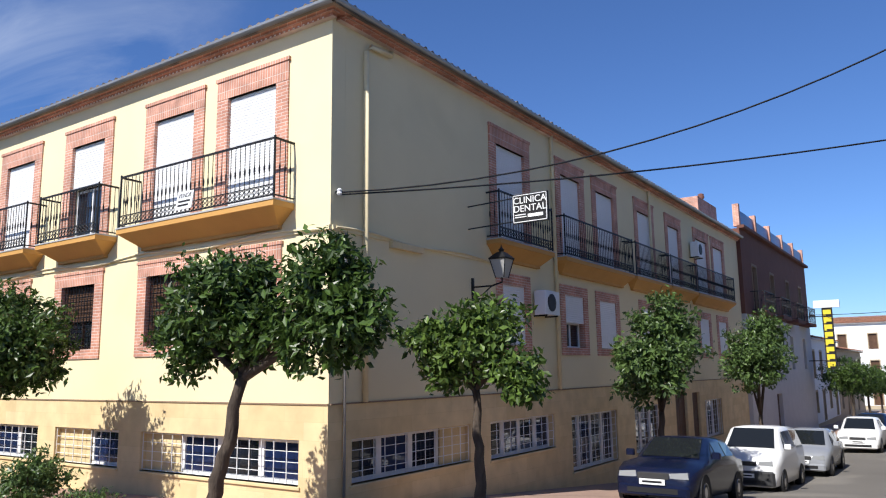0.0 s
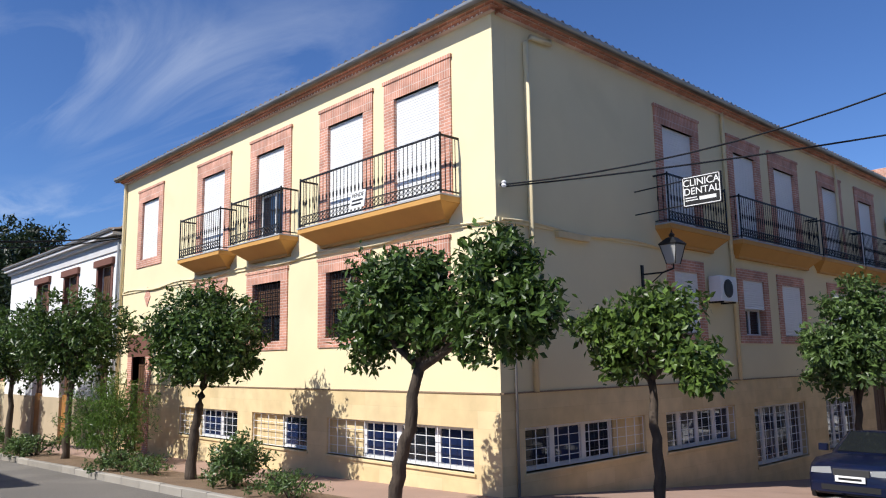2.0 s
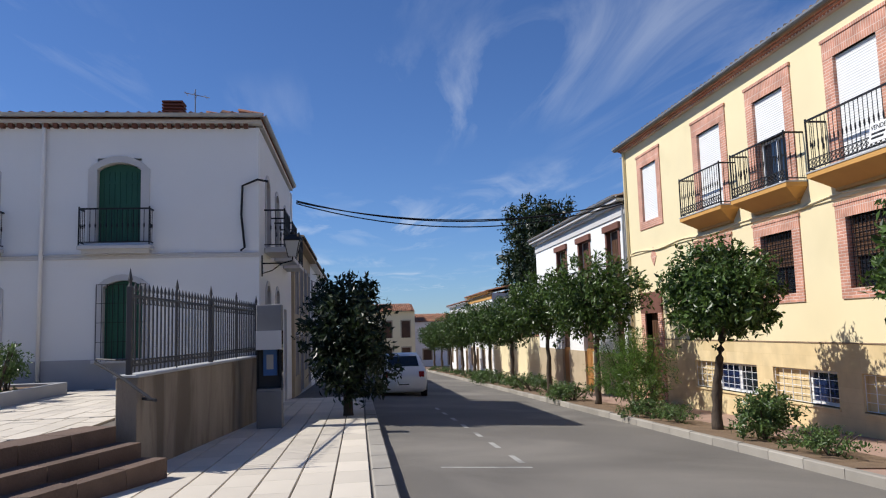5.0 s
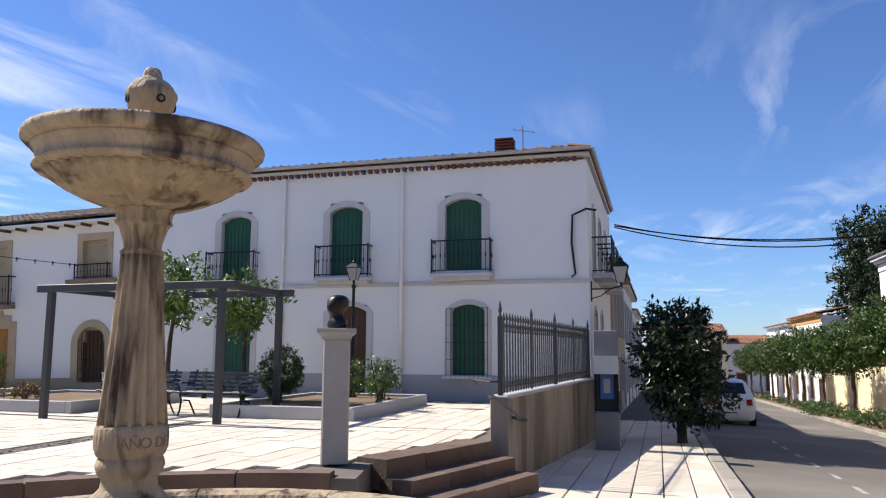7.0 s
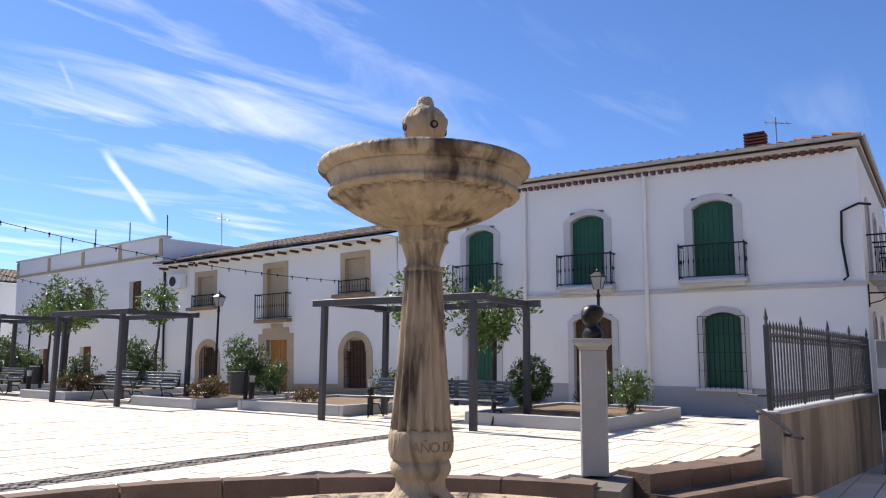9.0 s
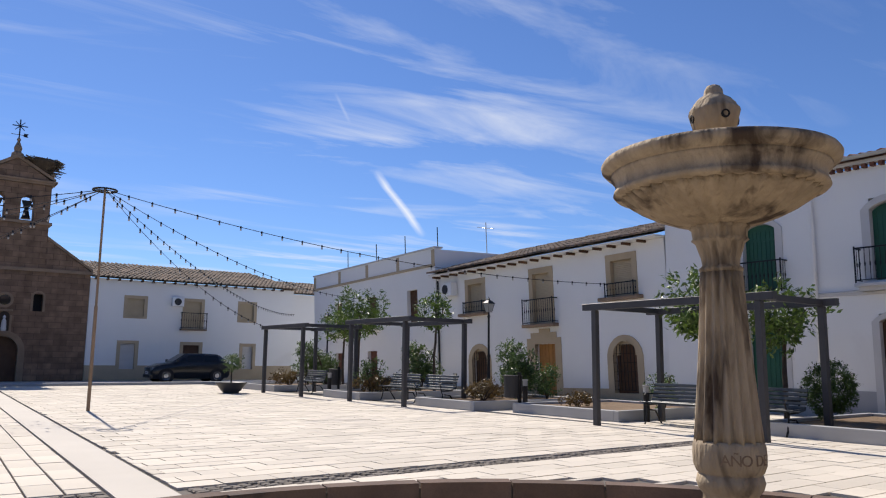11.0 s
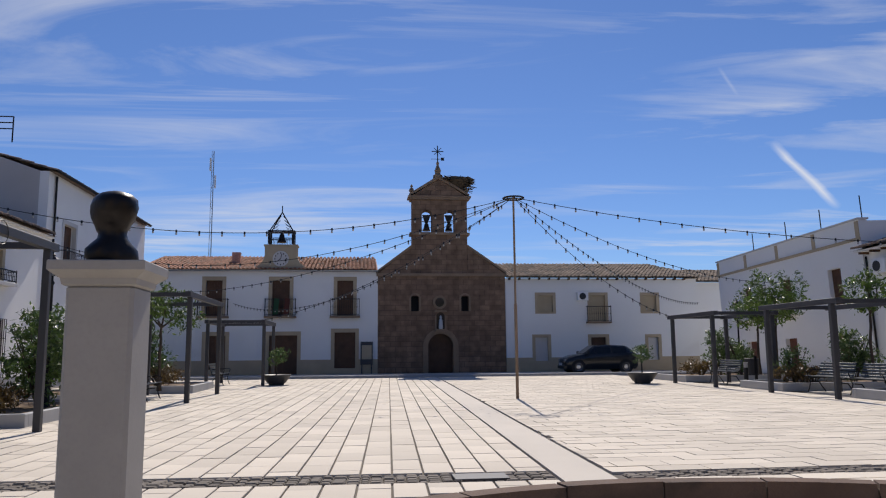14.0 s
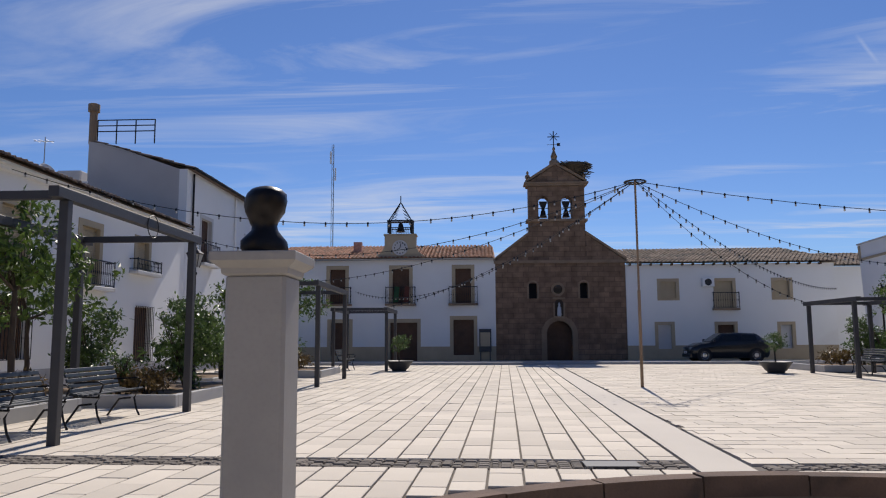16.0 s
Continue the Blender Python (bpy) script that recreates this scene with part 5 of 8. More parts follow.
# no real recess: a thin plate whose dark colour gives the niche's shade
part("niche", MB().prism([(nu - 0.24, 3.1)] + [(nu + 0.24, 3.1)] + arc(nu - 0.24, nu + 0.24, 3.85, 0.24)[::-1], -0.015, 0.0), NICHE, chh)
part("niche_frame", MB().cham(nu - 0.34, -0.2, 2.98, nu + 0.34, 0.0, 3.1, 0.02).cham(nu - 0.34, -0.09, 3.1, nu - 0.24, 0.0, 3.9, 0.015).cham(nu + 0.24, -0.09, 3.1, nu + 0.34, 0.0, 3.9, 0.015).cham(nu - 0.36, -0.12, 4.1, nu + 0.36, 0.0, 4.2, 0.015), STONETRIM, chh)
part("niche_figure", MB().lathe([(0.10, 3.1), (0.13, 3.2), (0.10, 3.62), (0.05, 3.7), (0.075, 3.8), (0.02, 3.9)], 10, nu, -0.12), PALEGREY, chh)
part("nave_wall", MB().box(cx(0.1), 0.9, 0.2, cx(0.1) + 0.4, 14, 6.0).box(cx(-7.4) - 0.4, 0.9, 0.2, cx(-7.4), 14, 6.0).box(cx(0.1), 13.6, 0.2, cx(-7.4), 14, 6.0), SANDSTONE, chh)
face([(cx(0.3), 6.2), (cx(-3.6), 7.9), (cx(-7.6), 6.2)], "nave_roof", 0.9, 14.0, OLDTILE)
# stork's nest: a heap of twigs on the gable
nb = MB()
rn = random.Random(5)
for k in range(420):
    # a flat-topped heap that hangs over the end of the gable
    w_ = rn.random()
    px, z = cx(-3.75 - 1.8 * w_), 12.24 - rn.random() ** 1.6 * (0.12 + 0.62 * min(w_ * 1.4, 1.0))
    py, l, t = 0.45 + rn.uniform(-0.55, 0.55), rn.uniform(0.12, 0.36), rn.uniform(0, 6.28)
    nb.tube([(px - l * math.cos(t), py - l * math.sin(t), z), (px + l * math.cos(t), py + l * math.sin(t), z + rn.uniform(-0.12, 0.06))], 0.02, 4)
nb.lathe([(0.4, 11.6), (0.62, 11.85), (0.78, 12.05), (0.74, 12.2), (0.3, 12.18)], 14, cx(-4.72), 0.45)
tagged(part("stork_nest", nb, NEST, at=chh.matrix_basis.copy()), "big twig nest on the church gable", "nest")

# ---- town hall ----
th = thing("town_hall", pose(0.12, -45.5, 0, 0, 0, 180), "whitewashed town hall with a clock turret and flagged balcony", "town hall")
L_T = 13.5


def tx(x):
    return 0.12 - x


tw = [(1.32, 2.69), (4.95, 6.39), (8.73, 10.11)]
tup = [(tx(b) + 0.22, tx(a) - 0.22) for a, b in tw]
tup = [(min(p), max(p)) for p in tup]
wall(th, "wall", -L_T, -0.0, 1.4, 6.5, [(a, b, 3.9, 5.95) for a, b in tup] + [(tx(2.6), tx(1.4), 0.9, 2.95), (tx(6.3), tx(4.7), 0.3, 2.8), (tx(9.8), tx(8.7), 0.9, 2.8)], WHITEWASH)
wall(th, "plinth_wall", -L_T, -0.0, 0.2, 1.4, [(tx(2.6), tx(1.4), 0.9, 1.5), (tx(6.3), tx(4.7), 0.2, 1.5), (tx(9.8), tx(8.7), 0.9, 1.5)], TAN, 0.36, -0.012)
for a, b in tup:
    surround(th, a, b, 3.9, 5.95, 0.2, 0.22, TAN)
    leaves_door(th, a, b, 3.9, 5.95, BROWNWOOD, 0.2)
    backing(th, a, b, 3.9, 5.95)
    ba = part("balcony", MB().cham(a - 0.4, -0.4, 3.78, b + 0.4, 0.0, 3.9, 0.02), STONETRIM, th)
    railing(ba, a - 0.35, b + 0.35, 3.9, 0.95, 0.4, 0.12, False)
for a, b, c, d in ((tx(2.6), tx(1.4), 0.9, 2.95), (tx(6.3), tx(4.7), 0.3, 2.8), (tx(9.8), tx(8.7), 0.9, 2.8)):
    surround(th, a, b, c, d, 0.2, 0.22, TAN)
    leaves_door(th, a, b, c, d, BROWNWOOD, 0.2)
    backing(th, a, b, c, d)
gutter(th, -L_T, 0, 6.52, 0.3)
tiled(th, -L_T, 0, -0.3, 5.5, 6.55, 7.95, TERRACOTTA)
shell(th, -L_T, 0, 10, 0.2, 6.4, WHITEWASH)
for x, c in ((5.3, (0.10, 0.03, 0.02)), (5.9, (0.02, 0.07, 0.03))):
    fm = mat("flag_cloth", c, 0.8, 0.1)
    part("flag", MB().prism([(tx(x) - 0.16, 3.95), (tx(x) + 0.12, 3.98), (tx(x) + 0.2, 4.85), (tx(x) - 0.08, 4.9)], -0.5, -0.47), fm, th)
# clock turret
TC = tx(5.72)
ct = part("clock_turret", MB().prism([(TC - 1.44, 6.5), (TC + 1.44, 6.5), (TC + 1.44, 6.72), (TC + 1.1, 6.95), (TC + 0.92, 7.3), (TC + 0.92, 7.95), (TC - 0.92, 7.95), (TC - 0.92, 7.3), (TC - 1.1, 6.95), (TC - 1.44, 6.72)], -0.02, 0.8).cham(TC - 0.98, -0.07, 7.95, TC + 0.98, 0.86, 8.04, 0.02), TAN, th)
CZ = 7.2
part("clock_face", MB().lathe([(0.46, 0), (0.46, 0.06), (0.40, 0.06), (0.39, 0.03)], 24), PALEGREY, ct, at=pose(TC, -0.02, CZ, 90))
hm = MB()
for k in range(12):
    a = k * math.pi / 6
    hm.box(TC + 0.33 * math.sin(a) - 0.025, -0.062, CZ + 0.33 * math.cos(a) - 0.04, TC + 0.33 * math.sin(a) + 0.025, -0.05, CZ + 0.33 * math.cos(a) + 0.04)
hm.tube([(TC, -0.07, CZ), (TC + 0.06, -0.07, CZ + 0.28)], 0.018, 4).tube([(TC, -0.07, CZ), (TC - 0.17, -0.07, CZ - 0.13)], 0.022, 4)
part("clock_dial", hm, BLACKINK, ct)
tur = MB()
for sx in (-0.68, 0.68):
    for sy in (0.06, 0.74):
        tur.box(TC + sx - 0.08, sy - 0.06, 8.09, TC + sx + 0.08, sy + 0.06, 8.82)
        tur.tube([(TC + sx, sy, 8.84), (TC, 0.4, 10.0)], 0.035, 4)
for sy in (0.06, 0.74):
    tur.box(TC - 0.68, sy - 0.02, 8.4, TC + 0.68, sy + 0.02, 8.45)
    for k in range(9):
        tur.box(TC - 0.6 + k * 0.15 - 0.012, sy - 0.012, 8.09, TC - 0.6 + k * 0.15 + 0.012, sy + 0.012, 8.42)
    for k in range(5):
        a_, b_ = k / 5, (k + 1) / 5
        for q in (-1, 1):
            tur.tube([(TC + q * 0.68 * (1 - a_), sy + (0.4 - sy) * a_, 8.84 + 1.16 * a_), (TC + q * 0.3 * (1 - b_), sy + (0.4 - sy) * b_, 8.84 + 1.16 * b_)], 0.016, 3)
tur.box(TC - 0.78, 0.0, 8.8, TC + 0.78, 0.12, 8.88).box(TC - 0.78, 0.68, 8.8, TC + 0.78, 0.8, 8.88).box(TC - 0.78, 0.12, 8.8, TC - 0.66, 0.68, 8.88).box(TC + 0.66, 0.12, 8.8, TC + 0.78, 0.68, 8.88)
tur.tube([(TC, 0.4, 9.95), (TC, 0.4, 10.4)], 0.03, 4)
part("iron_lantern", tur, IRON, ct)
part("bell", MB().lathe([(0.27, 8.2), (0.23, 8.3), (0.17, 8.5), (0.13, 8.68), (0.04, 8.8)], 14, TC, 0.4), BRONZE, ct)
part("chimney", MB().box(tx(8.9), 2.5, 6.9, tx(8.4), 2.9, 7.9), BRICK, th)
nbd = thing("notice_board", pose(0.75, -45.3, 0.5, 0, 0, 180), "dark standing notice board by the church wall", "notice board")
part("panel", MB().cham(-0.35, -0.04, 0.6, 0.35, 0.04, 1.9, 0.01), STEEL, nbd)
part("post", MB().box(-0.3, -0.03, 0, -0.24, 0.03, 0.6).box(0.24, -0.03, 0, 0.3, 0.03, 0.6), STEEL, nbd)
part("poster", MB().box(-0.28, -0.046, 0.9, 0.28, -0.041, 1.7), BEIGEBLIND, nbd)

# ---- white house right of the church ----
rh = thing("tan_framed_white_house", pose(-7.42, -45.5, 0, 0, 0, 180), "long white house with tan frames and old tiled roof", "house")


def rx_(x):
    return -7.42 - x


ru = [(-10.48, -9.22, 4.0, 5.25), (-13.7, -12.44, 3.4, 5.25), (-16.92, -15.72, 4.0, 5.25), (-10.14, -9.0, 1.1, 2.76), (-13.7, -12.4, 0.9, 2.75), (-16.95, -15.93, 1.1, 2.73)]
ri = [(rx_(b) + 0.18, rx_(a) - 0.18, c + 0.1, d - 0.18) for a, b, c, d in ru]
L_R = 11.9
wall(rh, "wall", 0.02, L_R, 1.4, 6.1, ri, WHITEWASH)
wall(rh, "plinth_wall", 0.02, L_R, 0.2, 1.4, [(a, b, c, 1.5) for a, b, c, d in ri if c < 1.4], TAN, 0.36, -0.012)
for k, (a, b, c, d) in enumerate(ri):
    surround(rh, a, b, c, d, 0.18, 0.18, TAN, foot=0.12 if d - c < 1.3 else 0.0)
    shutter(rh, a, b, c, d, BROWNWOOD if k == 4 else (PALEGREY if k > 2 else BEIGEBLIND), 0.15, 0.06, "blind")
    backing(rh, a, b, c, d)
    if k == 1:
        ba = part("balcony", MB().cham(a - 0.3, -0.3, c - 0.1, b + 0.3, 0.0, c, 0.02), STONETRIM, rh)
        railing(ba, a - 0.27, b + 0.27, c, 0.9, 0.3, 0.12, False)
ac = part("air_conditioner", MB().cham(rx_(-11.75), -0.36, 4.75, rx_(-12.4), -0.05, 5.25, 0.02), WHITE, rh)
part("fan_guard", MB().lathe([(0.2, 0), (0.2, 0.02), (0.14, 0.025), (0.03, 0.02)], 16), PLASTIC, ac, at=pose(rx_(-12.05), -0.36, 5.0, 90))
cor = MB()
for i in range(int(L_R / 0.6)):
    cor.box(0.2 + i * 0.6, -0.3, 6.0, 0.3 + i * 0.6, 0, 6.1)
part("corbel_row", cor, BROWNWOOD, rh)["kind"] = "stuff"
tiled(rh, 0.0, L_R + 0.2, -0.4, 4.5, 6.15, 7.45, OLDTILE, cut1=1.5)
shell(rh, 0.02, L_R, 9, 0.2, 6.05, WHITEWASH)
r2 = thing("low_white_house", pose(-19.32, -45.9, 0, 0, 0, 180), "low white house with a tiled roof behind trees", "house")
wall(r2, "wall", 0.02, 7.0, 0.2, 5.9, [(2.0, 3.0, 3.6, 5.0), (2.0, 3.0, 0.9, 2.6)], WHITEWASH)
for c, d in ((3.6, 5.0), (0.9, 2.6)):
    shutter(r2, 2.0, 3.0, c, d, BROWNWOOD, 0.15)
    backing(r2, 2, 3, c, d)
tiled(r2, 0.0, 7.0, -0.4, 4.5, 5.95, 7.1, OLDTILE)
shell(r2, 0.02, 7.0, 9, 0.2, 5.85, WHITEWASH)

# ---- east side of the square ----
el = thing("east_white_house", pose(13.3, -5.0, 0, 0, 0, -90), "two-storey white house with small iron balconies", "house")
EU = [(10.2, 11.3, 3.55), (15.0, 16.1, 3.55), (18.9, 20.0, 3.55), (22.65, 23.6, 4.3)]
EL = [(10.2, 11.5, 1.4), (15.1, 16.45, 1.4), (22.7, 24.05, 1.1)]
wall(el, "wall", 0, 27.0, 1.1, 6.3, [(a, b, c, 5.4) for a, b, c in EU] + [(a, b, c, 3.05) for a, b, c in EL], WHITEWASH)
part("plinth_wall", MB().box(0, -0.012, -0.5, 27.0, 0.35, 1.1), GREYWASH, el)
for a, b, c in EU:
    surround(el, a, b, c, 5.4, 0.2, 0.2, BEIGEBLIND)
    shutter(el, a, b, c, 5.4, BEIGEBLIND, 0.15, 0.06, "blind")
    backing(el, a, b, c, 5.4)
    ba = part("balcony", MB().cham(a - 0.55, -0.34, c - 0.12, b + 0.55, 0.0, c, 0.02), PALEGREY, el)
    railing(ba, a - 0.5, b + 0.5, c, 0.8 if c < 4 else 0.4, 0.34, 0.12, False)
for a, b, c in EL:
    leaves_door(el, a, b, c, 3.05, BROWNWOOD, 0.2)
    backing(el, a, b, c, 3.05)
    grille(el, a - 0.05, b + 0.05, c - 0.02, 3.08, IRON, -0.06, 10, 3, 0.009)
part("eave_board", MB().box(0, -0.2, 6.2, 27, 0.0, 6.3).box(0, -0.35, 6.3, 27, 0.1, 6.36), WHITEWASH, el)
tiled(el, 0, 27, -0.45, 5.5, 6.42, 7.7, OLDTILE)
shell(el, 0, 27, 10, -0.5, 6.25, WHITEWASH)
et = thing("tall_white_house", pose(13.3, -32.0, 0, 0, 0, -90), "taller white house with a roof terrace rail", "house")
wall(et, "wall", 0.02, 13.3, 1.1, 9.0, [(1.75, 3.05, 5.2, 7.2), (2.0, 3.0, 0.9, 3.0), (8.0, 9.0, 5.2, 7.2)], WHITEWASH)
part("plinth_wall", MB().box(0.02, -0.012, 0.2, 13.3, 0.35, 1.1), GREYWASH, et)
for a, b, c, d in ((1.75, 3.05, 5.2, 7.2), (8.0, 9.0, 5.2, 7.2), (2.0, 3.0, 0.9, 3.0)):
    surround(et, a, b, c, d, 0.15, 0.16, PALEGREY)
    leaves_door(et, a, b, c, d, BROWNWOOD, 0.2)
    backing(et, a, b, c, d)
    if c > 4:
        ba = part("balcony", MB().cham(a - 0.35, -0.35, c - 0.12, b + 0.35, 0.0, c, 0.02), PALEGREY, et)
        railing(ba, a - 0.3, b + 0.3, c, 0.85, 0.35, 0.12, False)
part("gable_wall", MB().add([(0.02, 0.35, 0.2), (0.02, 4.3, 0.2), (0.02, 4.3, 10.25), (0.02, 3.4, 10.1), (0.02, 0.35, 9.0), (0.32, 0.35, 0.2), (0.32, 4.3, 0.2), (0.32, 4.3, 10.25), (0.32, 3.4, 10.1), (0.32, 0.35, 9.0)], [(0, 1, 2, 3, 4)[::-1], (5, 6, 7, 8, 9), (4, 3, 8, 9), (3, 2, 7, 8), (2, 1, 6, 7)]), CEMENT, et)
part("rear_wall", MB().box(0.32, 4.0, 0.2, 13.3, 4.3, 10.2).box(13.0, 0.35, 0.2, 13.3, 4.0, 9.0), WHITEWASH, et)
gutter(et, 0, 13.3, 9.05, 0.3, IRON)
tiled(et, 0.0, 13.3, -0.3, 4.0, 9.0, 10.2, OLDTILE)
downpipe(et, 0.6, 0.7, 8.9, IRON, r=0.045)
downpipe(et, 6.2, 0.7, 8.9, WHITE)
tr = MB()
for z in (10.75, 11.0, 11.25):
    tr.tube([(0.3, 1.6, z), (0.3, 4.1, z)], 0.025, 4)
for y in steps(1.6, 4.1, 0.8):
    tr.tube([(0.3, y, 10.2), (0.3, y, 11.25)], 0.03, 4)
part("terrace_rail", tr, IRON, et)
part("annexe", MB().box(0.02, 4.3, 0.2, 5.0, 8.5, 8.45).box(-0.02, 4.26, 8.45, 5.0, 8.54, 8.52), WHITEWASH, et)
part("water_tank", MB().cham(0.6, 4.9, 8.52, 1.5, 6.0, 9.15, 0.05), CEMENT, et, "grey water tank on the roof")
part("dish", MB().lathe([(0.02, 0.0), (0.2, 0.03), (0.36, 0.1), (0.42, 0.17), (0.4, 0.17), (0.2, 0.06)], 20).lathe([(0.03, -0.5), (0.03, 0.0)], 6), PALEGREY, et, "round satellite dish", at=pose(0.5, 6.4, 9.0, 60, 0, -20))
part("aerial", MB().tube([(0.5, 6.5, 8.5), (0.5, 6.5, 10.6)], 0.025, 5).tube([(0.5, 6.1, 10.4), (0.5, 7.0, 10.45)], 0.015, 4).tube([(0.2, 6.3, 10.42), (0.8, 6.3, 10.42)], 0.012, 4).tube([(0.2, 6.6, 10.43), (0.8, 6.6, 10.43)], 0.012, 4).tube([(0.25, 6.85, 10.44), (0.75, 6.85, 10.44)], 0.012, 4), ZINC, et)
part("flue", MB().lathe([(0.16, 10.2), (0.16, 11.6), (0.24, 11.62), (0.24, 11.95), (0.1, 12.0)], 12, 0.3, 4.3), STONETRIM, et)


# ---- fountain ----
FX, FY = -2.97, -4.47
fo = thing("fountain", pose(FX, FY, 0), "weathered carved stone fountain with a fluted column", "fountain")
part("finial", MB().lathe([(0.10, 3.02), (0.11, 3.30), (0.125, 3.31), (0.14, 3.36), (0.155, 3.42), (0.15, 3.44), (0.135, 3.455), (0.13, 3.47), (0.10, 3.505), (0.06, 3.53), (0.058, 3.545), (0.055, 3.565), (0.04, 3.59), (0.015, 3.60)], 32, flute=0.05, fn=8), FOUNTAIN, fo, smooth=True)
for k in range(4):
    a = radians(60 + 90 * k)
    part("spout_hole", MB().lathe([(0.026, -0.03), (0.026, 0.006), (0.016, 0.006), (0.014, -0.03)], 12), DARKIN, fo, at=pose(0.142 * math.cos(a), 0.142 * math.sin(a), 3.375, 0, 90, math.degrees(a)))
part("lip", MB().lathe([(0.55, 3.02), (0.62, 3.035), (0.655, 3.05), (0.68, 3.075), (0.685, 3.10), (0.67, 3.125), (0.64, 3.135), (0.60, 3.12), (0.5, 3.07), (0.3, 3.03), (0.1, 3.02)], 72), FOUNTAIN, fo, smooth=True)
part("frieze", MB().lathe([(0.50, 2.90), (0.60, 2.905), (0.615, 2.92), (0.61, 2.94), (0.595, 2.945), (0.605, 3.0), (0.625, 3.02), (0.63, 3.04)], 72), FOUNTAIN, fo, smooth=True)
part("bowl", MB().lathe([(0.12, 2.70), (0.17, 2.715), (0.26, 2.735), (0.37, 2.775), (0.46, 2.82), (0.53, 2.865), (0.575, 2.905), (0.3, 2.96)], 200, flute=0.06, fn=40), FOUNTAIN, fo, smooth=True)
part("neck", MB().lathe([(0.12, 2.44), (0.128, 2.46), (0.105, 2.48), (0.11, 2.52), (0.14, 2.61), (0.165, 2.63), (0.155, 2.645), (0.16, 2.69), (0.172, 2.70), (0.17, 2.72)], 96, flute=0.09, fn=16), FOUNTAIN, fo, smooth=True)
col = [(0.192 - 0.072 * k / 12 - 0.006 * math.sin(math.pi * k / 12), 1.46 + 0.98 * k / 12) for k in range(13)]
part("column", MB().lathe(col, 192, flute=0.16, fn=16), FOUNTAIN, fo, smooth=True)
part("base", MB().lathe([(0.5, 0.2), (0.5, 0.62), (0.46, 0.68), (0.36, 0.72), (0.34, 0.95), (0.24, 1.03), (0.20, 1.07), (0.155, 1.12), (0.15, 1.17), (0.175, 1.2), (0.188, 1.24), (0.178, 1.28), (0.17, 1.285), (0.185, 1.30), (0.2, 1.34), (0.202, 1.40), (0.198, 1.45), (0.185, 1.47)], 64), FOUNTAIN, fo, smooth=True)


def lettering(text, size, m, material, parent, name="lettering", depth=0.004):
    """Raised letters in the built-in font, as a mesh."""
    cu = bpy.data.curves.new(name, "FONT")
    cu.body, cu.size, cu.extrude, cu.align_x, cu.align_y = text, size, depth, "CENTER", "CENTER"
    tmp = bpy.data.objects.new(name, cu)
    scene.collection.objects.link(tmp)
    me = bpy.data.meshes.new_from_object(tmp.evaluated_get(bpy.context.evaluated_depsgraph_get()))
    bpy.data.objects.remove(tmp)
    me.materials.clear()
    me.materials.append(material)
    ob = new(name, me)
    ob.parent, ob.matrix_basis = parent, m
    return ob


for ch_, an in (("A", 27), ("Ñ", 43), ("O", 60), ("D", 84), ("E", 99)):
    a = radians(an)
    lettering(ch_, 0.085, pose(0.2 * math.cos(a), 0.2 * math.sin(a), 1.375, 90, 0, an + 90), STONETRIM, fo, "letter")
bs = thing("fountain_basin", pose(FX, FY, 0), "round stone fountain basin with a thick worn rim", "basin")
for k in range(14):
    a0, a1 = 2 * math.pi * k / 14 + 0.002, 2 * math.pi * (k + 1) / 14 - 0.002
    mid = steps(a0, a1, 0.08)
    vs, prof = [], [(2.62, 0.2), (2.62, 0.52), (2.66, 0.58), (2.74, 0.605), (2.86, 0.605), (2.94, 0.57), (2.97, 0.5), (2.9, 0.42), (2.9, -0.1)]
    for a in mid:
        vs += [(r * math.cos(a), r * math.sin(a), z) for r, z in prof]
    n = len(prof)
    fs = [(i * n + j, i * n + j + 1, (i + 1) * n + j + 1, (i + 1) * n + j) for i in range(len(mid) - 1) for j in range(n - 1)]
    fs += [tuple(range(n)), tuple(range(len(mid) * n - 1, (len(mid) - 1) * n - 1, -1))]
    part("rim_stone", MB().add(vs, fs), FOUNTAIN, bs)
part("basin_floor", MB().lathe([(2.63, 0.0), (2.63, 0.3), (0.1, 0.3)], 40), CONCRETE, bs)


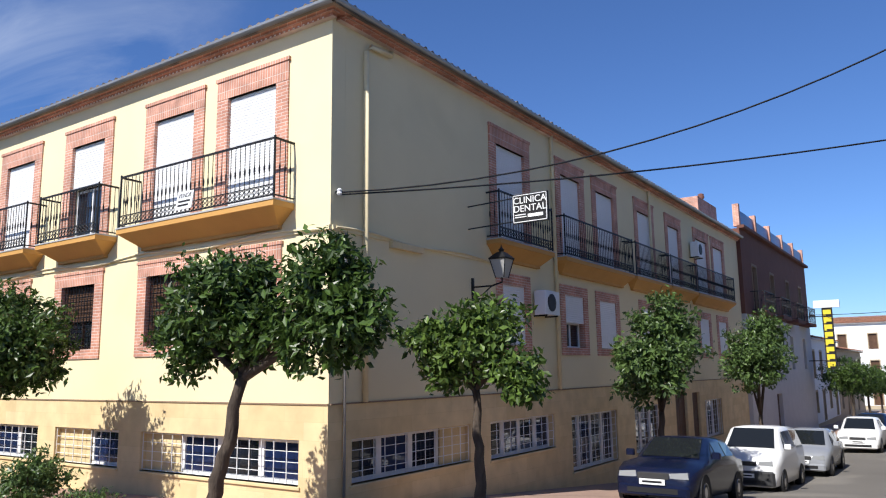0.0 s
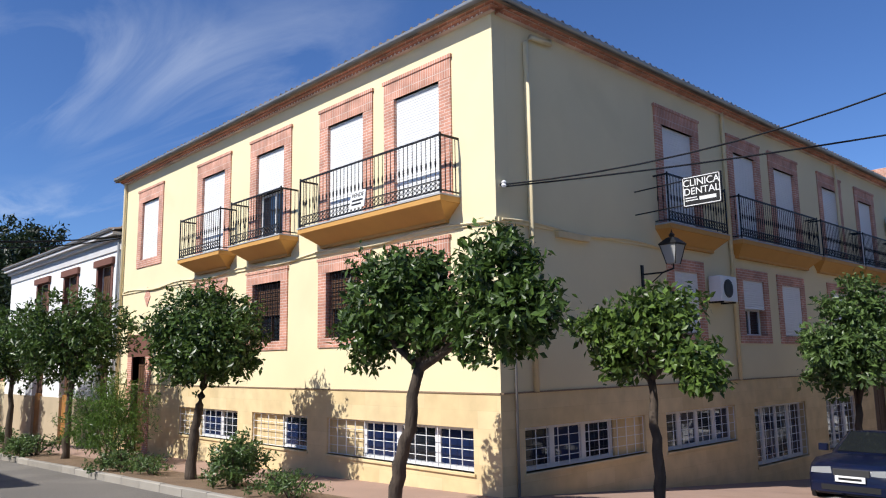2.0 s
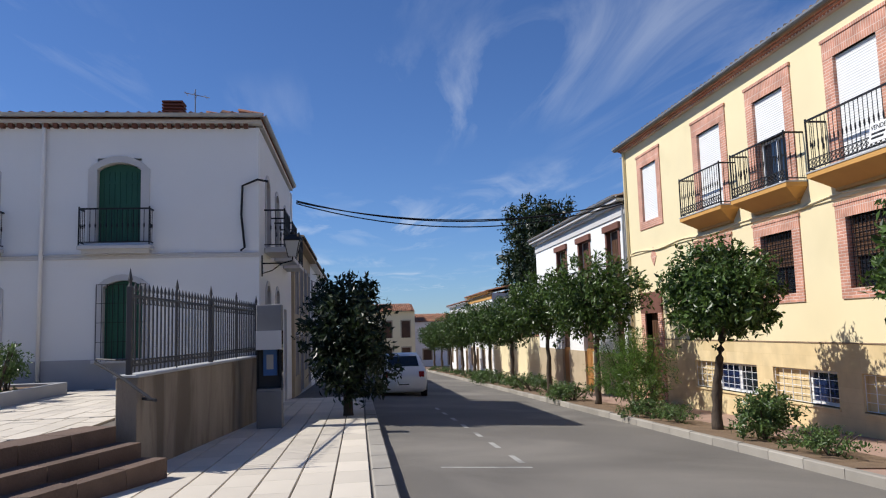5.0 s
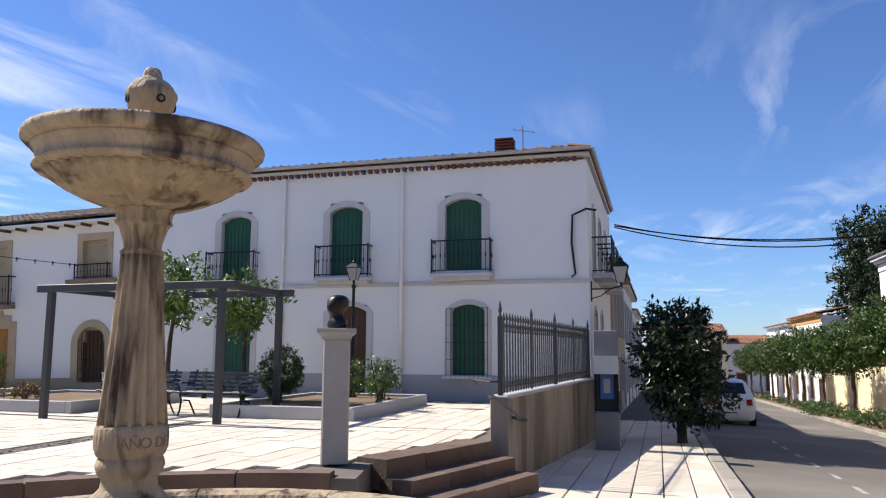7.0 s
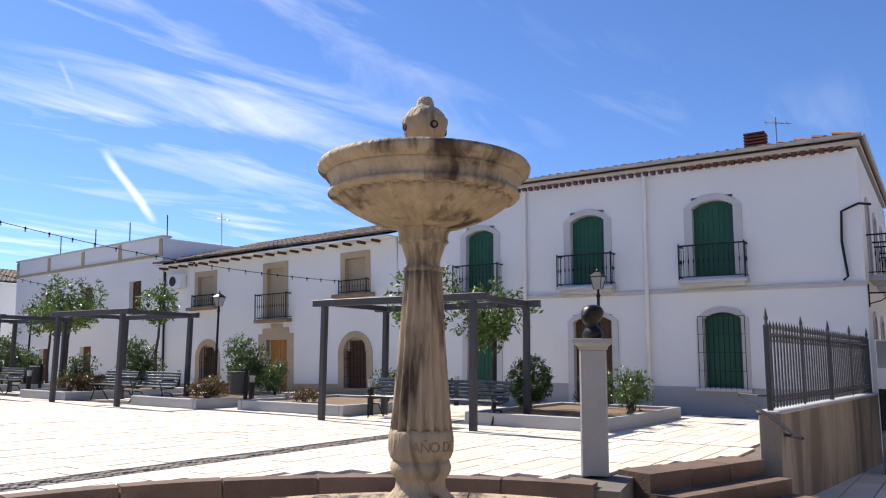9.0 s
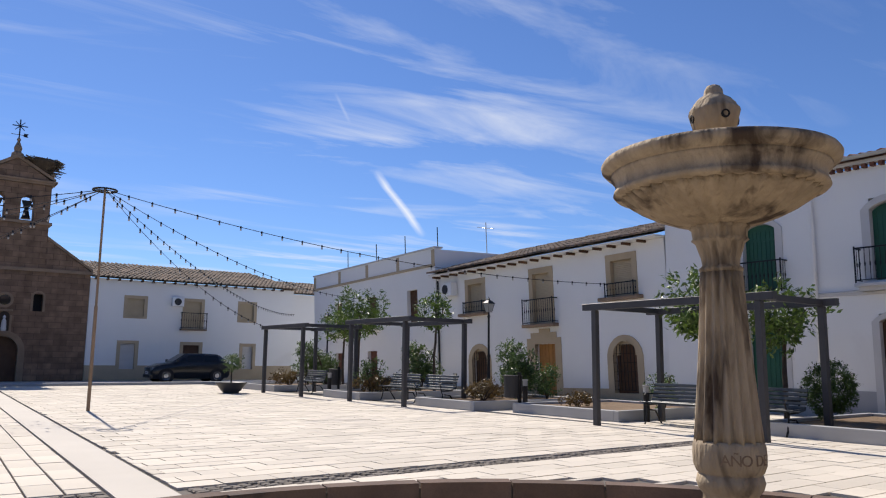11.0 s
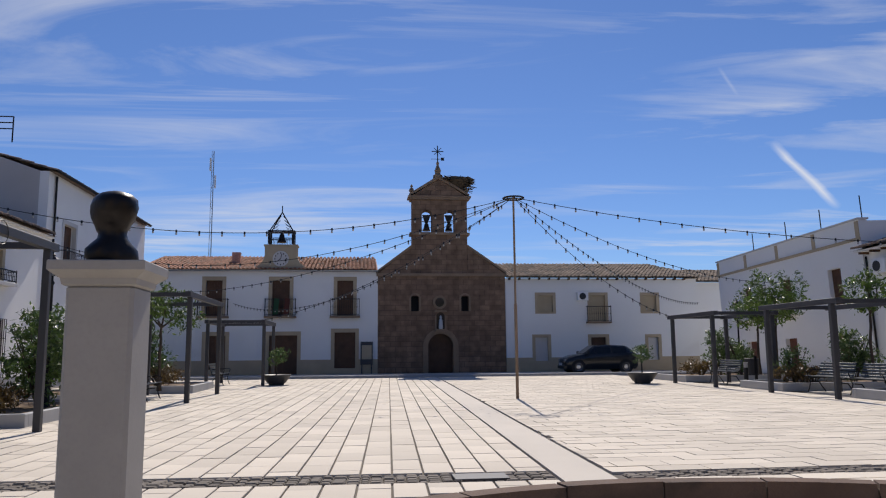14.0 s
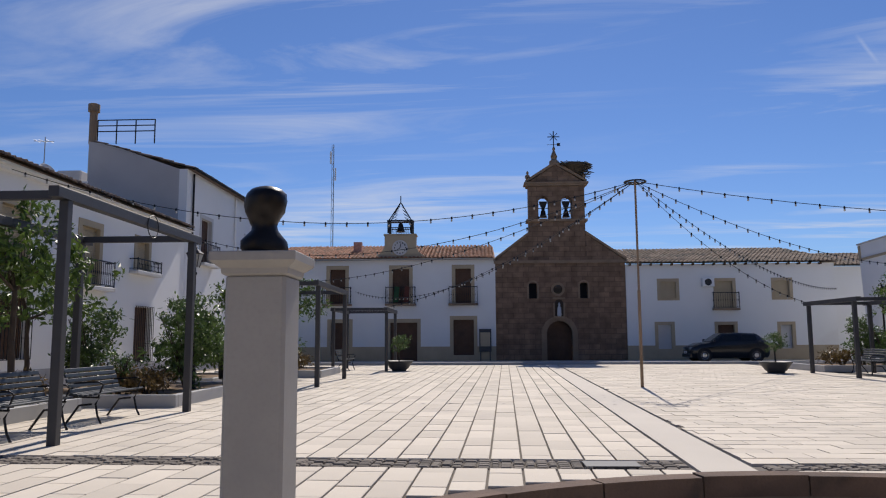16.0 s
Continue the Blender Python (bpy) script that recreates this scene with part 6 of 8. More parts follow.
# ---- busts on pillars ----
def bust(x, y, top, yaw, w):
    pi = thing("pillar", pose(x, y, PZ, 0, 0, yaw), "smooth pale marble pillar with a moulded cap", "pillar", "bust pillars")
    h = top - PZ
    part("shaft", MB().cham(-w / 2, -w / 2, 0, w / 2, w / 2, h - 0.12, 0.02), MARBLE, pi)
    part("cap", MB().add(*_cap(w, h)), MARBLE, pi)
    me = MB()
    # from the chest up over neck and jaw to the crown: height, half width, half depth, set forward
    prof = [(0.0, 0.105, 0.085, 0.0), (0.03, 0.125, 0.092, 0.0), (0.07, 0.122, 0.088, 0.0), (0.10, 0.095, 0.075, 0.0), (0.125, 0.07, 0.066, 0.0), (0.15, 0.064, 0.066, 0.008), (0.165, 0.068, 0.082, 0.018), (0.19, 0.078, 0.098, 0.014),
            (0.22, 0.089, 0.107, 0.006), (0.25, 0.096, 0.112, 0.0), (0.285, 0.098, 0.113, -0.006), (0.315, 0.090, 0.104, -0.008), (0.338, 0.070, 0.08, -0.008), (0.352, 0.036, 0.042, -0.008), (0.355, 0.008, 0.01, -0.008)]
    m_ = 24
    for z, rx, ry, fw in prof:
        for i in range(m_):
            a = 2 * math.pi * i / m_
            front = max(-math.sin(a), 0) ** 10
            nose = front * (0.022 if 0.21 < z < 0.24 else 0.012 if 0.18 < z < 0.26 else 0.0)
            hair = (0.07 + 0.025 * math.sin(9 * a + 70 * z)) * (1 - front) if z > 0.19 else 0.0
            lump = 1 + 0.02 * math.sin(5 * a + 40 * z) + hair
            me.v.append((rx * lump * math.cos(a), ry * lump * math.sin(a) - nose - fw, z))
    me.f += [(j * m_ + i, j * m_ + (i + 1) % m_, (j + 1) * m_ + (i + 1) % m_, (j + 1) * m_ + i) for j in range(len(prof) - 1) for i in range(m_)]
    me.f += [tuple(range(m_))[::-1], tuple(range((len(prof) - 1) * m_, len(prof) * m_))]
    st_ = part("bronze_bust", me, BRONZE, smooth=True, at=pose(x, y, top, 0, 0, yaw + 40) @ Matrix.Scale(1.13, 4))
    tagged(st_, "dark bronze bust standing on the marble pillar", "statue", "busts")


def _cap(w, h):
    prof = [(w / 2, h - 0.13), (w / 2 + 0.015, h - 0.12), (w / 2 + 0.02, h - 0.09), (w / 2 + 0.06, h - 0.06), (w / 2 + 0.07, h - 0.05), (w / 2 + 0.07, h - 0.005), (w / 2 + 0.065, h)]
    vs = [(sx * r, sy * r, z) for r, z in prof for sx, sy in ((-1, -1), (1, -1), (1, 1), (-1, 1))]
    fs = [(j * 4 + i, j * 4 + (i + 1) % 4, j * 4 + 4 + (i + 1) % 4, j * 4 + 4 + i) for j in range(len(prof) - 1) for i in range(4)]
    return vs, fs + [(3, 2, 1, 0), tuple(range(len(prof) * 4 - 4, len(prof) * 4))]


bust(-7.45, -5.2, 2.14, 22, 0.31)
bust(2.50, -6.05, 2.37, 0, 0.34)


# ---- pergolas, benches, planters ----
def pergola(x, y, dx, dy, h=2.5, label="dark grey steel pergola frame over a bench"):
    """dx: from the square-side posts to the rear posts; dy: along the square."""
    pe = thing("pergola", pose(x, y, PZ), label, "pergola", "pergolas")
    for px in (0, dx):
        for py in (0, dy):
            part("post", MB().cham(px - 0.06, py - 0.06, 0, px + 0.06, py + 0.06, h - 0.14, 0.008), STEEL, pe)
    s = 1 if dx > 0 else -1
    lo, hi = min(0, dx), max(0, dx)
    ylo, yhi = min(0, dy), max(0, dy)
    for px in (0, dx):
        part("beam", MB().cham(px - 0.07, ylo - 0.3, h - 0.136, px + 0.07, yhi + 0.3, h, 0.006), STEEL, pe)
    for py in (0, dy):
        part("cross_beam", MB().cham(lo + 0.075, py - 0.055, h - 0.12, hi - 0.075, py + 0.055, h - 0.01, 0.006), STEEL, pe)
    return pe


for x, y, dx, dy, h in ((-10.9, -12.66, -2.1, 3.7, 2.5), (-10.62, -22.5, -2.1, 3.05, 2.5), (-10.5, -28.85, -2.1, 3.2, 2.5), (6.5, -11.0, 2.1, -4.27, 3.2), (5.55, -21.9, 2.1, -4.15, 2.85), (4.8, -31.2, 2.1, -3.2, 2.5)):
    pergola(x, y, dx, dy, h)


bench0 = thing("bench", pose(0, 0, 0), "dark slatted park bench with iron scroll legs", "bench", "park benches")
SLAT = mat("dark_bench_slat", (0.035, 0.045, 0.055), 0.4, 0.15, 4, 60, 0.1)
slat = MB().cham(-0.8, -0.03, 0, 0.8, 0.03, 0.025, 0.006).mesh("slat", SLAT)
for k in range(6):
    part("slat", slat, SLAT, bench0, at=pose(0, -0.22 + k * 0.075, 0.42 + 0.012 * abs(k - 2.5), 0))
for k in range(5):
    part("slat", slat, SLAT, bench0, at=pose(0, 0.2 + k * 0.028, 0.50 + k * 0.078, 72))
for sx in (-0.66, 0.66):
    part("leg", MB().tube([(sx, -0.26, 0), (sx, -0.2, 0.12), (sx, -0.16, 0.3), (sx, -0.22, 0.40), (sx, 0.18, 0.41), (sx, 0.34, 0.88)], 0.018, 6).tube([(sx, 0.3, 0), (sx, 0.2, 0.14), (sx, 0.1, 0.28), (sx, -0.1, 0.3)], 0.018, 6).tube([(sx, -0.2, 0.41), (sx, -0.27, 0.6), (sx, -0.2, 0.64), (sx, 0.2, 0.62)], 0.015, 6), IRON, bench0)
first = True
for x, y, yaw in ((-12.3, -11.7, 90), (-12.3, -9.9, 90), (-12.1, -22.0, 90), (-12.1, -20.1, 90), (-12.0, -28.0, 90), (7.45, -11.9, -90), (7.35, -14.0, -90), (7.0, -23.4, -90), (6.6, -32.4, -90)):
    m = pose(x, y, PZ, 0, 0, yaw)
    if first:
        bench0.matrix_basis, first = m, False
    else:
        copy_thing(bench0, m)


def planter(x0, y0, x1, y1, h=0.24):
    pt = thing("planter", pose(0, 0, PZ), "low grey granite planter filled with earth", "planter", "planters")
    x0, x1, y0, y1 = min(x0, x1), max(x0, x1), min(y0, y1), max(y0, y1)
    t = 0.14
    for a, b, c, d in ((x0, y0, x1, y0 + t), (x0, y1 - t, x1, y1), (x0, y0 + t + 0.004, x0 + t, y1 - t - 0.004), (x1 - t, y0 + t + 0.004, x1, y1 - t - 0.004)):
        part("edging", MB().cham(a, b, 0, c, d, h, 0.01), GRANITE, pt)
    part("earth", MB().box(x0 + t, y0 + t, 0, x1 - t, y1 - t, h - 0.06), SOIL, pt)
    return pt


PLANTERS = [(-16.6, -9.9, -12.1, -6.9), (-15.6, -16.4, -11.9, -12.95), (-15.6, -19.9, -11.3, -17.2), (-15.6, -25.4, -11.2, -22.9), (-15.6, -33, -11.2, -29.5), (7.4, -9.2, 11.6, -5.5), (8.5, -15.4, 12, -9.5), (7.0, -20.5, 11.0, -16.0), (6.4, -30.0, 10, -26.6), (8.4, -25.5, 11, -22)]
for p in PLANTERS:
    planter(*p)


# ---- plants ----
def leaf_cloud(rng, blobs, size, count, droop=0.35, shell=0.55, aspect=0.42):
    """Small folded leaves scattered through lumpy blobs (x, y, z, rx, ry, rz)."""
    vol = np.array([b[3] * b[4] * b[5] for b in blobs]) ** (2 / 3)
    tufts = max(count // 16, 8)
    which = rng.choice(len(blobs), tufts, p=vol / vol.sum())
    bl = np.array(blobs)[which]
    d = rng.normal(size=(tufts, 3))
    d /= np.linalg.norm(d, axis=1)[:, None]
    lump = 1 + 0.14 * np.sin(d[:, 0] * 5 + bl[:, 0] * 3) * np.cos(d[:, 1] * 6 + bl[:, 1]) + 0.10 * np.sin(d[:, 2] * 8 + d[:, 0] * 4 + bl[:, 2])
    r = (shell + (1 - shell) * rng.random(tufts) ** 0.5) * lump + rng.normal(0, 0.05, tufts)
    r[rng.random(tufts) < 0.16] *= 0.55
    tc = bl[:, :3] + d * bl[:, 3:] * r[:, None]
    pick = rng.integers(0, tufts, count)
    out = d[pick] * 0.30 + rng.normal(0, 0.60, (count, 3))
    out[:, 2] -= droop * rng.random(count)
    out /= np.linalg.norm(out, axis=1)[:, None]
    c = tc[pick] - out * size * 0.25 + rng.normal(0, size * 0.55, (count, 3))
    side = np.cross(out, d[pick] + np.array([0, 0, 0.5]) + rng.normal(0, 0.45, (count, 3)))
    side /= np.linalg.norm(side, axis=1)[:, None]
    nor = np.cross(side, out)
    s = size * (0.65 + 0.7 * rng.random(count))[:, None]
    a, b = c, c + out * s
    m1 = c + out * s * 0.45 + side * s * aspect * 0.5 + nor * s * 0.07
    m2 = c + out * s * 0.45 - side * s * aspect * 0.5 + nor * s * 0.07
    v = np.stack([a, m1, b, m2], 1).reshape(-1, 3)
    i = np.arange(count) * 4
    return v, np.stack([i, i + 1, i + 2, i + 3], 1)


def cloud_mesh(name, seed, blobs, size, count, material, **kw):
    v, f = leaf_cloud(np.random.default_rng(seed), blobs, size, count, **kw)
    me = bpy.data.meshes.new(name)
    me.from_pydata(v.tolist(), [], f.tolist())
    me.materials.append(material)
    return me


def tree(name, x, y, z, trunk, blobs, label, seed, count=5500, size=0.10, material=None, radius=0.085, group="street trees", limbs=5, **kw):
    """A tapered, slightly crooked trunk, limbs into the crown, and a crown of leaves; shapes relative to the foot."""
    rnd = random.Random(seed)
    t = thing(name, pose(x, y, z), label, "tree", group)
    pts, n = [], len(trunk)
    for k in range(n - 1):
        for q in range(4):
            p = Vector(trunk[k]).lerp(Vector(trunk[k + 1]), q / 4)
            pts.append(p + Vector((rnd.uniform(-1, 1), rnd.uniform(-1, 1), 0)) * radius * 0.26)
    pts.append(Vector(trunk[-1]))
    rad = [radius * (1.45 if k == 0 else 1.12 - 0.42 * k / len(pts)) * rnd.uniform(0.9, 1.1) for k in range(len(pts))]
    mb = MB().tube(pts, rad, 10)
    part("trunk", mb, BARK, t, smooth=True)
    lm = MB()
    top = Vector(trunk[-1])
    for k in range(limbs):
        b = blobs[k % len(blobs)]
        e = Vector(b[:3]) + Vector((rnd.uniform(-0.6, 0.6) * b[3], rnd.uniform(-0.6, 0.6) * b[4], rnd.uniform(-0.1, 0.6) * b[5]))
        mid = top.lerp(e, 0.5) + Vector((rnd.uniform(-0.1, 0.1), rnd.uniform(-0.1, 0.1), 0.08))
        lm.tube([top - Vector((0, 0, 0.06)), mid, e], [radius * 0.62, radius * 0.4, radius * 0.15], 6)
    part("branchwork", lm, BARK, t, smooth=True)
    part("crown", cloud_mesh("crown", seed, blobs, size, count, material or LEAF, **kw), material or LEAF, t)
    return t


def gn(x, y):
    return g(x, y) + 0.13


def rel(x, y, blobs):
    z = gn(x, y)
    return z, [(bx - x, by - y, bz - z, rx, ry, rz) for bx, by, bz, rx, ry, rz in blobs]


# two-headed orange tree at the corner, and the round one beside it
z, b = rel(-8.6, 6.5, [(-8.4, 6.5, 2.65, 0.74, 0.74, 0.66), (-8.85, 6.4, 2.1, 0.52, 0.55, 0.42), (-7.8, 6.6, 2.4, 0.48, 0.62, 0.58), (-8.1, 6.5, 3.05, 0.48, 0.5, 0.32), (-6.4, 6.5, 2.75, 0.55, 0.6, 0.46), (-5.85, 6.4, 2.35, 0.44, 0.5, 0.38), (-6.45, 6.6, 3.12, 0.42, 0.42, 0.28), (-6.4, 6.4, 2.1, 0.5, 0.55, 0.36), (-7.15, 6.5, 2.25, 0.36, 0.46, 0.36)])
tree("orange_tree", -8.6, 6.5, z, [(0.05, 0, -0.1), (0.2, 0, 0.5), (0.42, 0, 1.15), (0.7, 0, 2.05)], b, "leaning orange tree with a two-lobed dense green crown", 11, 13000, 0.125, limbs=9, radius=0.10, aspect=0.46)
z, b = rel(-14.85, 6.5, [(-14.35, 6.5, 2.55, 1.05, 1.05, 0.8), (-13.75, 6.55, 2.2, 0.8, 0.85, 0.68), (-14.95, 6.45, 2.15, 0.8, 0.85, 0.68), (-14.3, 6.5, 1.8, 0.8, 0.8, 0.42)])
tree("orange_tree", -14.85, 6.5, z, [(0, 0, -0.1), (0.02, 0, 0.7), (0.2, 0, 1.3), (0.5, 0, 2.0)], b, "orange tree with a round dense dark green crown", 12, 13000, 0.125, radius=0.10, limbs=7, aspect=0.46)
z, b = rel(-6.0, 9.29, [(-6.1, 9.29, 2.1, 0.62, 0.6, 0.55), (-6.75, 9.2, 2.2, 0.45, 0.45, 0.28), (-5.4, 9.3, 1.75, 0.42, 0.42, 0.32), (-5.75, 9.4, 2.45, 0.45, 0.45, 0.4), (-6.5, 9.2, 1.75, 0.4, 0.4, 0.3), (-5.2, 9.2, 1.45, 0.25, 0.3, 0.2)])
tree("orange_tree", -6.0, 9.29, z, [(0, 0, -0.1), (0.02, 0, 0.5), (-0.02, 0, 1.2), (-0.05, 0, 1.9)], b, "young orange tree with a thin bright green crown", 13, 5200, 0.135, LEAF_LIGHT, 0.08, shell=0.35, aspect=0.5)
z, b = rel(-6.2, 17.0, [(-6.2, 17.3, 2.1, 1.1, 1.1, 1.0), (-6.3, 16.7, 1.7, 0.9, 0.9, 0.8), (-6.1, 17.6, 2.9, 0.7, 0.7, 0.7)])
tree("orange_tree", -6.2, 18.0, z, [(0, 0, -0.1), (0, 0, 0.8), (0, 0.1, 1.8)], b, "orange tree with a loose green crown above a parked car", 14, 8500, 0.15, LEAF_DULL, 0.09, shell=0.4, aspect=0.46)
z, b = rel(-6.2, 26.5, [(-6.2, 26.7, 2.1, 1.2, 1.2, 1.2), (-6.0, 27.1, 3.0, 0.8, 0.8, 0.7), (-6.3, 25.9, 1.7, 0.9, 0.9, 0.9)])
tree("orange_tree", -6.2, 29.0, z, [(0, 0, -0.1), (0, 0, 0.8), (0, 0.1, 1.8)], b, "orange tree with a loose green crown on the footway", 15, 8000, 0.16, LEAF_DULL, 0.09, shell=0.4, aspect=0.46)

# rows down the west street and beyond: three shapes, repeated
def row_tree(x, y, s, k, dark=False):
    z = gn(x, y)
    b = [(0.0, 0, 2.75 * s, 1.25 * s, 1.2 * s, 0.95 * s), (0.5 * s, 0.2, 2.5 * s, 0.9 * s, 0.9 * s, 0.8 * s), (-0.6 * s, -0.1, 2.45 * s, 0.8 * s, 0.85 * s, 0.75 * s)]
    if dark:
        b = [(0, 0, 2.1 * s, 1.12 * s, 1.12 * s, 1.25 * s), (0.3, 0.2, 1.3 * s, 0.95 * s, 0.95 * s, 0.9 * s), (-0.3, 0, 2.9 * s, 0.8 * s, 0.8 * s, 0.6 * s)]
    return tree("orange_tree", x, y, z, [(0, 0, -0.1), (0.05, 0, 0.8 * s), (0, 0.03, 1.9 * s)], b, "dense low-branching orange tree in the shade" if dark else "orange tree with a full dark green crown", 30 + k, 8000, 0.16, LEAF_SHADED if dark else LEAF, 0.1)


r1, r2_, r3 = row_tree(-22.6, 6.5, 1.26, 1), row_tree(-28.6, 6.5, 1.3, 2), row_tree(-35.6, 6.5, 1.18, 3)
for k, (x, s) in enumerate(((-41.8, 0.95), (-47.5, 1.0), (-53, 1.05), (-59.5, 0.9), (-66, 1.0), (-73, 1.0))):
    copy_thing((r1, r2_, r3)[k % 3], pose(x, 6.5, gn(x, 6.5), 0, 0, 70 * k) @ Matrix.Scale(s, 4))
# tree by the white house; its shade is in the leaf colour
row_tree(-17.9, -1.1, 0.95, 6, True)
for k, (x, y) in enumerate(((-6.2, 57), (-6.2, 68), (-6.2, 80), (1.6, 33), (1.6, 46))):
    copy_thing((r2_, r3, r1)[k % 3], pose(x, y, gn(x, y), 0, 0, 50 * k))
z = gn(-49.5, 11.6)
tree("tall_tree", -49.5, 11.6, z, [(0, 0, -0.2), (0.2, 0, 3), (0.1, 0, 6)], [(-2.0, 0, 10.6, 2.2, 2.0, 2.0), (-4.5, 0, 8.6, 2.4, 2.0, 2.2), (1.6, 0, 9.6, 2.0, 2, 1.8), (4.6, 0, 10.4, 1.8, 1.4, 0.9), (-5.5, 0, 6.2, 2.0, 2, 2.0), (-0.5, 0, 7.6, 2.6, 2.3, 2.2), (3.6, 0, 8.4, 2.2, 1.8, 1.3)], "tall spreading tree rising behind the white house", 51, 15000, 0.32, LEAF_SHADED, 0.3)


def shrub(name, x, y, z, rx, ry, rz, label, seed, count, size, material, kind="shrub", group="", lift=0.9, **kw):
    s = thing(name, pose(x, y, z), label, kind, group)
    rnd = random.Random(seed)
    mb = MB()
    for k in range(6):
        a = rnd.uniform(0, 6.28)
        mb.tube([(rnd.uniform(-0.05, 0.05), rnd.uniform(-0.05, 0.05), -0.05), (rx * 0.3 * math.cos(a), ry * 0.3 * math.sin(a), rz * 0.8), (rx * 0.6 * math.cos(a), ry * 0.6 * math.sin(a), rz * 1.5)], [0.02, 0.014, 0.006], 5)
    part("stemwork", mb, BARK, s)
    bl = [(0, 0, rz * lift, rx * 0.8, ry * 0.8, rz * 0.9)] + [(rnd.uniform(-0.5, 0.5) * rx, rnd.uniform(-0.5, 0.5) * ry, rz * lift + rnd.uniform(-0.3, 0.5) * rz, rx * 0.5, ry * 0.5, rz * 0.5) for _ in range(4)]
    part("foliage", cloud_mesh("foliage", seed, bl, size, count, material, **kw), material, s)
    return s


shrub("shrub", -12.95, 6.45, gn(-13, 6.5), 0.8, 0.75, 0.5, "rounded green shrub in the planting strip", 61, 3200, 0.09, LEAF_DULL)
shrub("feathery_shrub", -20.2, 6.7, gn(-20, 6.7), 1.7, 1.4, 1.35, "tall feathery light green shrub by the entrance", 62, 7500, 0.13, LEAF_FEATHER, aspect=0.16, droop=0.6, shell=0.2)
shrub("flowering_shrub", -18.4, 6.4, gn(-18, 6.5), 0.5, 0.5, 0.6, "small pale green bush in the planting strip", 63, 1400, 0.07, LEAF_LIGHT)
low0 = shrub("low_shrub", -16.3, 6.3, gn(-16, 6.5), 0.9, 0.45, 0.22, "low sprawling rose bush in the planting strip", 64, 1500, 0.06, LEAF_DULL, group="rose bushes")
for k, x in enumerate((-10.8, -17.6, -24.6, -26.4, -30.5, -32.4, -34, -37.5, -39.5, -43.5, -46, -50, -55, -61, -69)):
    sc = random.uniform(0.7, 1.3) * (1.0 if x > -20 else 1.5)
    copy_thing(low0, pose(x, 6.3, gn(x, 6.3), 0, 0, 57 * k) @ Matrix.Scale(sc, 4))

# planting in the square
pz = PZ + 0.18
pb0 = shrub("rose_bush", -13.5, -7.7, pz, 0.55, 0.5, 0.6, "thin green rose bush in a granite planter", 71, 900, 0.085, LEAF_DULL, group="planter shrubs", shell=0.3)
pr0 = shrub("red_shrub", -12.6, -18.4, pz, 0.7, 0.6, 0.25, "low reddish shrub in a granite planter", 72, 1100, 0.075, LEAF_RED, group="planter shrubs")
pg0 = shrub("laurel_bush", -14.2, -18.7, pz, 0.9, 0.8, 0.95, "tall loose green bush in a granite planter", 73, 2600, 0.11, LEAF_DULL, group="planter shrubs", shell=0.3)
for x, y, s, k in ((-14.6, -7.4, 1.0, 0), (-15.4, -7.6, 0.8, 1), (-12.4, -24.2, 1.2, 2), (-14, -30.5, 1.4, 3), (-14.3, -13.6, 0.9, 4), (8.6, -17.0, 0.9, 5), (9.6, -11.8, 1.2, 6), (9.6, -7.6, 1.3, 7)):
    copy_thing(pb0, pose(x, y, pz, 0, 0, 77 * k) @ Matrix.Scale(s, 4))
for x, y, s, k in ((-13.5, -19.2, 1.2, 0), (-12.3, -23.8, 1.3, 1), (-13.2, -24.6, 1.2, 2), (-12.5, -31, 1.4, 3), (-13, -15.2, 0.8, 4), (8.0, -16.9, 1.1, 5), (8.9, -17.1, 1.2, 6), (8.6, -18.3, 1.1, 7), (7.8, -28, 1.4, 8), (9.2, -14.3, 1.2, 9)):
    copy_thing(pr0, pose(x, y, pz, 0, 0, 40 * k) @ Matrix.Scale(s, 4))
for x, y, s, k in ((-14.5, -24.3, 1.0, 0), (-13.6, -31.5, 1.1, 1), (7.8, -18.6, 1.2, 2), (9.9, -18.4, 1.1, 3), (8.6, -28.5, 1.3, 4), (9.8, -24, 1.4, 5), (-14.3, -17.6, 0.6, 6)):
    copy_thing(pg0, pose(x, y, pz, 0, 0, 95 * k) @ Matrix.Scale(s, 4))
ball0 = thing("clipped_bush", pose(-14.1, -9.45, pz), "round clipped dark green bush in a planter", "bush", "clipped bushes")
part("stem", MB().tube([(0, 0, -0.05), (0, 0, 0.5)], 0.03, 6), BARK, ball0)
part("foliage", cloud_mesh("foliage", 81, [(0, 0, 0.62, 0.46, 0.46, 0.5)], 0.05, 9000, LEAF, shell=0.88, droop=0.0), LEAF, ball0)
copy_thing(ball0, pose(-15.0, -20.9 + 1.2, pz))
copy_thing(ball0, pose(-14.6, -31.6, pz))


def young_tree(x, y, h, seed, spread=1.0, n=1500):
    return tree("young_tree", x, y, PZ + 0.15, [(0, 0, -0.05), (0.03, 0, h * 0.35), (0, 0.05, h * 0.62)], [(0, 0, h * 0.85, 0.8 * spread, 0.8 * spread, 0.6 * spread), (0.5 * spread, 0.4, h * 0.68, 0.6 * spread, 0.6 * spread, 0.4 * spread), (-0.5 * spread, -0.5, h * 0.7, 0.65 * spread, 0.65 * spread, 0.4 * spread)], "slender young tree with an airy light green crown", seed, n, 0.14, LEAF_LIGHT, 0.05, "young trees", shell=0.2)


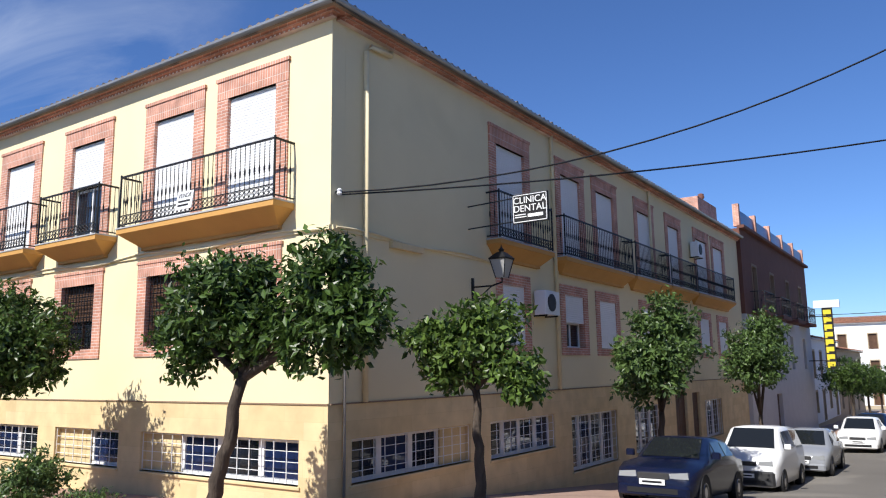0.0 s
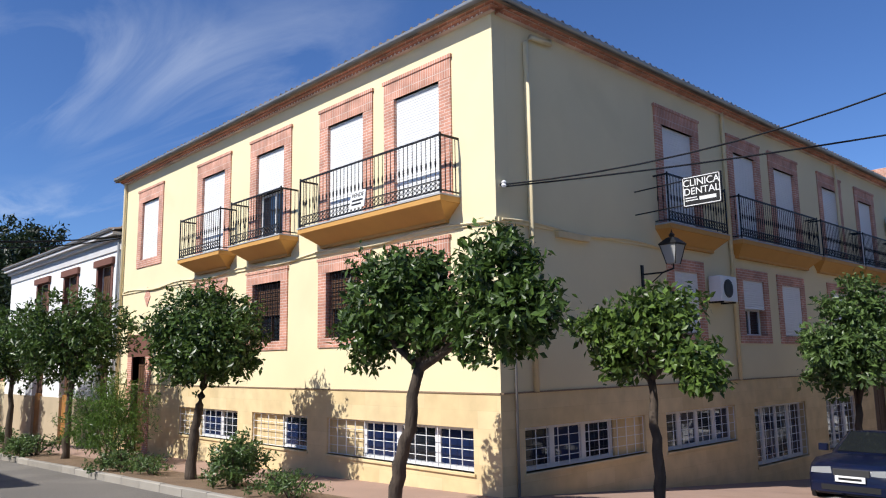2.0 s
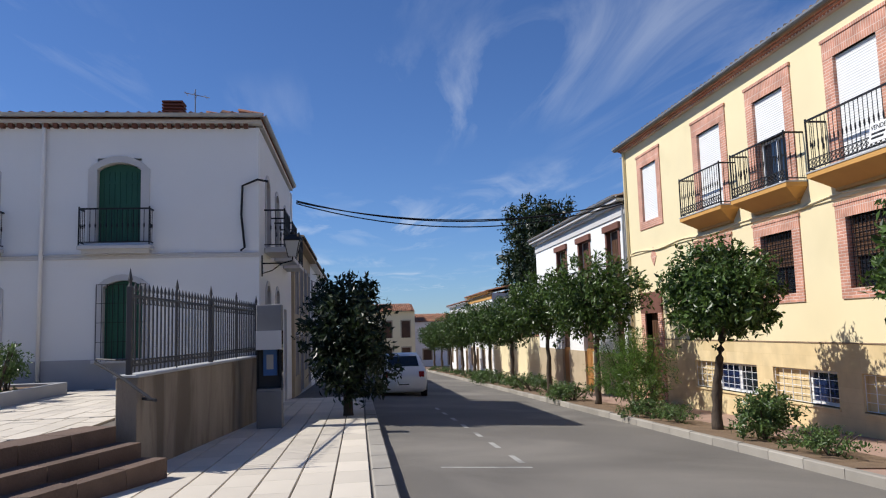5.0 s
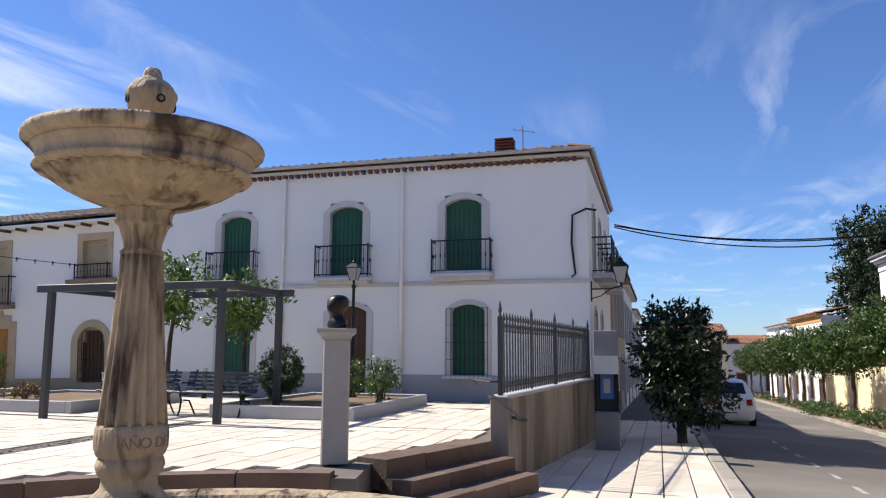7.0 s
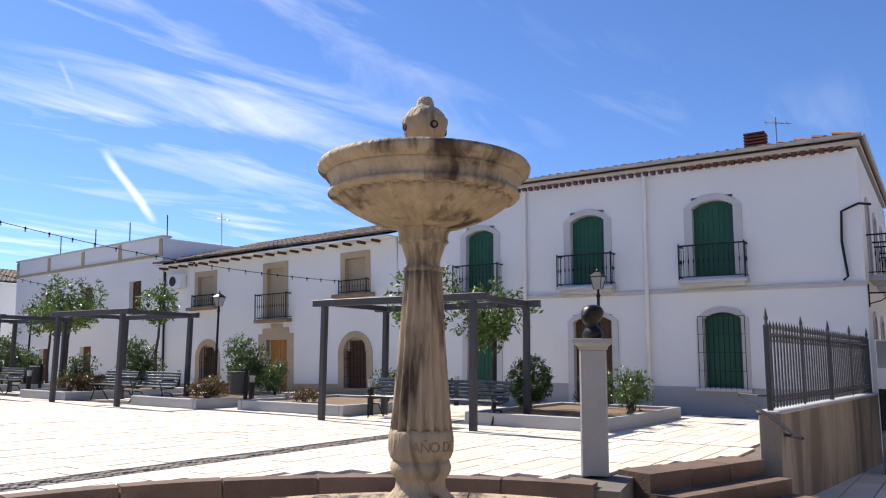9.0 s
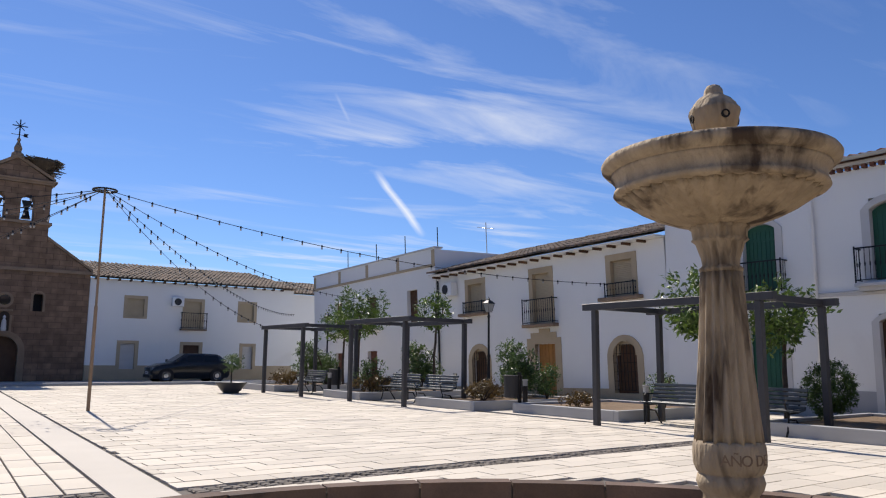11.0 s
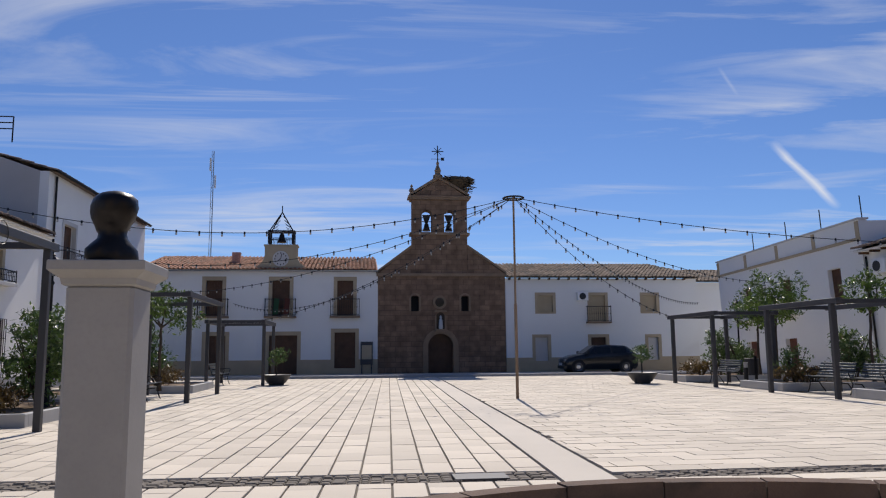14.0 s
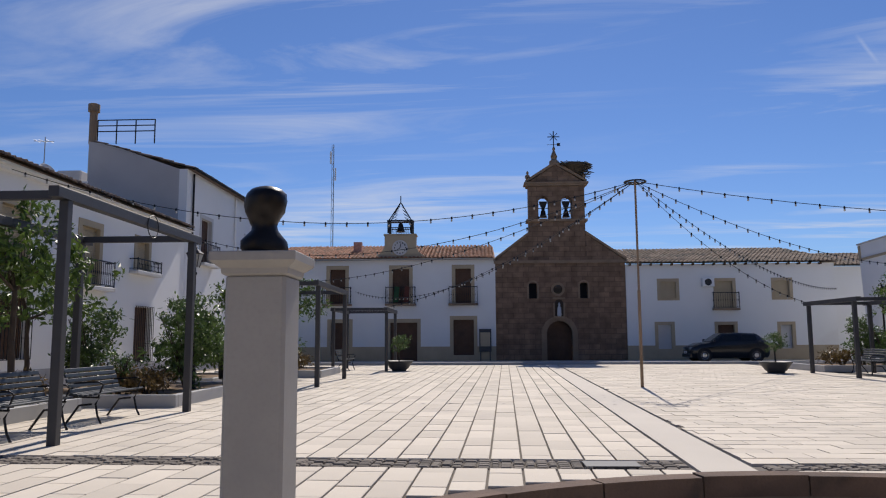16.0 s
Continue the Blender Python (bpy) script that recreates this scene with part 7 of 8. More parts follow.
for x, y, h, s, n in ((-13.7, -12.0, 3.1, 1.35, 2400), (-13.8, -10.2, 2.7, 1.15, 1700), (-14.5, -23.4, 3.6, 0.85, 1100), (-13.5, -27.0, 3.6, 1.4, 2200), (-14.5, -30.0, 3.4, 1.3, 1800), (8.6, -13.4, 3.2, 1.25, 2000), (10.3, -16.6, 2.6, 1.0, 1200), (7.6, -22.6, 3.4, 1.1, 1600), (7.4, -26.5, 3.2, 1.1, 1500)):
    young_tree(x, y, h, int(200 + 3 * abs(x) + abs(y)), s, n)
pot0 = thing("potted_tree", pose(-9.3, -29.0, PZ), "small tree in a round dark metal bowl planter", "potted tree", "bowl planters")
part("bowl", MB().lathe([(0.28, 0), (0.3, 0.06), (0.36, 0.1), (0.55, 0.36), (0.58, 0.4), (0.52, 0.4), (0.4, 0.3)], 20), STEEL, pot0, smooth=True)
part("trunk", MB().tube([(0, 0, 0.3), (0.02, 0, 0.9)], 0.03, 6), BARK, pot0)
part("foliage", cloud_mesh("foliage", 91, [(0, 0, 1.1, 0.45, 0.45, 0.32)], 0.08, 900, LEAF_DULL), LEAF_DULL, pot0)
copy_thing(pot0, pose(4.35, -31.7, PZ))


# ---- lamps, bollards, bins, masts ----
def lantern(mb_frame, mb_glass, x, y, z, s=1.0):
    mb_glass.add([(x + sx * r * s, y + sy * r * s, z + h * s) for r, h in ((0.10, 0.0), (0.19, 0.40)) for sx, sy in ((-1, -1), (1, -1), (1, 1), (-1, 1))], [(3, 2, 1, 0), (4, 5, 6, 7)] + [(i, (i + 1) % 4, (i + 1) % 4 + 4, i + 4) for i in range(4)])
    for sx, sy in ((-1, -1), (1, -1), (1, 1), (-1, 1)):
        mb_frame.tube([(x + sx * 0.105 * s, y + sy * 0.105 * s, z - 0.01), (x + sx * 0.197 * s, y + sy * 0.197 * s, z + 0.41 * s)], 0.012 * s, 4)
    mb_frame.add([(x + sx * r * s, y + sy * r * s, z + h * s) for r, h in ((0.21, 0.40), (0.22, 0.43), (0.09, 0.56), (0.05, 0.58)) for sx, sy in ((-1, -1), (1, -1), (1, 1), (-1, 1))], [(3, 2, 1, 0), (12, 13, 14, 15)] + [(j * 4 + i, j * 4 + (i + 1) % 4, j * 4 + 4 + (i + 1) % 4, j * 4 + 4 + i) for j in range(3) for i in range(4)])
    mb_frame.lathe([(0.05 * s, z + 0.58 * s), (0.07 * s, z + 0.63 * s), (0.02 * s, z + 0.68 * s), (0.005, z + 0.75 * s)], 8, x, y)


lp0 = thing("street_lamp", pose(-15.7, -21.9, PZ), "black cast-iron lamp post with a square lantern", "street lamp", "square lamps")
fr, gl_ = MB(), MB()
part("post", MB().lathe([(0.14, 0), (0.14, 0.15), (0.09, 0.25), (0.1, 0.6), (0.06, 0.68), (0.045, 1.4), (0.06, 1.45), (0.04, 1.5), (0.035, 2.75), (0.06, 2.8), (0.03, 2.85), (0.03, 2.95)], 12), IRON, lp0, smooth=True)
lantern(fr, gl_, 0, 0, 2.95, 0.72)
part("lantern_frame", fr, IRON, lp0)
part("lantern_glass", gl_, LAMPGLASS, lp0)
for x, y in ((-15.9, -8.55), (7.75, -18.7), (-15.8, -34.0)):
    copy_thing(lp0, pose(x, y, PZ))
wl0 = thing("wall_lantern", pose(-8.69, 13.5, 3.5, 0, 0, 90), "old-fashioned wall lantern on a scrolled iron bracket", "wall lantern", "wall lanterns")
fr, gl_ = MB(), MB()
lantern(fr, gl_, 0, -0.75, 0.16, 0.95)
part("bracket", MB().tube([(0, 0, 0), (0, -0.5, 0.0), (0, -0.75, 0.06), (0, -0.75, 0.16)], 0.02, 6).tube([(0, 0, -0.25), (0, -0.25, -0.18), (0, -0.5, 0)], 0.014, 5).box(-0.04, -0.03, -0.32, 0.04, 0, 0.2), IRON, wl0)
part("lantern_frame", fr, IRON, wl0)
part("lantern_glass", gl_, LAMPGLASS, wl0)
copy_thing(wl0, pose(-18.6, -3.15, 3.45, 0, 0, 180))
bo0 = thing("bollard_light", pose(-12.6, -12.75, PZ), "short black bollard light with a pale top", "bollard", "bollard lights")
part("post", MB().lathe([(0.07, 0), (0.07, 0.62), (0.075, 0.63)], 12), IRON, bo0)
part("lens", MB().lathe([(0.065, 0.63), (0.065, 0.76), (0.08, 0.77), (0.08, 0.8)], 12), LAMPGLASS, bo0)
for x, y in ((-12.8, -16.9), (-11.6, -25.7), (-16.9, -13.2), (-16.3, -24.6)):
    copy_thing(bo0, pose(x, y, PZ))
bi0 = thing("litter_bin", pose(-12.1, -16.6, PZ), "dark round litter bin on a post", "litter bin", "litter bins")
part("drum", MB().lathe([(0.2, 0.35), (0.22, 0.36), (0.24, 0.9), (0.25, 0.92), (0.22, 0.93), (0.2, 0.6)], 18), PLASTIC, bi0)
part("post", MB().box(-0.04, 0.22, 0, 0.04, 0.28, 1.0), IRON, bi0)
for x, y in ((7.2, -19.6), (-12.2, -26.4)):
    copy_thing(bi0, pose(x, y, PZ))
fp = thing("festoon_pole", pose(-3.0, -21.6, PZ), "tall thin steel pole that carries festoon lights", "pole")
part("mast", MB().lathe([(0.042, 0), (0.042, 2.5), (0.03, 2.52), (0.028, 5.45)], 10), STONETRIM, fp)
part("ring", MB().tube([(0.28 * math.cos(a), 0.28 * math.sin(a), 5.4) for a in steps(0, 6.2832, 0.4)], 0.025, 5).tube([(-0.28, 0, 5.4), (0.28, 0, 5.4)], 0.015, 4).tube([(0, -0.28, 5.4), (0, 0.28, 5.4)], 0.015, 4), IRON, fp)
BULB_ME = MB().lathe([(0.012, -0.035), (0.024, -0.06), (0.026, -0.075), (0.018, -0.095), (0.003, -0.1)], 7).mesh("bulb", BULB)
SOCK = MB().lathe([(0.02, 0.03), (0.025, 0.0), (0.025, -0.035), (0.01, -0.04)], 6).mesh("socket", IRON)


def sag_line(a, b, sag, n=24):
    a, b = Vector(a), Vector(b)
    return [a.lerp(b, k / n) - Vector((0, 0, sag * 4 * (k / n) * (1 - k / n))) for k in range(n + 1)]


def festoon(a, b, sag):
    f = thing("festoon_lights", pose(0, 0, 0), "sagging string of small clear festoon bulbs", "festoon lights", "festoon strings")
    pts = sag_line(a, b, sag)
    part("cable", MB().tube(pts, 0.009, 4), IRON, f)
    length = sum((q - p).length for p, q in zip(pts, pts[1:]))
    n = int(length / 0.55)
    for k in range(1, n):
        t = k / n * (len(pts) - 1)
        p = pts[int(t)].lerp(pts[min(int(t) + 1, len(pts) - 1)], t - int(t))
        part("socket", SOCK, IRON, part("bulb", BULB_ME, BULB, f, at=pose(*p)))


ft = (-3.0, -21.6, PZ + 5.42)
for e, s in (((-18.4, -18.6, 4.46), 0.5), ((-18.4, -33.0, 4.8), 0.8), ((-10.5, -28.85, 3.05), 0.5), ((-19.4, -45.4, 4.6), 0.8), ((13.3, -20.0, 6.3), 1.3), ((13.3, -30.0, 6.2), 1.5), ((13.2, -38.0, 5.0), 1.2), ((4.8, -31.2, 3.1), 0.5), ((8.3, -45.2, 4.6), 1.4)):
    festoon(ft, e, s)
wire = thing("wire_loop", pose(6.40, -13.4, PZ + 3.2), "coil of thin black wire on the pergola beam", "wire")
part("coil", MB().tube([(0.02, 0.2 * math.sin(a), -0.02 + 0.18 * math.cos(a) - 0.1) for a in steps(0, 9, 0.4)], 0.008, 4), IRON, wire)
rm = thing("radio_mast", pose(19.4, -95, 0), "tall slim lattice radio mast behind the roofs", "radio mast")
mb = MB()
for k in range(3):
    a = k * 2.094
    mb.tube([(0.2 * math.cos(a), 0.2 * math.sin(a), 0), (0.15 * math.cos(a), 0.15 * math.sin(a), 26.7)], 0.03, 4)
for k in range(40):
    a0, a1 = (k % 3) * 2.094, ((k + 1) % 3) * 2.094
    mb.tube([(0.17 * math.cos(a0), 0.17 * math.sin(a0), k * 0.66), (0.17 * math.cos(a1), 0.17 * math.sin(a1), k * 0.66 + 0.72)], 0.02, 3)
part("lattice", mb, ZINC, rm)
part("antenna", MB().box(-0.4, -0.1, 22, -0.22, 0.1, 23.6).box(0.22, -0.1, 24.2, 0.4, 0.1, 25.8), WHITE, rm)

# telephone booth on the footway
pb_ = thing("telephone_booth", pose(-15.6, -2.62, gn(-15.6, -2.6), 0, 0, 90) @ Matrix.Diagonal((0.70, 0.9, 1.06, 1.0)), "grey open telephone kiosk with a blue phone panel", "telephone booth")
part("back_panel", MB().cham(-0.35, 0.26, 0, 0.35, 0.32, 2.3, 0.01), STEEL, pb_)
part("base", MB().cham(-0.36, -0.12, 0, 0.36, 0.26, 0.72, 0.015), BOOTHGREY, pb_)
part("head", MB().cham(-0.36, -0.12, 1.86, 0.36, 0.26, 2.36, 0.015), BOOTHGREY, pb_)
part("hood", MB().prism([(-0.36, 1.5), (0.36, 1.5), (0.36, 1.86), (-0.36, 1.86)], -0.2, -0.12), PALEGREY, pb_)
part("side_glass", MB().box(-0.36, -0.1, 0.72, -0.34, 0.26, 1.86).box(0.34, -0.1, 0.72, 0.36, 0.26, 1.86), CARGLASS, pb_)
part("telephone", MB().cham(-0.2, 0.08, 1.0, 0.2, 0.26, 1.5, 0.01), BLUEGLASS, pb_)
part("keypad", MB().box(-0.1, 0.07, 1.12, 0.1, 0.08, 1.4), BULB, pb_)
part("shelf", MB().box(-0.34, -0.1, 0.72, 0.34, 0.26, 0.76), BOOTHGREY, pb_)


# ---- overhead cables ----
def cable(pts, r, label, n=2):
    c = thing("overhead_cable", pose(0, 0, 0), label, "cable", "overhead cables")
    for (a, b, s) in pts:
        part("wire", MB().tube(sag_line(a, b, s, 20), r, 5), IRON, c)


cable([((-26.2, -2.9, 6.35), (-26.0, 8.95, 6.2), 0.75), ((-26.2, -2.9, 6.25), (-26.0, 8.95, 6.1), 0.85), ((-26.2, -2.9, 6.3), (-26.0, 8.95, 6.15), 0.65)], 0.022, "bundle of black cables sagging across the street")
cable([((-8.6, 9.15, 4.78), (4.5, 16.88, 10.5), 1.37)], 0.016, "thin black cable from the house corner across the street")
cable([((-8.6, 9.15, 4.74), (4.5, 17.94, 6.64), 0.33)], 0.016, "thin black cable from the house corner along the street")
cable([((-8.5, 57, 5.2), (4.4, 50, 5.4), 0.3)], 0.02, "thin cable across the far street")
wc = thing("wall_cable", pose(-18.1, -3.28, 0), "black cable clipped down the white wall", "cable")
part("wire", MB().tube([(0.0, 0.35, 5.4), (0, 0.1, 5.45), (0, -0.25, 5.3), (0, -0.28, 4.6), (0, -0.2, 3.8), (0, -0.3, 3.72)], 0.03, 5), IRON, wc)

ins_ = thing("insulator", pose(-8.6, 9.1, 4.78), "small white cable insulator at the house corner", "insulator")
part("knob", MB().lathe([(0.03, -0.06), (0.05, -0.03), (0.035, 0.0), (0.05, 0.03), (0.02, 0.06)], 10), WHITE, ins_)
part("bracket", MB().box(-0.1, -0.015, -0.015, 0.0, 0.015, 0.015), IRON, ins_)

# dental sign
sg = thing("shop_sign", pose(-7.08, 13.25, 5.02, 0, 0, 0), "black projecting sign with white border and lettering", "sign")
part("panel", MB().cham(-0.41, -0.03, -0.31, 0.41, 0.03, 0.31, 0.008), BLACKINK, sg)
part("border", MB().box(-0.39, -0.034, 0.275, 0.39, -0.031, 0.29).box(-0.39, -0.034, -0.29, 0.39, -0.031, -0.275).box(-0.39, -0.034, -0.29, -0.375, -0.031, 0.29).box(0.375, -0.034, -0.29, 0.39, -0.031, 0.29), WHITE, sg)
lettering("CLINICA", 0.2, pose(0, -0.034, 0.165, 90), WHITE, sg)
lettering("DENTAL", 0.2, pose(0, -0.034, -0.01, 90), WHITE, sg)
part("bar_text", MB().box(-0.35, -0.035, -0.14, -0.1, -0.032, -0.12).box(-0.35, -0.035, -0.19, -0.08, -0.032, -0.17).box(-0.05, -0.035, -0.2, 0.3, -0.032, -0.13), WHITE, sg)
part("arm", MB().tube([(-0.41, 0, 0.25), (-1.6, 0.12, 0.25)], 0.015, 5).tube([(-0.41, 0, -0.25), (-1.6, 0.12, -0.25)], 0.015, 5), IRON, sg)
vs_ = thing("sale_sign", pose(-12.0, 8.49, 4.98, -8, 0, 0), "small white sale board tied to the balcony rail", "sign")
part("panel", MB().box(-0.24, -0.01, -0.16, 0.24, 0.01, 0.2), WHITE, vs_)
lettering("VENDE", 0.13, pose(0, -0.014, 0.11, 90), BLACKINK, vs_, depth=0.002)
part("bar_text", MB().box(-0.18, -0.014, -0.02, 0.18, -0.011, 0.02).box(-0.18, -0.014, -0.1, 0.14, -0.011, -0.06), BLACKINK, vs_)

# road markings of a parking bay
rmk = MB()
for k in range(7):
    x0 = -11.0 - k * 1.75
    y0 = 1.55 - 0.02 * k
    a, b = (x0, y0), (x0 - 0.8, y0)
    rmk.add([(a[0], a[1] - 0.05, g(a[0], a[1] - 0.05) + 0.004), (a[0], a[1] + 0.05, g(a[0], a[1] + 0.05) + 0.004), (b[0], b[1] + 0.05, g(b[0], b[1] + 0.05) + 0.004), (b[0], b[1] - 0.05, g(b[0], b[1] - 0.05) + 0.004)], [(0, 1, 2, 3)])
rmk.add([(-10.5, 0.3, g(-10.5, 0.3) + 0.004), (-10.5, 1.6, g(-10.5, 1.6) + 0.004), (-10.6, 1.6, g(-10.6, 1.6) + 0.004), (-10.6, 0.3, g(-10.6, 0.3) + 0.004)], [(0, 1, 2, 3)])
MARK = mat("worn_road_paint", (0.42, 0.41, 0.38), 0.9, 0.15, 3, 60, 0.2, stain=(0.22, 0.21, 0.2), stain_at=0.5)
tagged(part("road_marking", rmk, MARK), "worn white parking bay lines on asphalt", "road marking", kind="structure")
tagged(part("drain_grate", MB().cham(-0.36, -9.86, PZ - 0.02, 0.2, -9.52, PZ + 0.012, 0.004), STEEL), "dark slotted drain grate in the paving", "drain", kind="structure")


# ---- neighbours down the west street ----
nh = thing("white_balcony_house", pose(-40.0, 8.98, 0), "white house with grey cornice and tall brown shuttered windows", "house")
nu_ = [(-28.2, -26.9), (-31.95, -30.5), (-35.6, -34.1)]
wall(nh, "wall", 0, 14.08, 0.6, 6.3, [(a + 40, b + 40, 3.1, 5.3) for a, b in nu_] + [(a + 40, b + 40, 0.6, 2.4) for a, b in nu_[1:]] + [(12.0, 13.2, 0.6, 2.0)], WHITEWASH)
wall(nh, "plinth_wall", 0, 14.08, -2.6, 0.6, [(4.6, 5.7, -1.9, 0.7), (8.2, 9.3, -1.9, 0.7)], TAN, 0.36, -0.015)
for a, b in nu_:
    a, b = a + 40, b + 40
    surround(nh, a, b, 3.1, 5.3, 0.18, 0.0, CLAY)
    part("lintel", MB().cham(a - 0.28, -0.12, 5.3, b + 0.28, 0.1, 5.55, 0.02), CLAY, nh)
    leaves_door(nh, a, b, 3.1, 5.3, BROWNWOOD, 0.2)
    backing(nh, a, b, 3.1, 5.3)
    ba = part("balcony", MB().cham(a - 0.3, -0.4, 2.98, b + 0.3, 0.0, 3.1, 0.02), PALEGREY, nh)
    railing(ba, a - 0.26, b + 0.26, 3.1, 0.9, 0.4, 0.14, False)
for a, b in nu_[1:]:
    leaves_door(nh, a + 40, b + 40, 0.6, 2.4, BROWNWOOD, 0.2)
    backing(nh, a + 40, b + 40, 0.6, 2.4)
leaves_door(nh, 12.0, 13.2, 0.6, 2.0, BROWNWOOD, 0.2)
for a in (4.6, 8.2):
    leaves_door(nh, a, a + 1.1, -1.9, 0.7, HONEY, 0.1)
part("frieze", MB().box(0, -0.05, 5.72, 14.0, 0, 6.1).box(-0.05, -0.2, 6.1, 14.0, 0.1, 6.22).box(-0.1, -0.35, 6.22, 14.0, 0.2, 6.32), PALEGREY, nh)
gutter(nh, -0.1, 14.0, 6.42, 0.38)
tiled(nh, -0.1, 14.05, -0.38, 5, 6.38, 7.6, OLDTILE)
shell(nh, 0, 14.08, 9, -2.6, 6.2, WHITEWASH)
downpipe(nh, 13.85, -1, 6.2, ZINC)
part("aerial", MB().tube([(9, 2, 6.8), (9, 2, 9.2)], 0.03, 5).tube([(8.3, 2, 9.1), (9.8, 2, 9.1)], 0.02, 4), ZINC, nh)


def row_house(name, x, y, yaw, w, z0, zt, material, roof_mat, nwin, floors, label, plinth=TAN, rise=1.0, band=None):
    """A plain row house: openings on each floor, eaves and a tiled roof."""
    h = thing(name, pose(x, y, 0, 0, 0, yaw), label, "house", "row houses")
    holes, step = [], w / nwin
    fh_ = (zt - z0 - 0.4) / floors
    for f in range(floors):
        for k in range(nwin):
            c = step * (k + 0.5)
            lo = z0 + f * fh_ + (0.25 if f == 0 and k % 2 else 0.95 if f == 0 else 0.5)
            holes.append((c - 0.5, c + 0.5, lo, z0 + f * fh_ + min(2.45, fh_ - 0.3)))
    wall(h, "wall", 0, w, z0, zt, holes, material)
    part("plinth", MB().box(0, -0.015, z0 - 1.5, w, 0.35, z0 + 0.2), plinth, h)
    for a, b, c, d in holes:
        surround(h, a, b, c, d, 0.12, 0.14, plinth)
        leaves_door(h, a, b, c, d, BROWNWOOD, 0.18)
        backing(h, a, b, c, d)
    part("eave_board", MB().box(0, -0.3, zt, w, 0.1, zt + 0.1), band or material, h)
    if band:
        part("colour_band", MB().box(0, -0.04, zt - 0.45, w, 0, zt - 0.1), band, h)
    tiled(h, 0, w, -0.35, 4.5, zt + 0.12, zt + 0.12 + rise, roof_mat)
    shell(h, 0, w, 8.5, z0 - 1.5, zt - 0.05, material)
    return h


gw = thing("garden_wall", pose(-54.0, 8.98, 0), "peeling cream garden wall below a tall tree", "wall", kind="structure")
part("wall_body", MB().box(0, 0, -2.8, 13.98, 0.3, 1.2), CREAM, gw)
part("coping", MB().cham(-0.02, -0.06, 1.2, 13.98, 0.36, 1.3, 0.02), TERRACOTTA, gw)
row_house("banded_row_house", -66.0, 8.98, 0, 11.95, -2.4, 4.3, WHITEWASH, TERRACOTTA, 4, 2, "white row house with a yellow painted cornice", band=OCHRE)
row_house("white_row_house", -80.0, 8.98, 0, 13.95, -2.7, 4.0, WHITEWASH, TERRACOTTA, 4, 2, "white row house at the end of the street")
row_house("cream_end_house", -88.0, -2.8, 90, 8.6, -2.7, 3.9, CREAM, TERRACOTTA, 4, 2, "cream two-storey house closing the street")
row_house("white_end_house", -90.0, 5.9, 90, 9.0, -2.8, 2.6, WHITEWASH, TERRACOTTA, 3, 2, "low white house closing the street")
row_house("tan_row_house", -26.8, -3.05, 180, 9.0, -0.75, 5.0, TAN, OLDTILE, 4, 2, "narrow ochre-grey row house in shade", plinth=GREYWASH)
row_house("white_row_house", -35.85, -3.05, 180, 12.0, -1.1, 4.9, WHITEWASH, OLDTILE, 5, 2, "white two-storey row house in shade", plinth=GREYWASH)
row_house("white_row_house", -47.9, -3.05, 180, 14.0, -1.5, 4.3, WHITEWASH, OLDTILE, 5, 2, "white row house in the shaded street", plinth=GREYWASH)
row_house("cream_row_house", -62.0, -3.05, 180, 14.0, -1.9, 3.8, CREAM, OLDTILE, 5, 2, "cream row house far down the street", plinth=GREYWASH)

# ---- cross street beyond the yellow house ----
bh = thing("brown_house", pose(-8.5, 38.6, 0, 0, 0, 90), "dark brown three-storey house with a balustraded roof terrace", "house")
bw_ = [(2.2, 3.2), (6.8, 7.8), (11.5, 12.5), (16.0, 17.0)]
wall(bh, "wall", 0.02, 19.5, 4.3, 8.6, [(a, b, 4.5, 6.9) for a, b in bw_], CLAY)
wall(bh, "lower_wall", 0.02, 19.5, -3.0, 4.3, [(a, b, 1.5, 3.5) for a, b in bw_] + [(6.0, 7.5, -2.5, 0.2)], PALEGREY, 0.36, -0.012)
for a, b in bw_:
    surround(bh, a, b, 4.5, 6.9, 0.12, 0.14, STONETRIM)
    leaves_door(bh, a, b, 4.5, 6.9, BEIGEBLIND, 0.2)
    backing(bh, a, b, 4.5, 6.9)
    leaves_door(bh, a, b, 1.5, 3.5, BROWNWOOD, 0.2)
    backing(bh, a, b, 1.5, 3.5)
    ba = part("balcony", MB().cham(a - 0.8, -0.7, 4.3, b + 0.8, 0.0, 4.5, 0.02), CLAY, bh)
    railing(ba, a - 0.75, b + 0.75, 4.5, 1.0, 0.7, 0.16, False)
leaves_door(bh, 6.0, 7.5, -2.5, 0.2, BROWNWOOD, 0.2)
part("cornice", MB().box(0, -0.25, 8.6, 19.6, 0.1, 8.75), CLAY, bh)
for k, u in enumerate(steps(0.2, 19.2, 3.8)):
    part("terrace_pier", MB().box(u, 0.0, 8.75, u + 0.3, 0.3, 9.9), BRICK, bh)
    if u < 18:
        part("rail_panel", MB().box(u + 0.35, 0.1, 8.95, u + 3.75, 0.14, 9.65), BLUEGLASS, bh)
part("stair_tower", MB().box(0.3, 2.0, 8.5, 4.0, 6.0, 10.6), BRICK, bh)
part("vent", MB().lathe([(0.12, 10.6), (0.12, 10.9), (0.18, 10.92), (0.16, 11.15), (0.04, 11.2)], 10, 2.5, 2.4), CLAY, bh)
shell(bh, 0.02, 19.5, 9, -3, 8.6, CLAY)
row_house("white_row_house", -8.7, 58.2, 90, 14, -2.6, 3.6, WHITEWASH, TERRACOTTA, 4, 2, "white row house on the cross street")
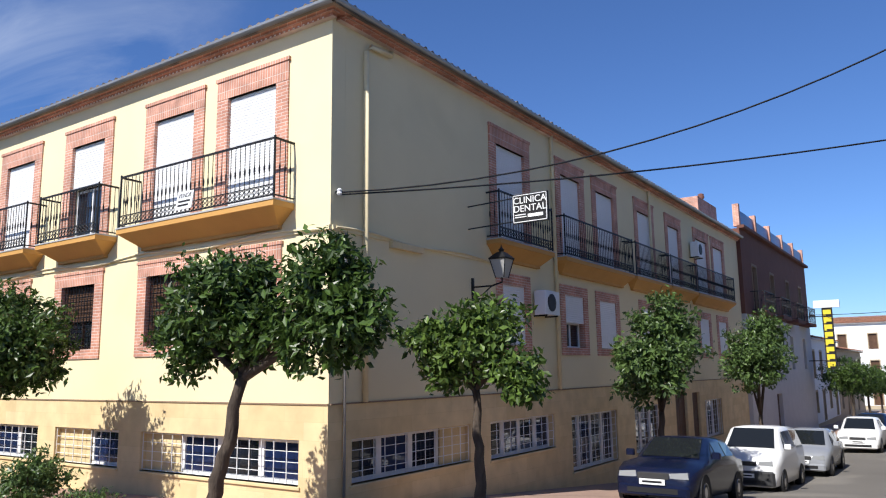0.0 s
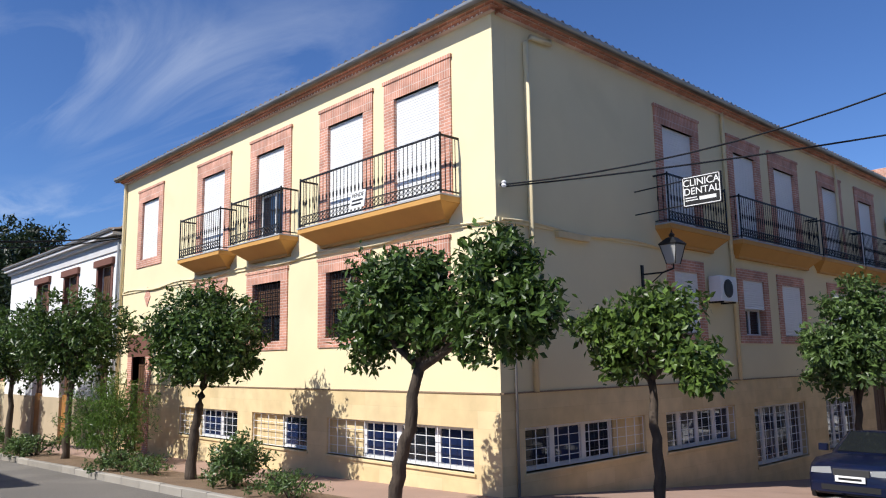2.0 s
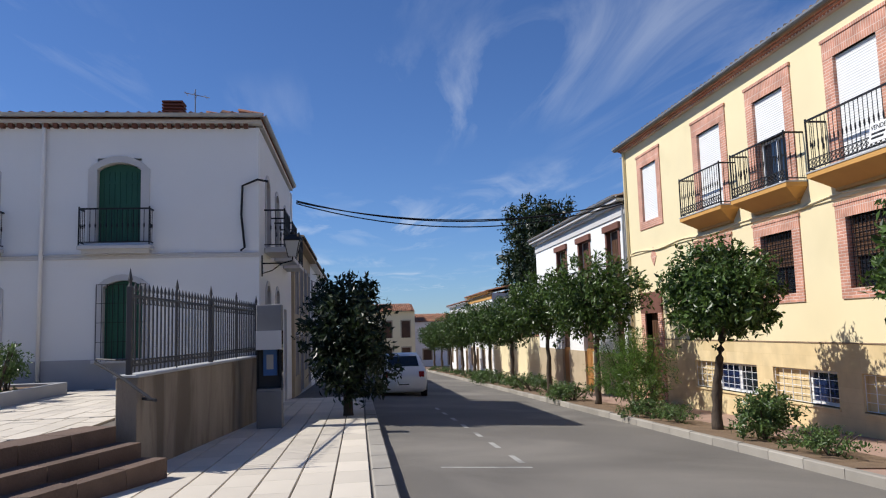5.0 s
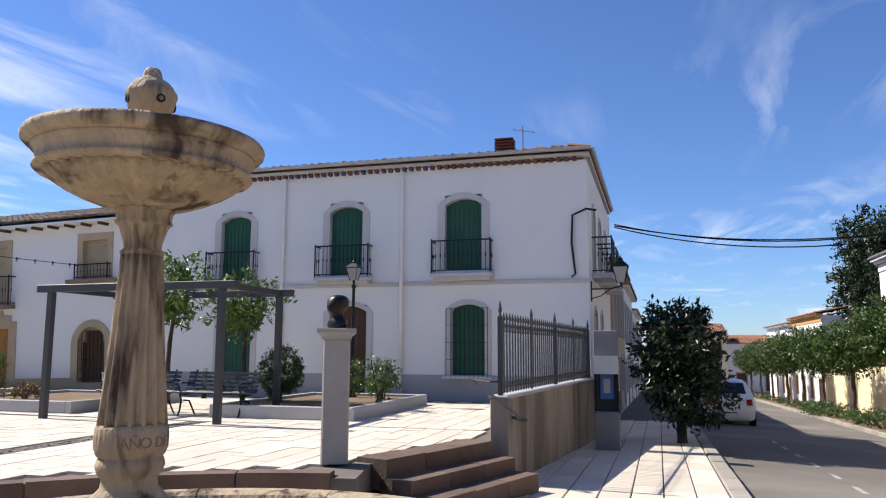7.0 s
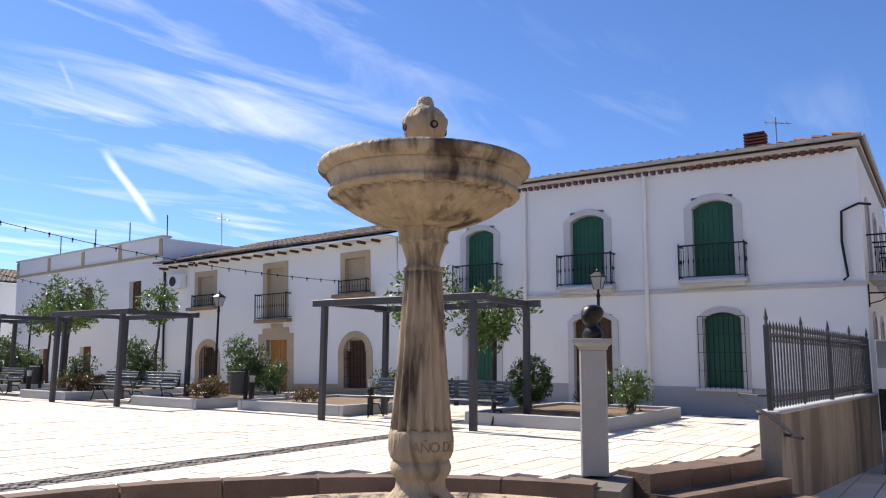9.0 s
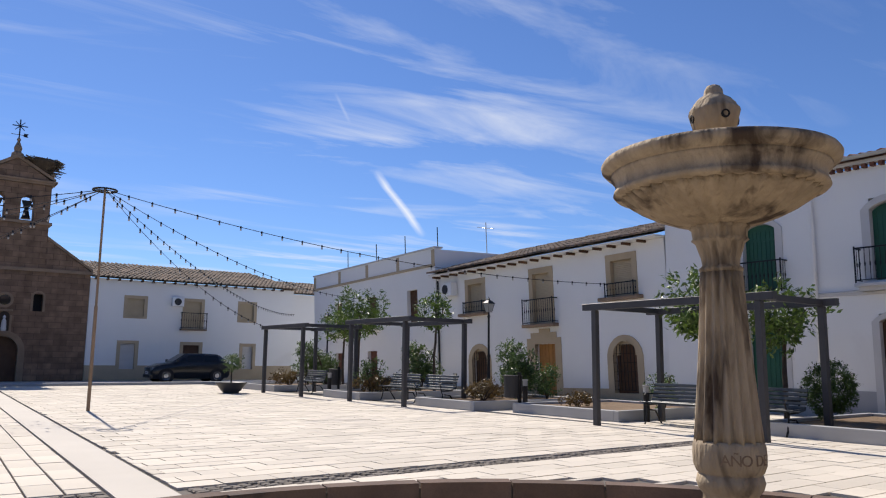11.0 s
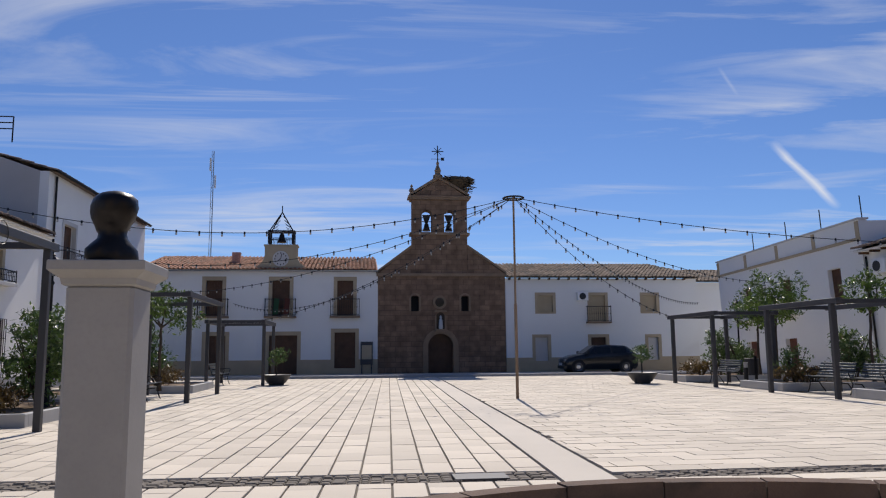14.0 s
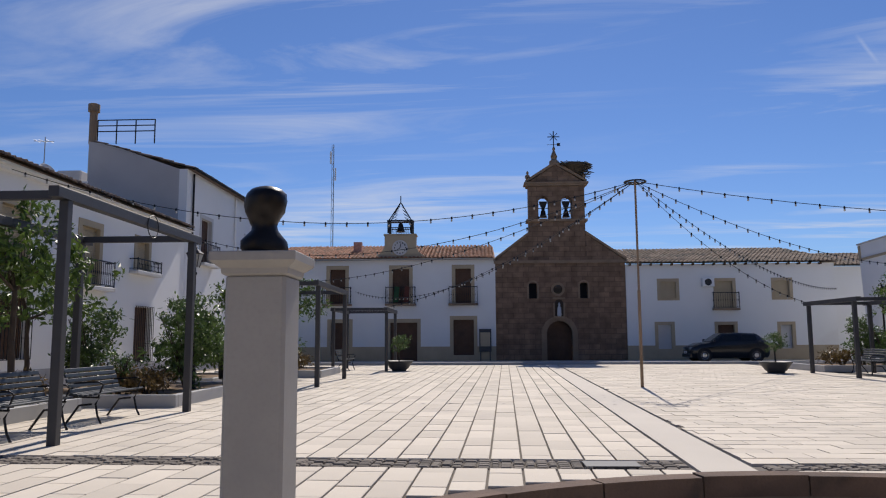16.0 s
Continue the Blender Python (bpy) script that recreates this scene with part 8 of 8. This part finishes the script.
row_house("tan_row_house", -8.7, 72.3, 90, 20, -3.0, 3.0, TAN, TERRACOTTA, 5, 2, "ochre row house far along the cross street")
row_house("white_far_house", 4.0, 104.0, 0, 16, -3.6, 4.5, WHITEWASH, TERRACOTTA, 5, 2, "white house with a red roof far away")
row_house("white_far_house", -14.0, 110.0, 0, 17.5, -3.6, 7.0, WHITEWASH, TERRACOTTA, 5, 3, "tall white house with a red roof far away")
row_house("white_row_house", 4.5, 82.0, -90, 30, -2.6, 4.4, WHITEWASH, TERRACOTTA, 7, 2, "white row house facing the cross street")
# unseen plain blocks, added to close the street and darken the east wall
for yy, ww, zz, m_ in ((51.9, 16, 8.5, TAN), (35.8, 14, 10.2, TAN), (21.7, 14, 10.4, TAN)):
    ow = thing("opposite_house", pose(4.5, yy, 0, 0, 0, -90), "plain unseen house added to block sky light", "house", "row houses")
    part("wall", MB().box(0, 0, -3, ww, 0.35, zz), m_, ow)
    shell(ow, 0, ww, 8, -3, zz, m_)
    part("eave_board", MB().box(0, -0.3, zz, ww, 0.3, zz + 0.12), m_, ow)
vsn = thing("vertical_sign", pose(-7.1, 56.5, 3.4), "tall yellow and black vertical shop sign with a white box", "sign")
part("board", MB().box(-0.32, -0.1, -2.0, 0.32, 0.1, 2.2), BLACKINK, vsn)
part("arm", MB().box(-1.6, -0.03, 1.6, -0.32, 0.03, 1.66).box(-1.6, -0.03, -1.4, -0.32, 0.03, -1.34), IRON, vsn)
for k in range(8):
    part("glyph_bar", MB().box(-0.24, -0.115, 1.75 - k * 0.5, 0.24, -0.1, 2.05 - k * 0.5).box(-0.24, -0.112, 1.65 - k * 0.5, -0.1, -0.1, 1.75 - k * 0.5), YELLOWSIGN, vsn)
part("top_box", MB().cham(-0.8, -0.14, 2.2, 0.8, 0.14, 2.7, 0.02), WHITE, vsn)


# ---- parked cars ----
def car(x, y, yaw, L, W, H, paint, label, nose, hood, belt, ws0, ws1, rr1, rr0, tail, group="parked cars", wheel=0.31):
    """Own axes: nose at -y. ws0/ws1: foot and head of the windscreen; rr1/rr0: head and foot of the rear window, as shares of the length."""
    z = g(x, y)
    c = thing("car", pose(x, y, z, math.degrees(math.atan((g(x, y + 1) - g(x, y - 1)) / 2)) * (1 if abs(yaw) < 45 else 0), 0, yaw), label, "car", group)
    hw = W / 2
    y0 = -L / 2
    tm = (ws1 + rr1) / 2
    # stations: share of the length, sill, waist, top, width, roof width
    st_ = [(0.0, 0.30, nose - 0.26, nose - 0.20, 0.74, 0.80), (0.006, 0.22, nose - 0.14, nose - 0.08, 0.84, 0.82), (0.02, 0.19, nose - 0.06, nose, 0.91, 0.84), (0.06, 0.18, nose, nose + 0.05, 0.97, 0.86),
           (0.14, 0.18, (nose + hood) / 2 + 0.02, (nose + hood) / 2 + 0.07, 1.0, 0.87), (ws0, 0.18, hood - 0.04, hood + 0.01, 1.0, 0.87), (ws1, 0.18, belt, H - 0.03, 1.0, 0.74), (tm, 0.18, belt + 0.02, H, 1.0, 0.74),
           (rr1, 0.18, belt + 0.03, H - 0.04, 1.0, 0.73), (rr0, 0.2, tail - 0.03, tail + 0.03, 0.98, 0.84), (0.985, 0.24, tail - 0.12, tail - 0.05, 0.93, 0.84), (1.0, 0.32, tail - 0.3, tail - 0.22, 0.88, 0.8)]
    rows = []
    for t, zb, zw, zt, k, cab in st_:
        yy = y0 + t * L
        half = [(0.80, zb), (0.95, zb + 0.07), (0.995, zb + (zw - zb) * 0.45), (1.0, zb + (zw - zb) * 0.72), (0.965, zw), (cab, max(zt - 0.05, zw + 0.01)), (cab - 0.09, zt), (0.35, zt + 0.018)]
        rows.append([(hw * k * px, yy, pz) for px, pz in half] + [(-hw * k * px, yy, pz) for px, pz in half[::-1]])
    n = 16
    fs = [(q * n + i, (q + 1) * n + i, (q + 1) * n + (i + 1) % n, q * n + (i + 1) % n) for q in range(len(st_) - 1) for i in range(n)]
    fs += [tuple(range(n)), tuple(range(len(st_) * n - 1, (len(st_) - 1) * n - 1, -1))]
    part("body", MB().add([p for w in rows for p in w], fs), paint, c, smooth=True)

    def pane(name, a, b, d, e, u=0.06, v=0.08, out=0.012):
        """A pane laid on the patch a, b, d, e (corners in turn), drawn in from its edges."""
        a, b, d, e = (Vector(q) for q in (a, b, d, e))
        nrm = (b - a).cross(e - a).normalized()
        pts = []
        for uu, vv in ((u, v), (1 - u, v), (1 - u, 1 - v), (u, 1 - v)):
            pts.append((a * (1 - uu) + b * uu) * (1 - vv) + (e * (1 - uu) + d * uu) * vv)
        vs = [tuple(q + nrm * out) for q in pts] + [tuple(q - nrm * 0.05) for q in pts]
        part(name, MB().add(vs, [(0, 1, 2, 3), (7, 6, 5, 4)] + [(q, q + 4, (q + 1) % 4 + 4, (q + 1) % 4) for q in range(4)]), CARGLASS, c)
    pane("windscreen", rows[5][9], rows[5][6], rows[6][6], rows[6][9], 0.03, 0.06, 0.03)
    pane("rear_window", rows[9][6], rows[9][9], rows[8][9], rows[8][6], 0.05, 0.14, 0.03)
    for q in (6, 7):
        pane("side_window", rows[q][4], rows[q + 1][4], rows[q + 1][5], rows[q][5], 0.05, 0.1)
        pane("side_window", rows[q + 1][11], rows[q][11], rows[q][10], rows[q + 1][10], 0.05, 0.1)
    for i0, i1 in ((4, 5), (11, 10)):
        f0, f1, f2 = Vector(rows[5][i0]).lerp(Vector(rows[6][i0]), 0.35), Vector(rows[6][i0]), Vector(rows[6][i1])
        m_ = f0.lerp(f2, 0.5)
        crn = [f0, f1, f2, m_] if i0 == 4 else [f1, f0, m_, f2]
        pane("quarter_window", *crn, 0.12, 0.16)
    for t in (0.17, 0.82):
        for s in (-1, 1):
            wv = part("wheel", MB().lathe([(wheel - 0.03, -0.1), (wheel, -0.07), (wheel, 0.07), (wheel - 0.03, 0.1), (wheel * 0.68, 0.1)], 20), RUBBER, c, at=pose(s * (hw - 0.1), y0 + t * L, wheel, 0, 90 * s, 0))
            part("wheel_arch", MB().lathe([(wheel + 0.05, 0.0), (wheel + 0.05, 0.085), (wheel * 0.9, 0.08)], 20), BLACKINK, c, at=pose(s * (hw - 0.075), y0 + t * L, wheel, 0, 90 * s, 0))
            part("rim", MB().lathe([(wheel * 0.66, 0.085), (wheel * 0.62, 0.108), (wheel * 0.5, 0.1), (0.06, 0.112), (0.02, 0.112)], 10), CHROME, wv)
    for s in (-1, 1):
        part("headlight", MB().prism([(s * hw * 0.62 - 0.19, nose - 0.15), (s * hw * 0.62 + 0.19, nose - 0.15), (s * hw * 0.62 + 0.17, nose - 0.02), (s * hw * 0.62 - 0.17, nose - 0.05)], y0 + 0.01, y0 + 0.2), HEADLAMP, c)
        part("tail_light", MB().box(s * hw * 0.74 - 0.1, y0 + L - 0.12, tail - 0.3, s * hw * 0.74 + 0.1, y0 + L - 0.0, tail - 0.08), TAILRED, c)
        part("mirror", MB().cham(s * (hw + 0.08) - 0.09, y0 + (ws0 + 0.03) * L, hood + 0.04, s * (hw + 0.08) + 0.09, y0 + (ws0 + 0.03) * L + 0.1, hood + 0.18, 0.02), paint, c)
    part("grille", MB().cham(-0.32, y0 - 0.005, nose - 0.17, 0.32, y0 + 0.1, nose - 0.05, 0.01), PLASTIC, c)
    part("bumper", MB().cham(-hw * 0.86, y0 - 0.05, 0.24, hw * 0.86, y0 + 0.2, 0.62 if H > 1.7 else 0.44, 0.05), PLASTIC if H > 1.7 else paint, c)
    part("air_intake", MB().box(-hw * 0.6, y0 - 0.056, 0.28, hw * 0.6, y0 + 0.02, 0.38), BLACKINK, c)
    for yy in (y0 - 0.062, y0 + L + 0.002):
        pl_ = part("number_plate", MB().box(-0.26, yy, 0.44, 0.26, yy + 0.014, 0.55), WHITE, c)
        part("plate_bar", MB().box(-0.2, yy - 0.004, 0.475, 0.2, yy + 0.018, 0.515), BLACKINK, pl_)
    return c


HEADLAMP = mat("clear_headlamp", (0.30, 0.31, 0.32), 0.12, 0.1)
TAILRED = mat("red_lamp_glass", (0.35, 0.01, 0.01), 0.2, 0.05)
car(-5.4, 16.9, 0, 4.1, 1.70, 1.40, NAVY, "dark navy hatchback parked at the kerb", 0.72, 0.92, 0.95, 0.27, 0.43, 0.78, 0.96, 0.95)
car(-5.3, 24.2, 0, 4.2, 1.80, 1.78, VANWHITE, "white delivery van with black bumpers at the kerb", 0.92, 1.15, 1.12, 0.20, 0.36, 0.97, 0.99, 1.1)
car(-4.75, 29.6, 0, 4.1, 1.72, 1.45, CARGREY, "grey hatchback parked along the cross street", 0.72, 0.92, 0.95, 0.27, 0.43, 0.80, 0.96, 0.95)
car(-4.1, 40.0, 0, 4.1, 1.75, 1.48, VANWHITE, "white hatchback parked along the cross street", 0.74, 0.95, 0.97, 0.25, 0.42, 0.82, 0.97, 0.98)
car(-4.2, 46.5, 0, 4.3, 1.75, 1.45, NAVY, "dark car parked far along the cross street", 0.74, 0.95, 0.97, 0.25, 0.42, 0.82, 0.97, 0.98)
car(-30.5, 0.85, -90, 4.4, 1.82, 1.62, VANWHITE, "white compact car seen from behind at the kerb", 0.80, 1.0, 1.02, 0.25, 0.42, 0.84, 0.97, 1.05, wheel=0.34)
bc = car(-12.0, -42.6, 90, 4.1, 1.75, 1.5, CARBLACK, "black compact car parked before the white house", 0.80, 1.0, 1.02, 0.25, 0.42, 0.84, 0.97, 1.05, wheel=0.34)
bc.matrix_basis = pose(-12.0, -42.6, PZ - 0.02, 0, 0, 90)

# ---- paving pieces ----
plaza = bpy.data.objects["plaza"]
for tiles_, turn in ((near_tiles, Matrix()), (near_strips, ASKEW)):
    for a, b, c0, d, e, f in tiles_:
        key = ("tile", round(d - a, 3), round(e - b, 3))
        if key not in BARS:
            w, l = (d - a) / 2, (e - b) / 2
            BARS[key] = MB().cham(-w, -l, -0.06, w, l, 0.0, 0.005).mesh("paving_slab", PAVE)
        part("paving_slab", BARS[key], PAVE, plaza, at=turn @ pose((a + d) / 2, (b + e) / 2, f))
part("paving", mass, PAVE, plaza)["kind"] = "stuff"
part("paving", strip_mass, PAVE, plaza, at=ASKEW)["kind"] = "stuff"

# footway strips beside the parapet wall
fw = bpy.data.objects["pavement_south"]
fmass = MB()
count = 0
for r in range(21):
    y1 = -0.70 - r * 0.42
    off = random.uniform(0, 0.8)
    for k in range(44):
        x1 = 12.0 - off - k * 0.85
        xc, yc = x1 - 0.425, y1 - 0.21
        if math.hypot(xc - AC[0], yc - AC[1]) < AR + 0.0 or yc > -3.9:
            if math.hypot(xc - FX, yc - FY) < 2.9:
                continue
            z = g(xc, yc) + 0.15
            tilt = math.degrees(math.atan(0.028)) if xc < 9 else 0
            if -18.5 < xc < -4.0 and yc > -3.6 and count < 290:
                if "ft" not in BARS:
                    BARS["ft"] = MB().cham(-0.421, -0.2, -0.05, 0.421, 0.2, 0.0, 0.005).mesh("paving_slab", PAVE)
                part("paving_slab", BARS["ft"], PAVE, fw, at=pose(xc, yc, z, 0, -tilt, 0))
                count += 1
            else:
                zl, zr = g(x1 - 0.85, yc) + 0.15, g(x1, yc) + 0.15
                fmass.add([(x1 - 0.846, yc - 0.2, zl - 0.05), (x1 - 0.004, yc - 0.2, zr - 0.05), (x1 - 0.004, yc + 0.2, zr - 0.05), (x1 - 0.846, yc + 0.2, zl - 0.05), (x1 - 0.846, yc - 0.2, zl), (x1 - 0.004, yc - 0.2, zr), (x1 - 0.004, yc + 0.2, zr), (x1 - 0.846, yc + 0.2, zl)],
                          [(4, 5, 6, 7), (0, 1, 5, 4), (1, 2, 6, 5), (2, 3, 7, 6), (3, 0, 4, 7)])
part("paving", fmass, PAVE, fw)["kind"] = "stuff"
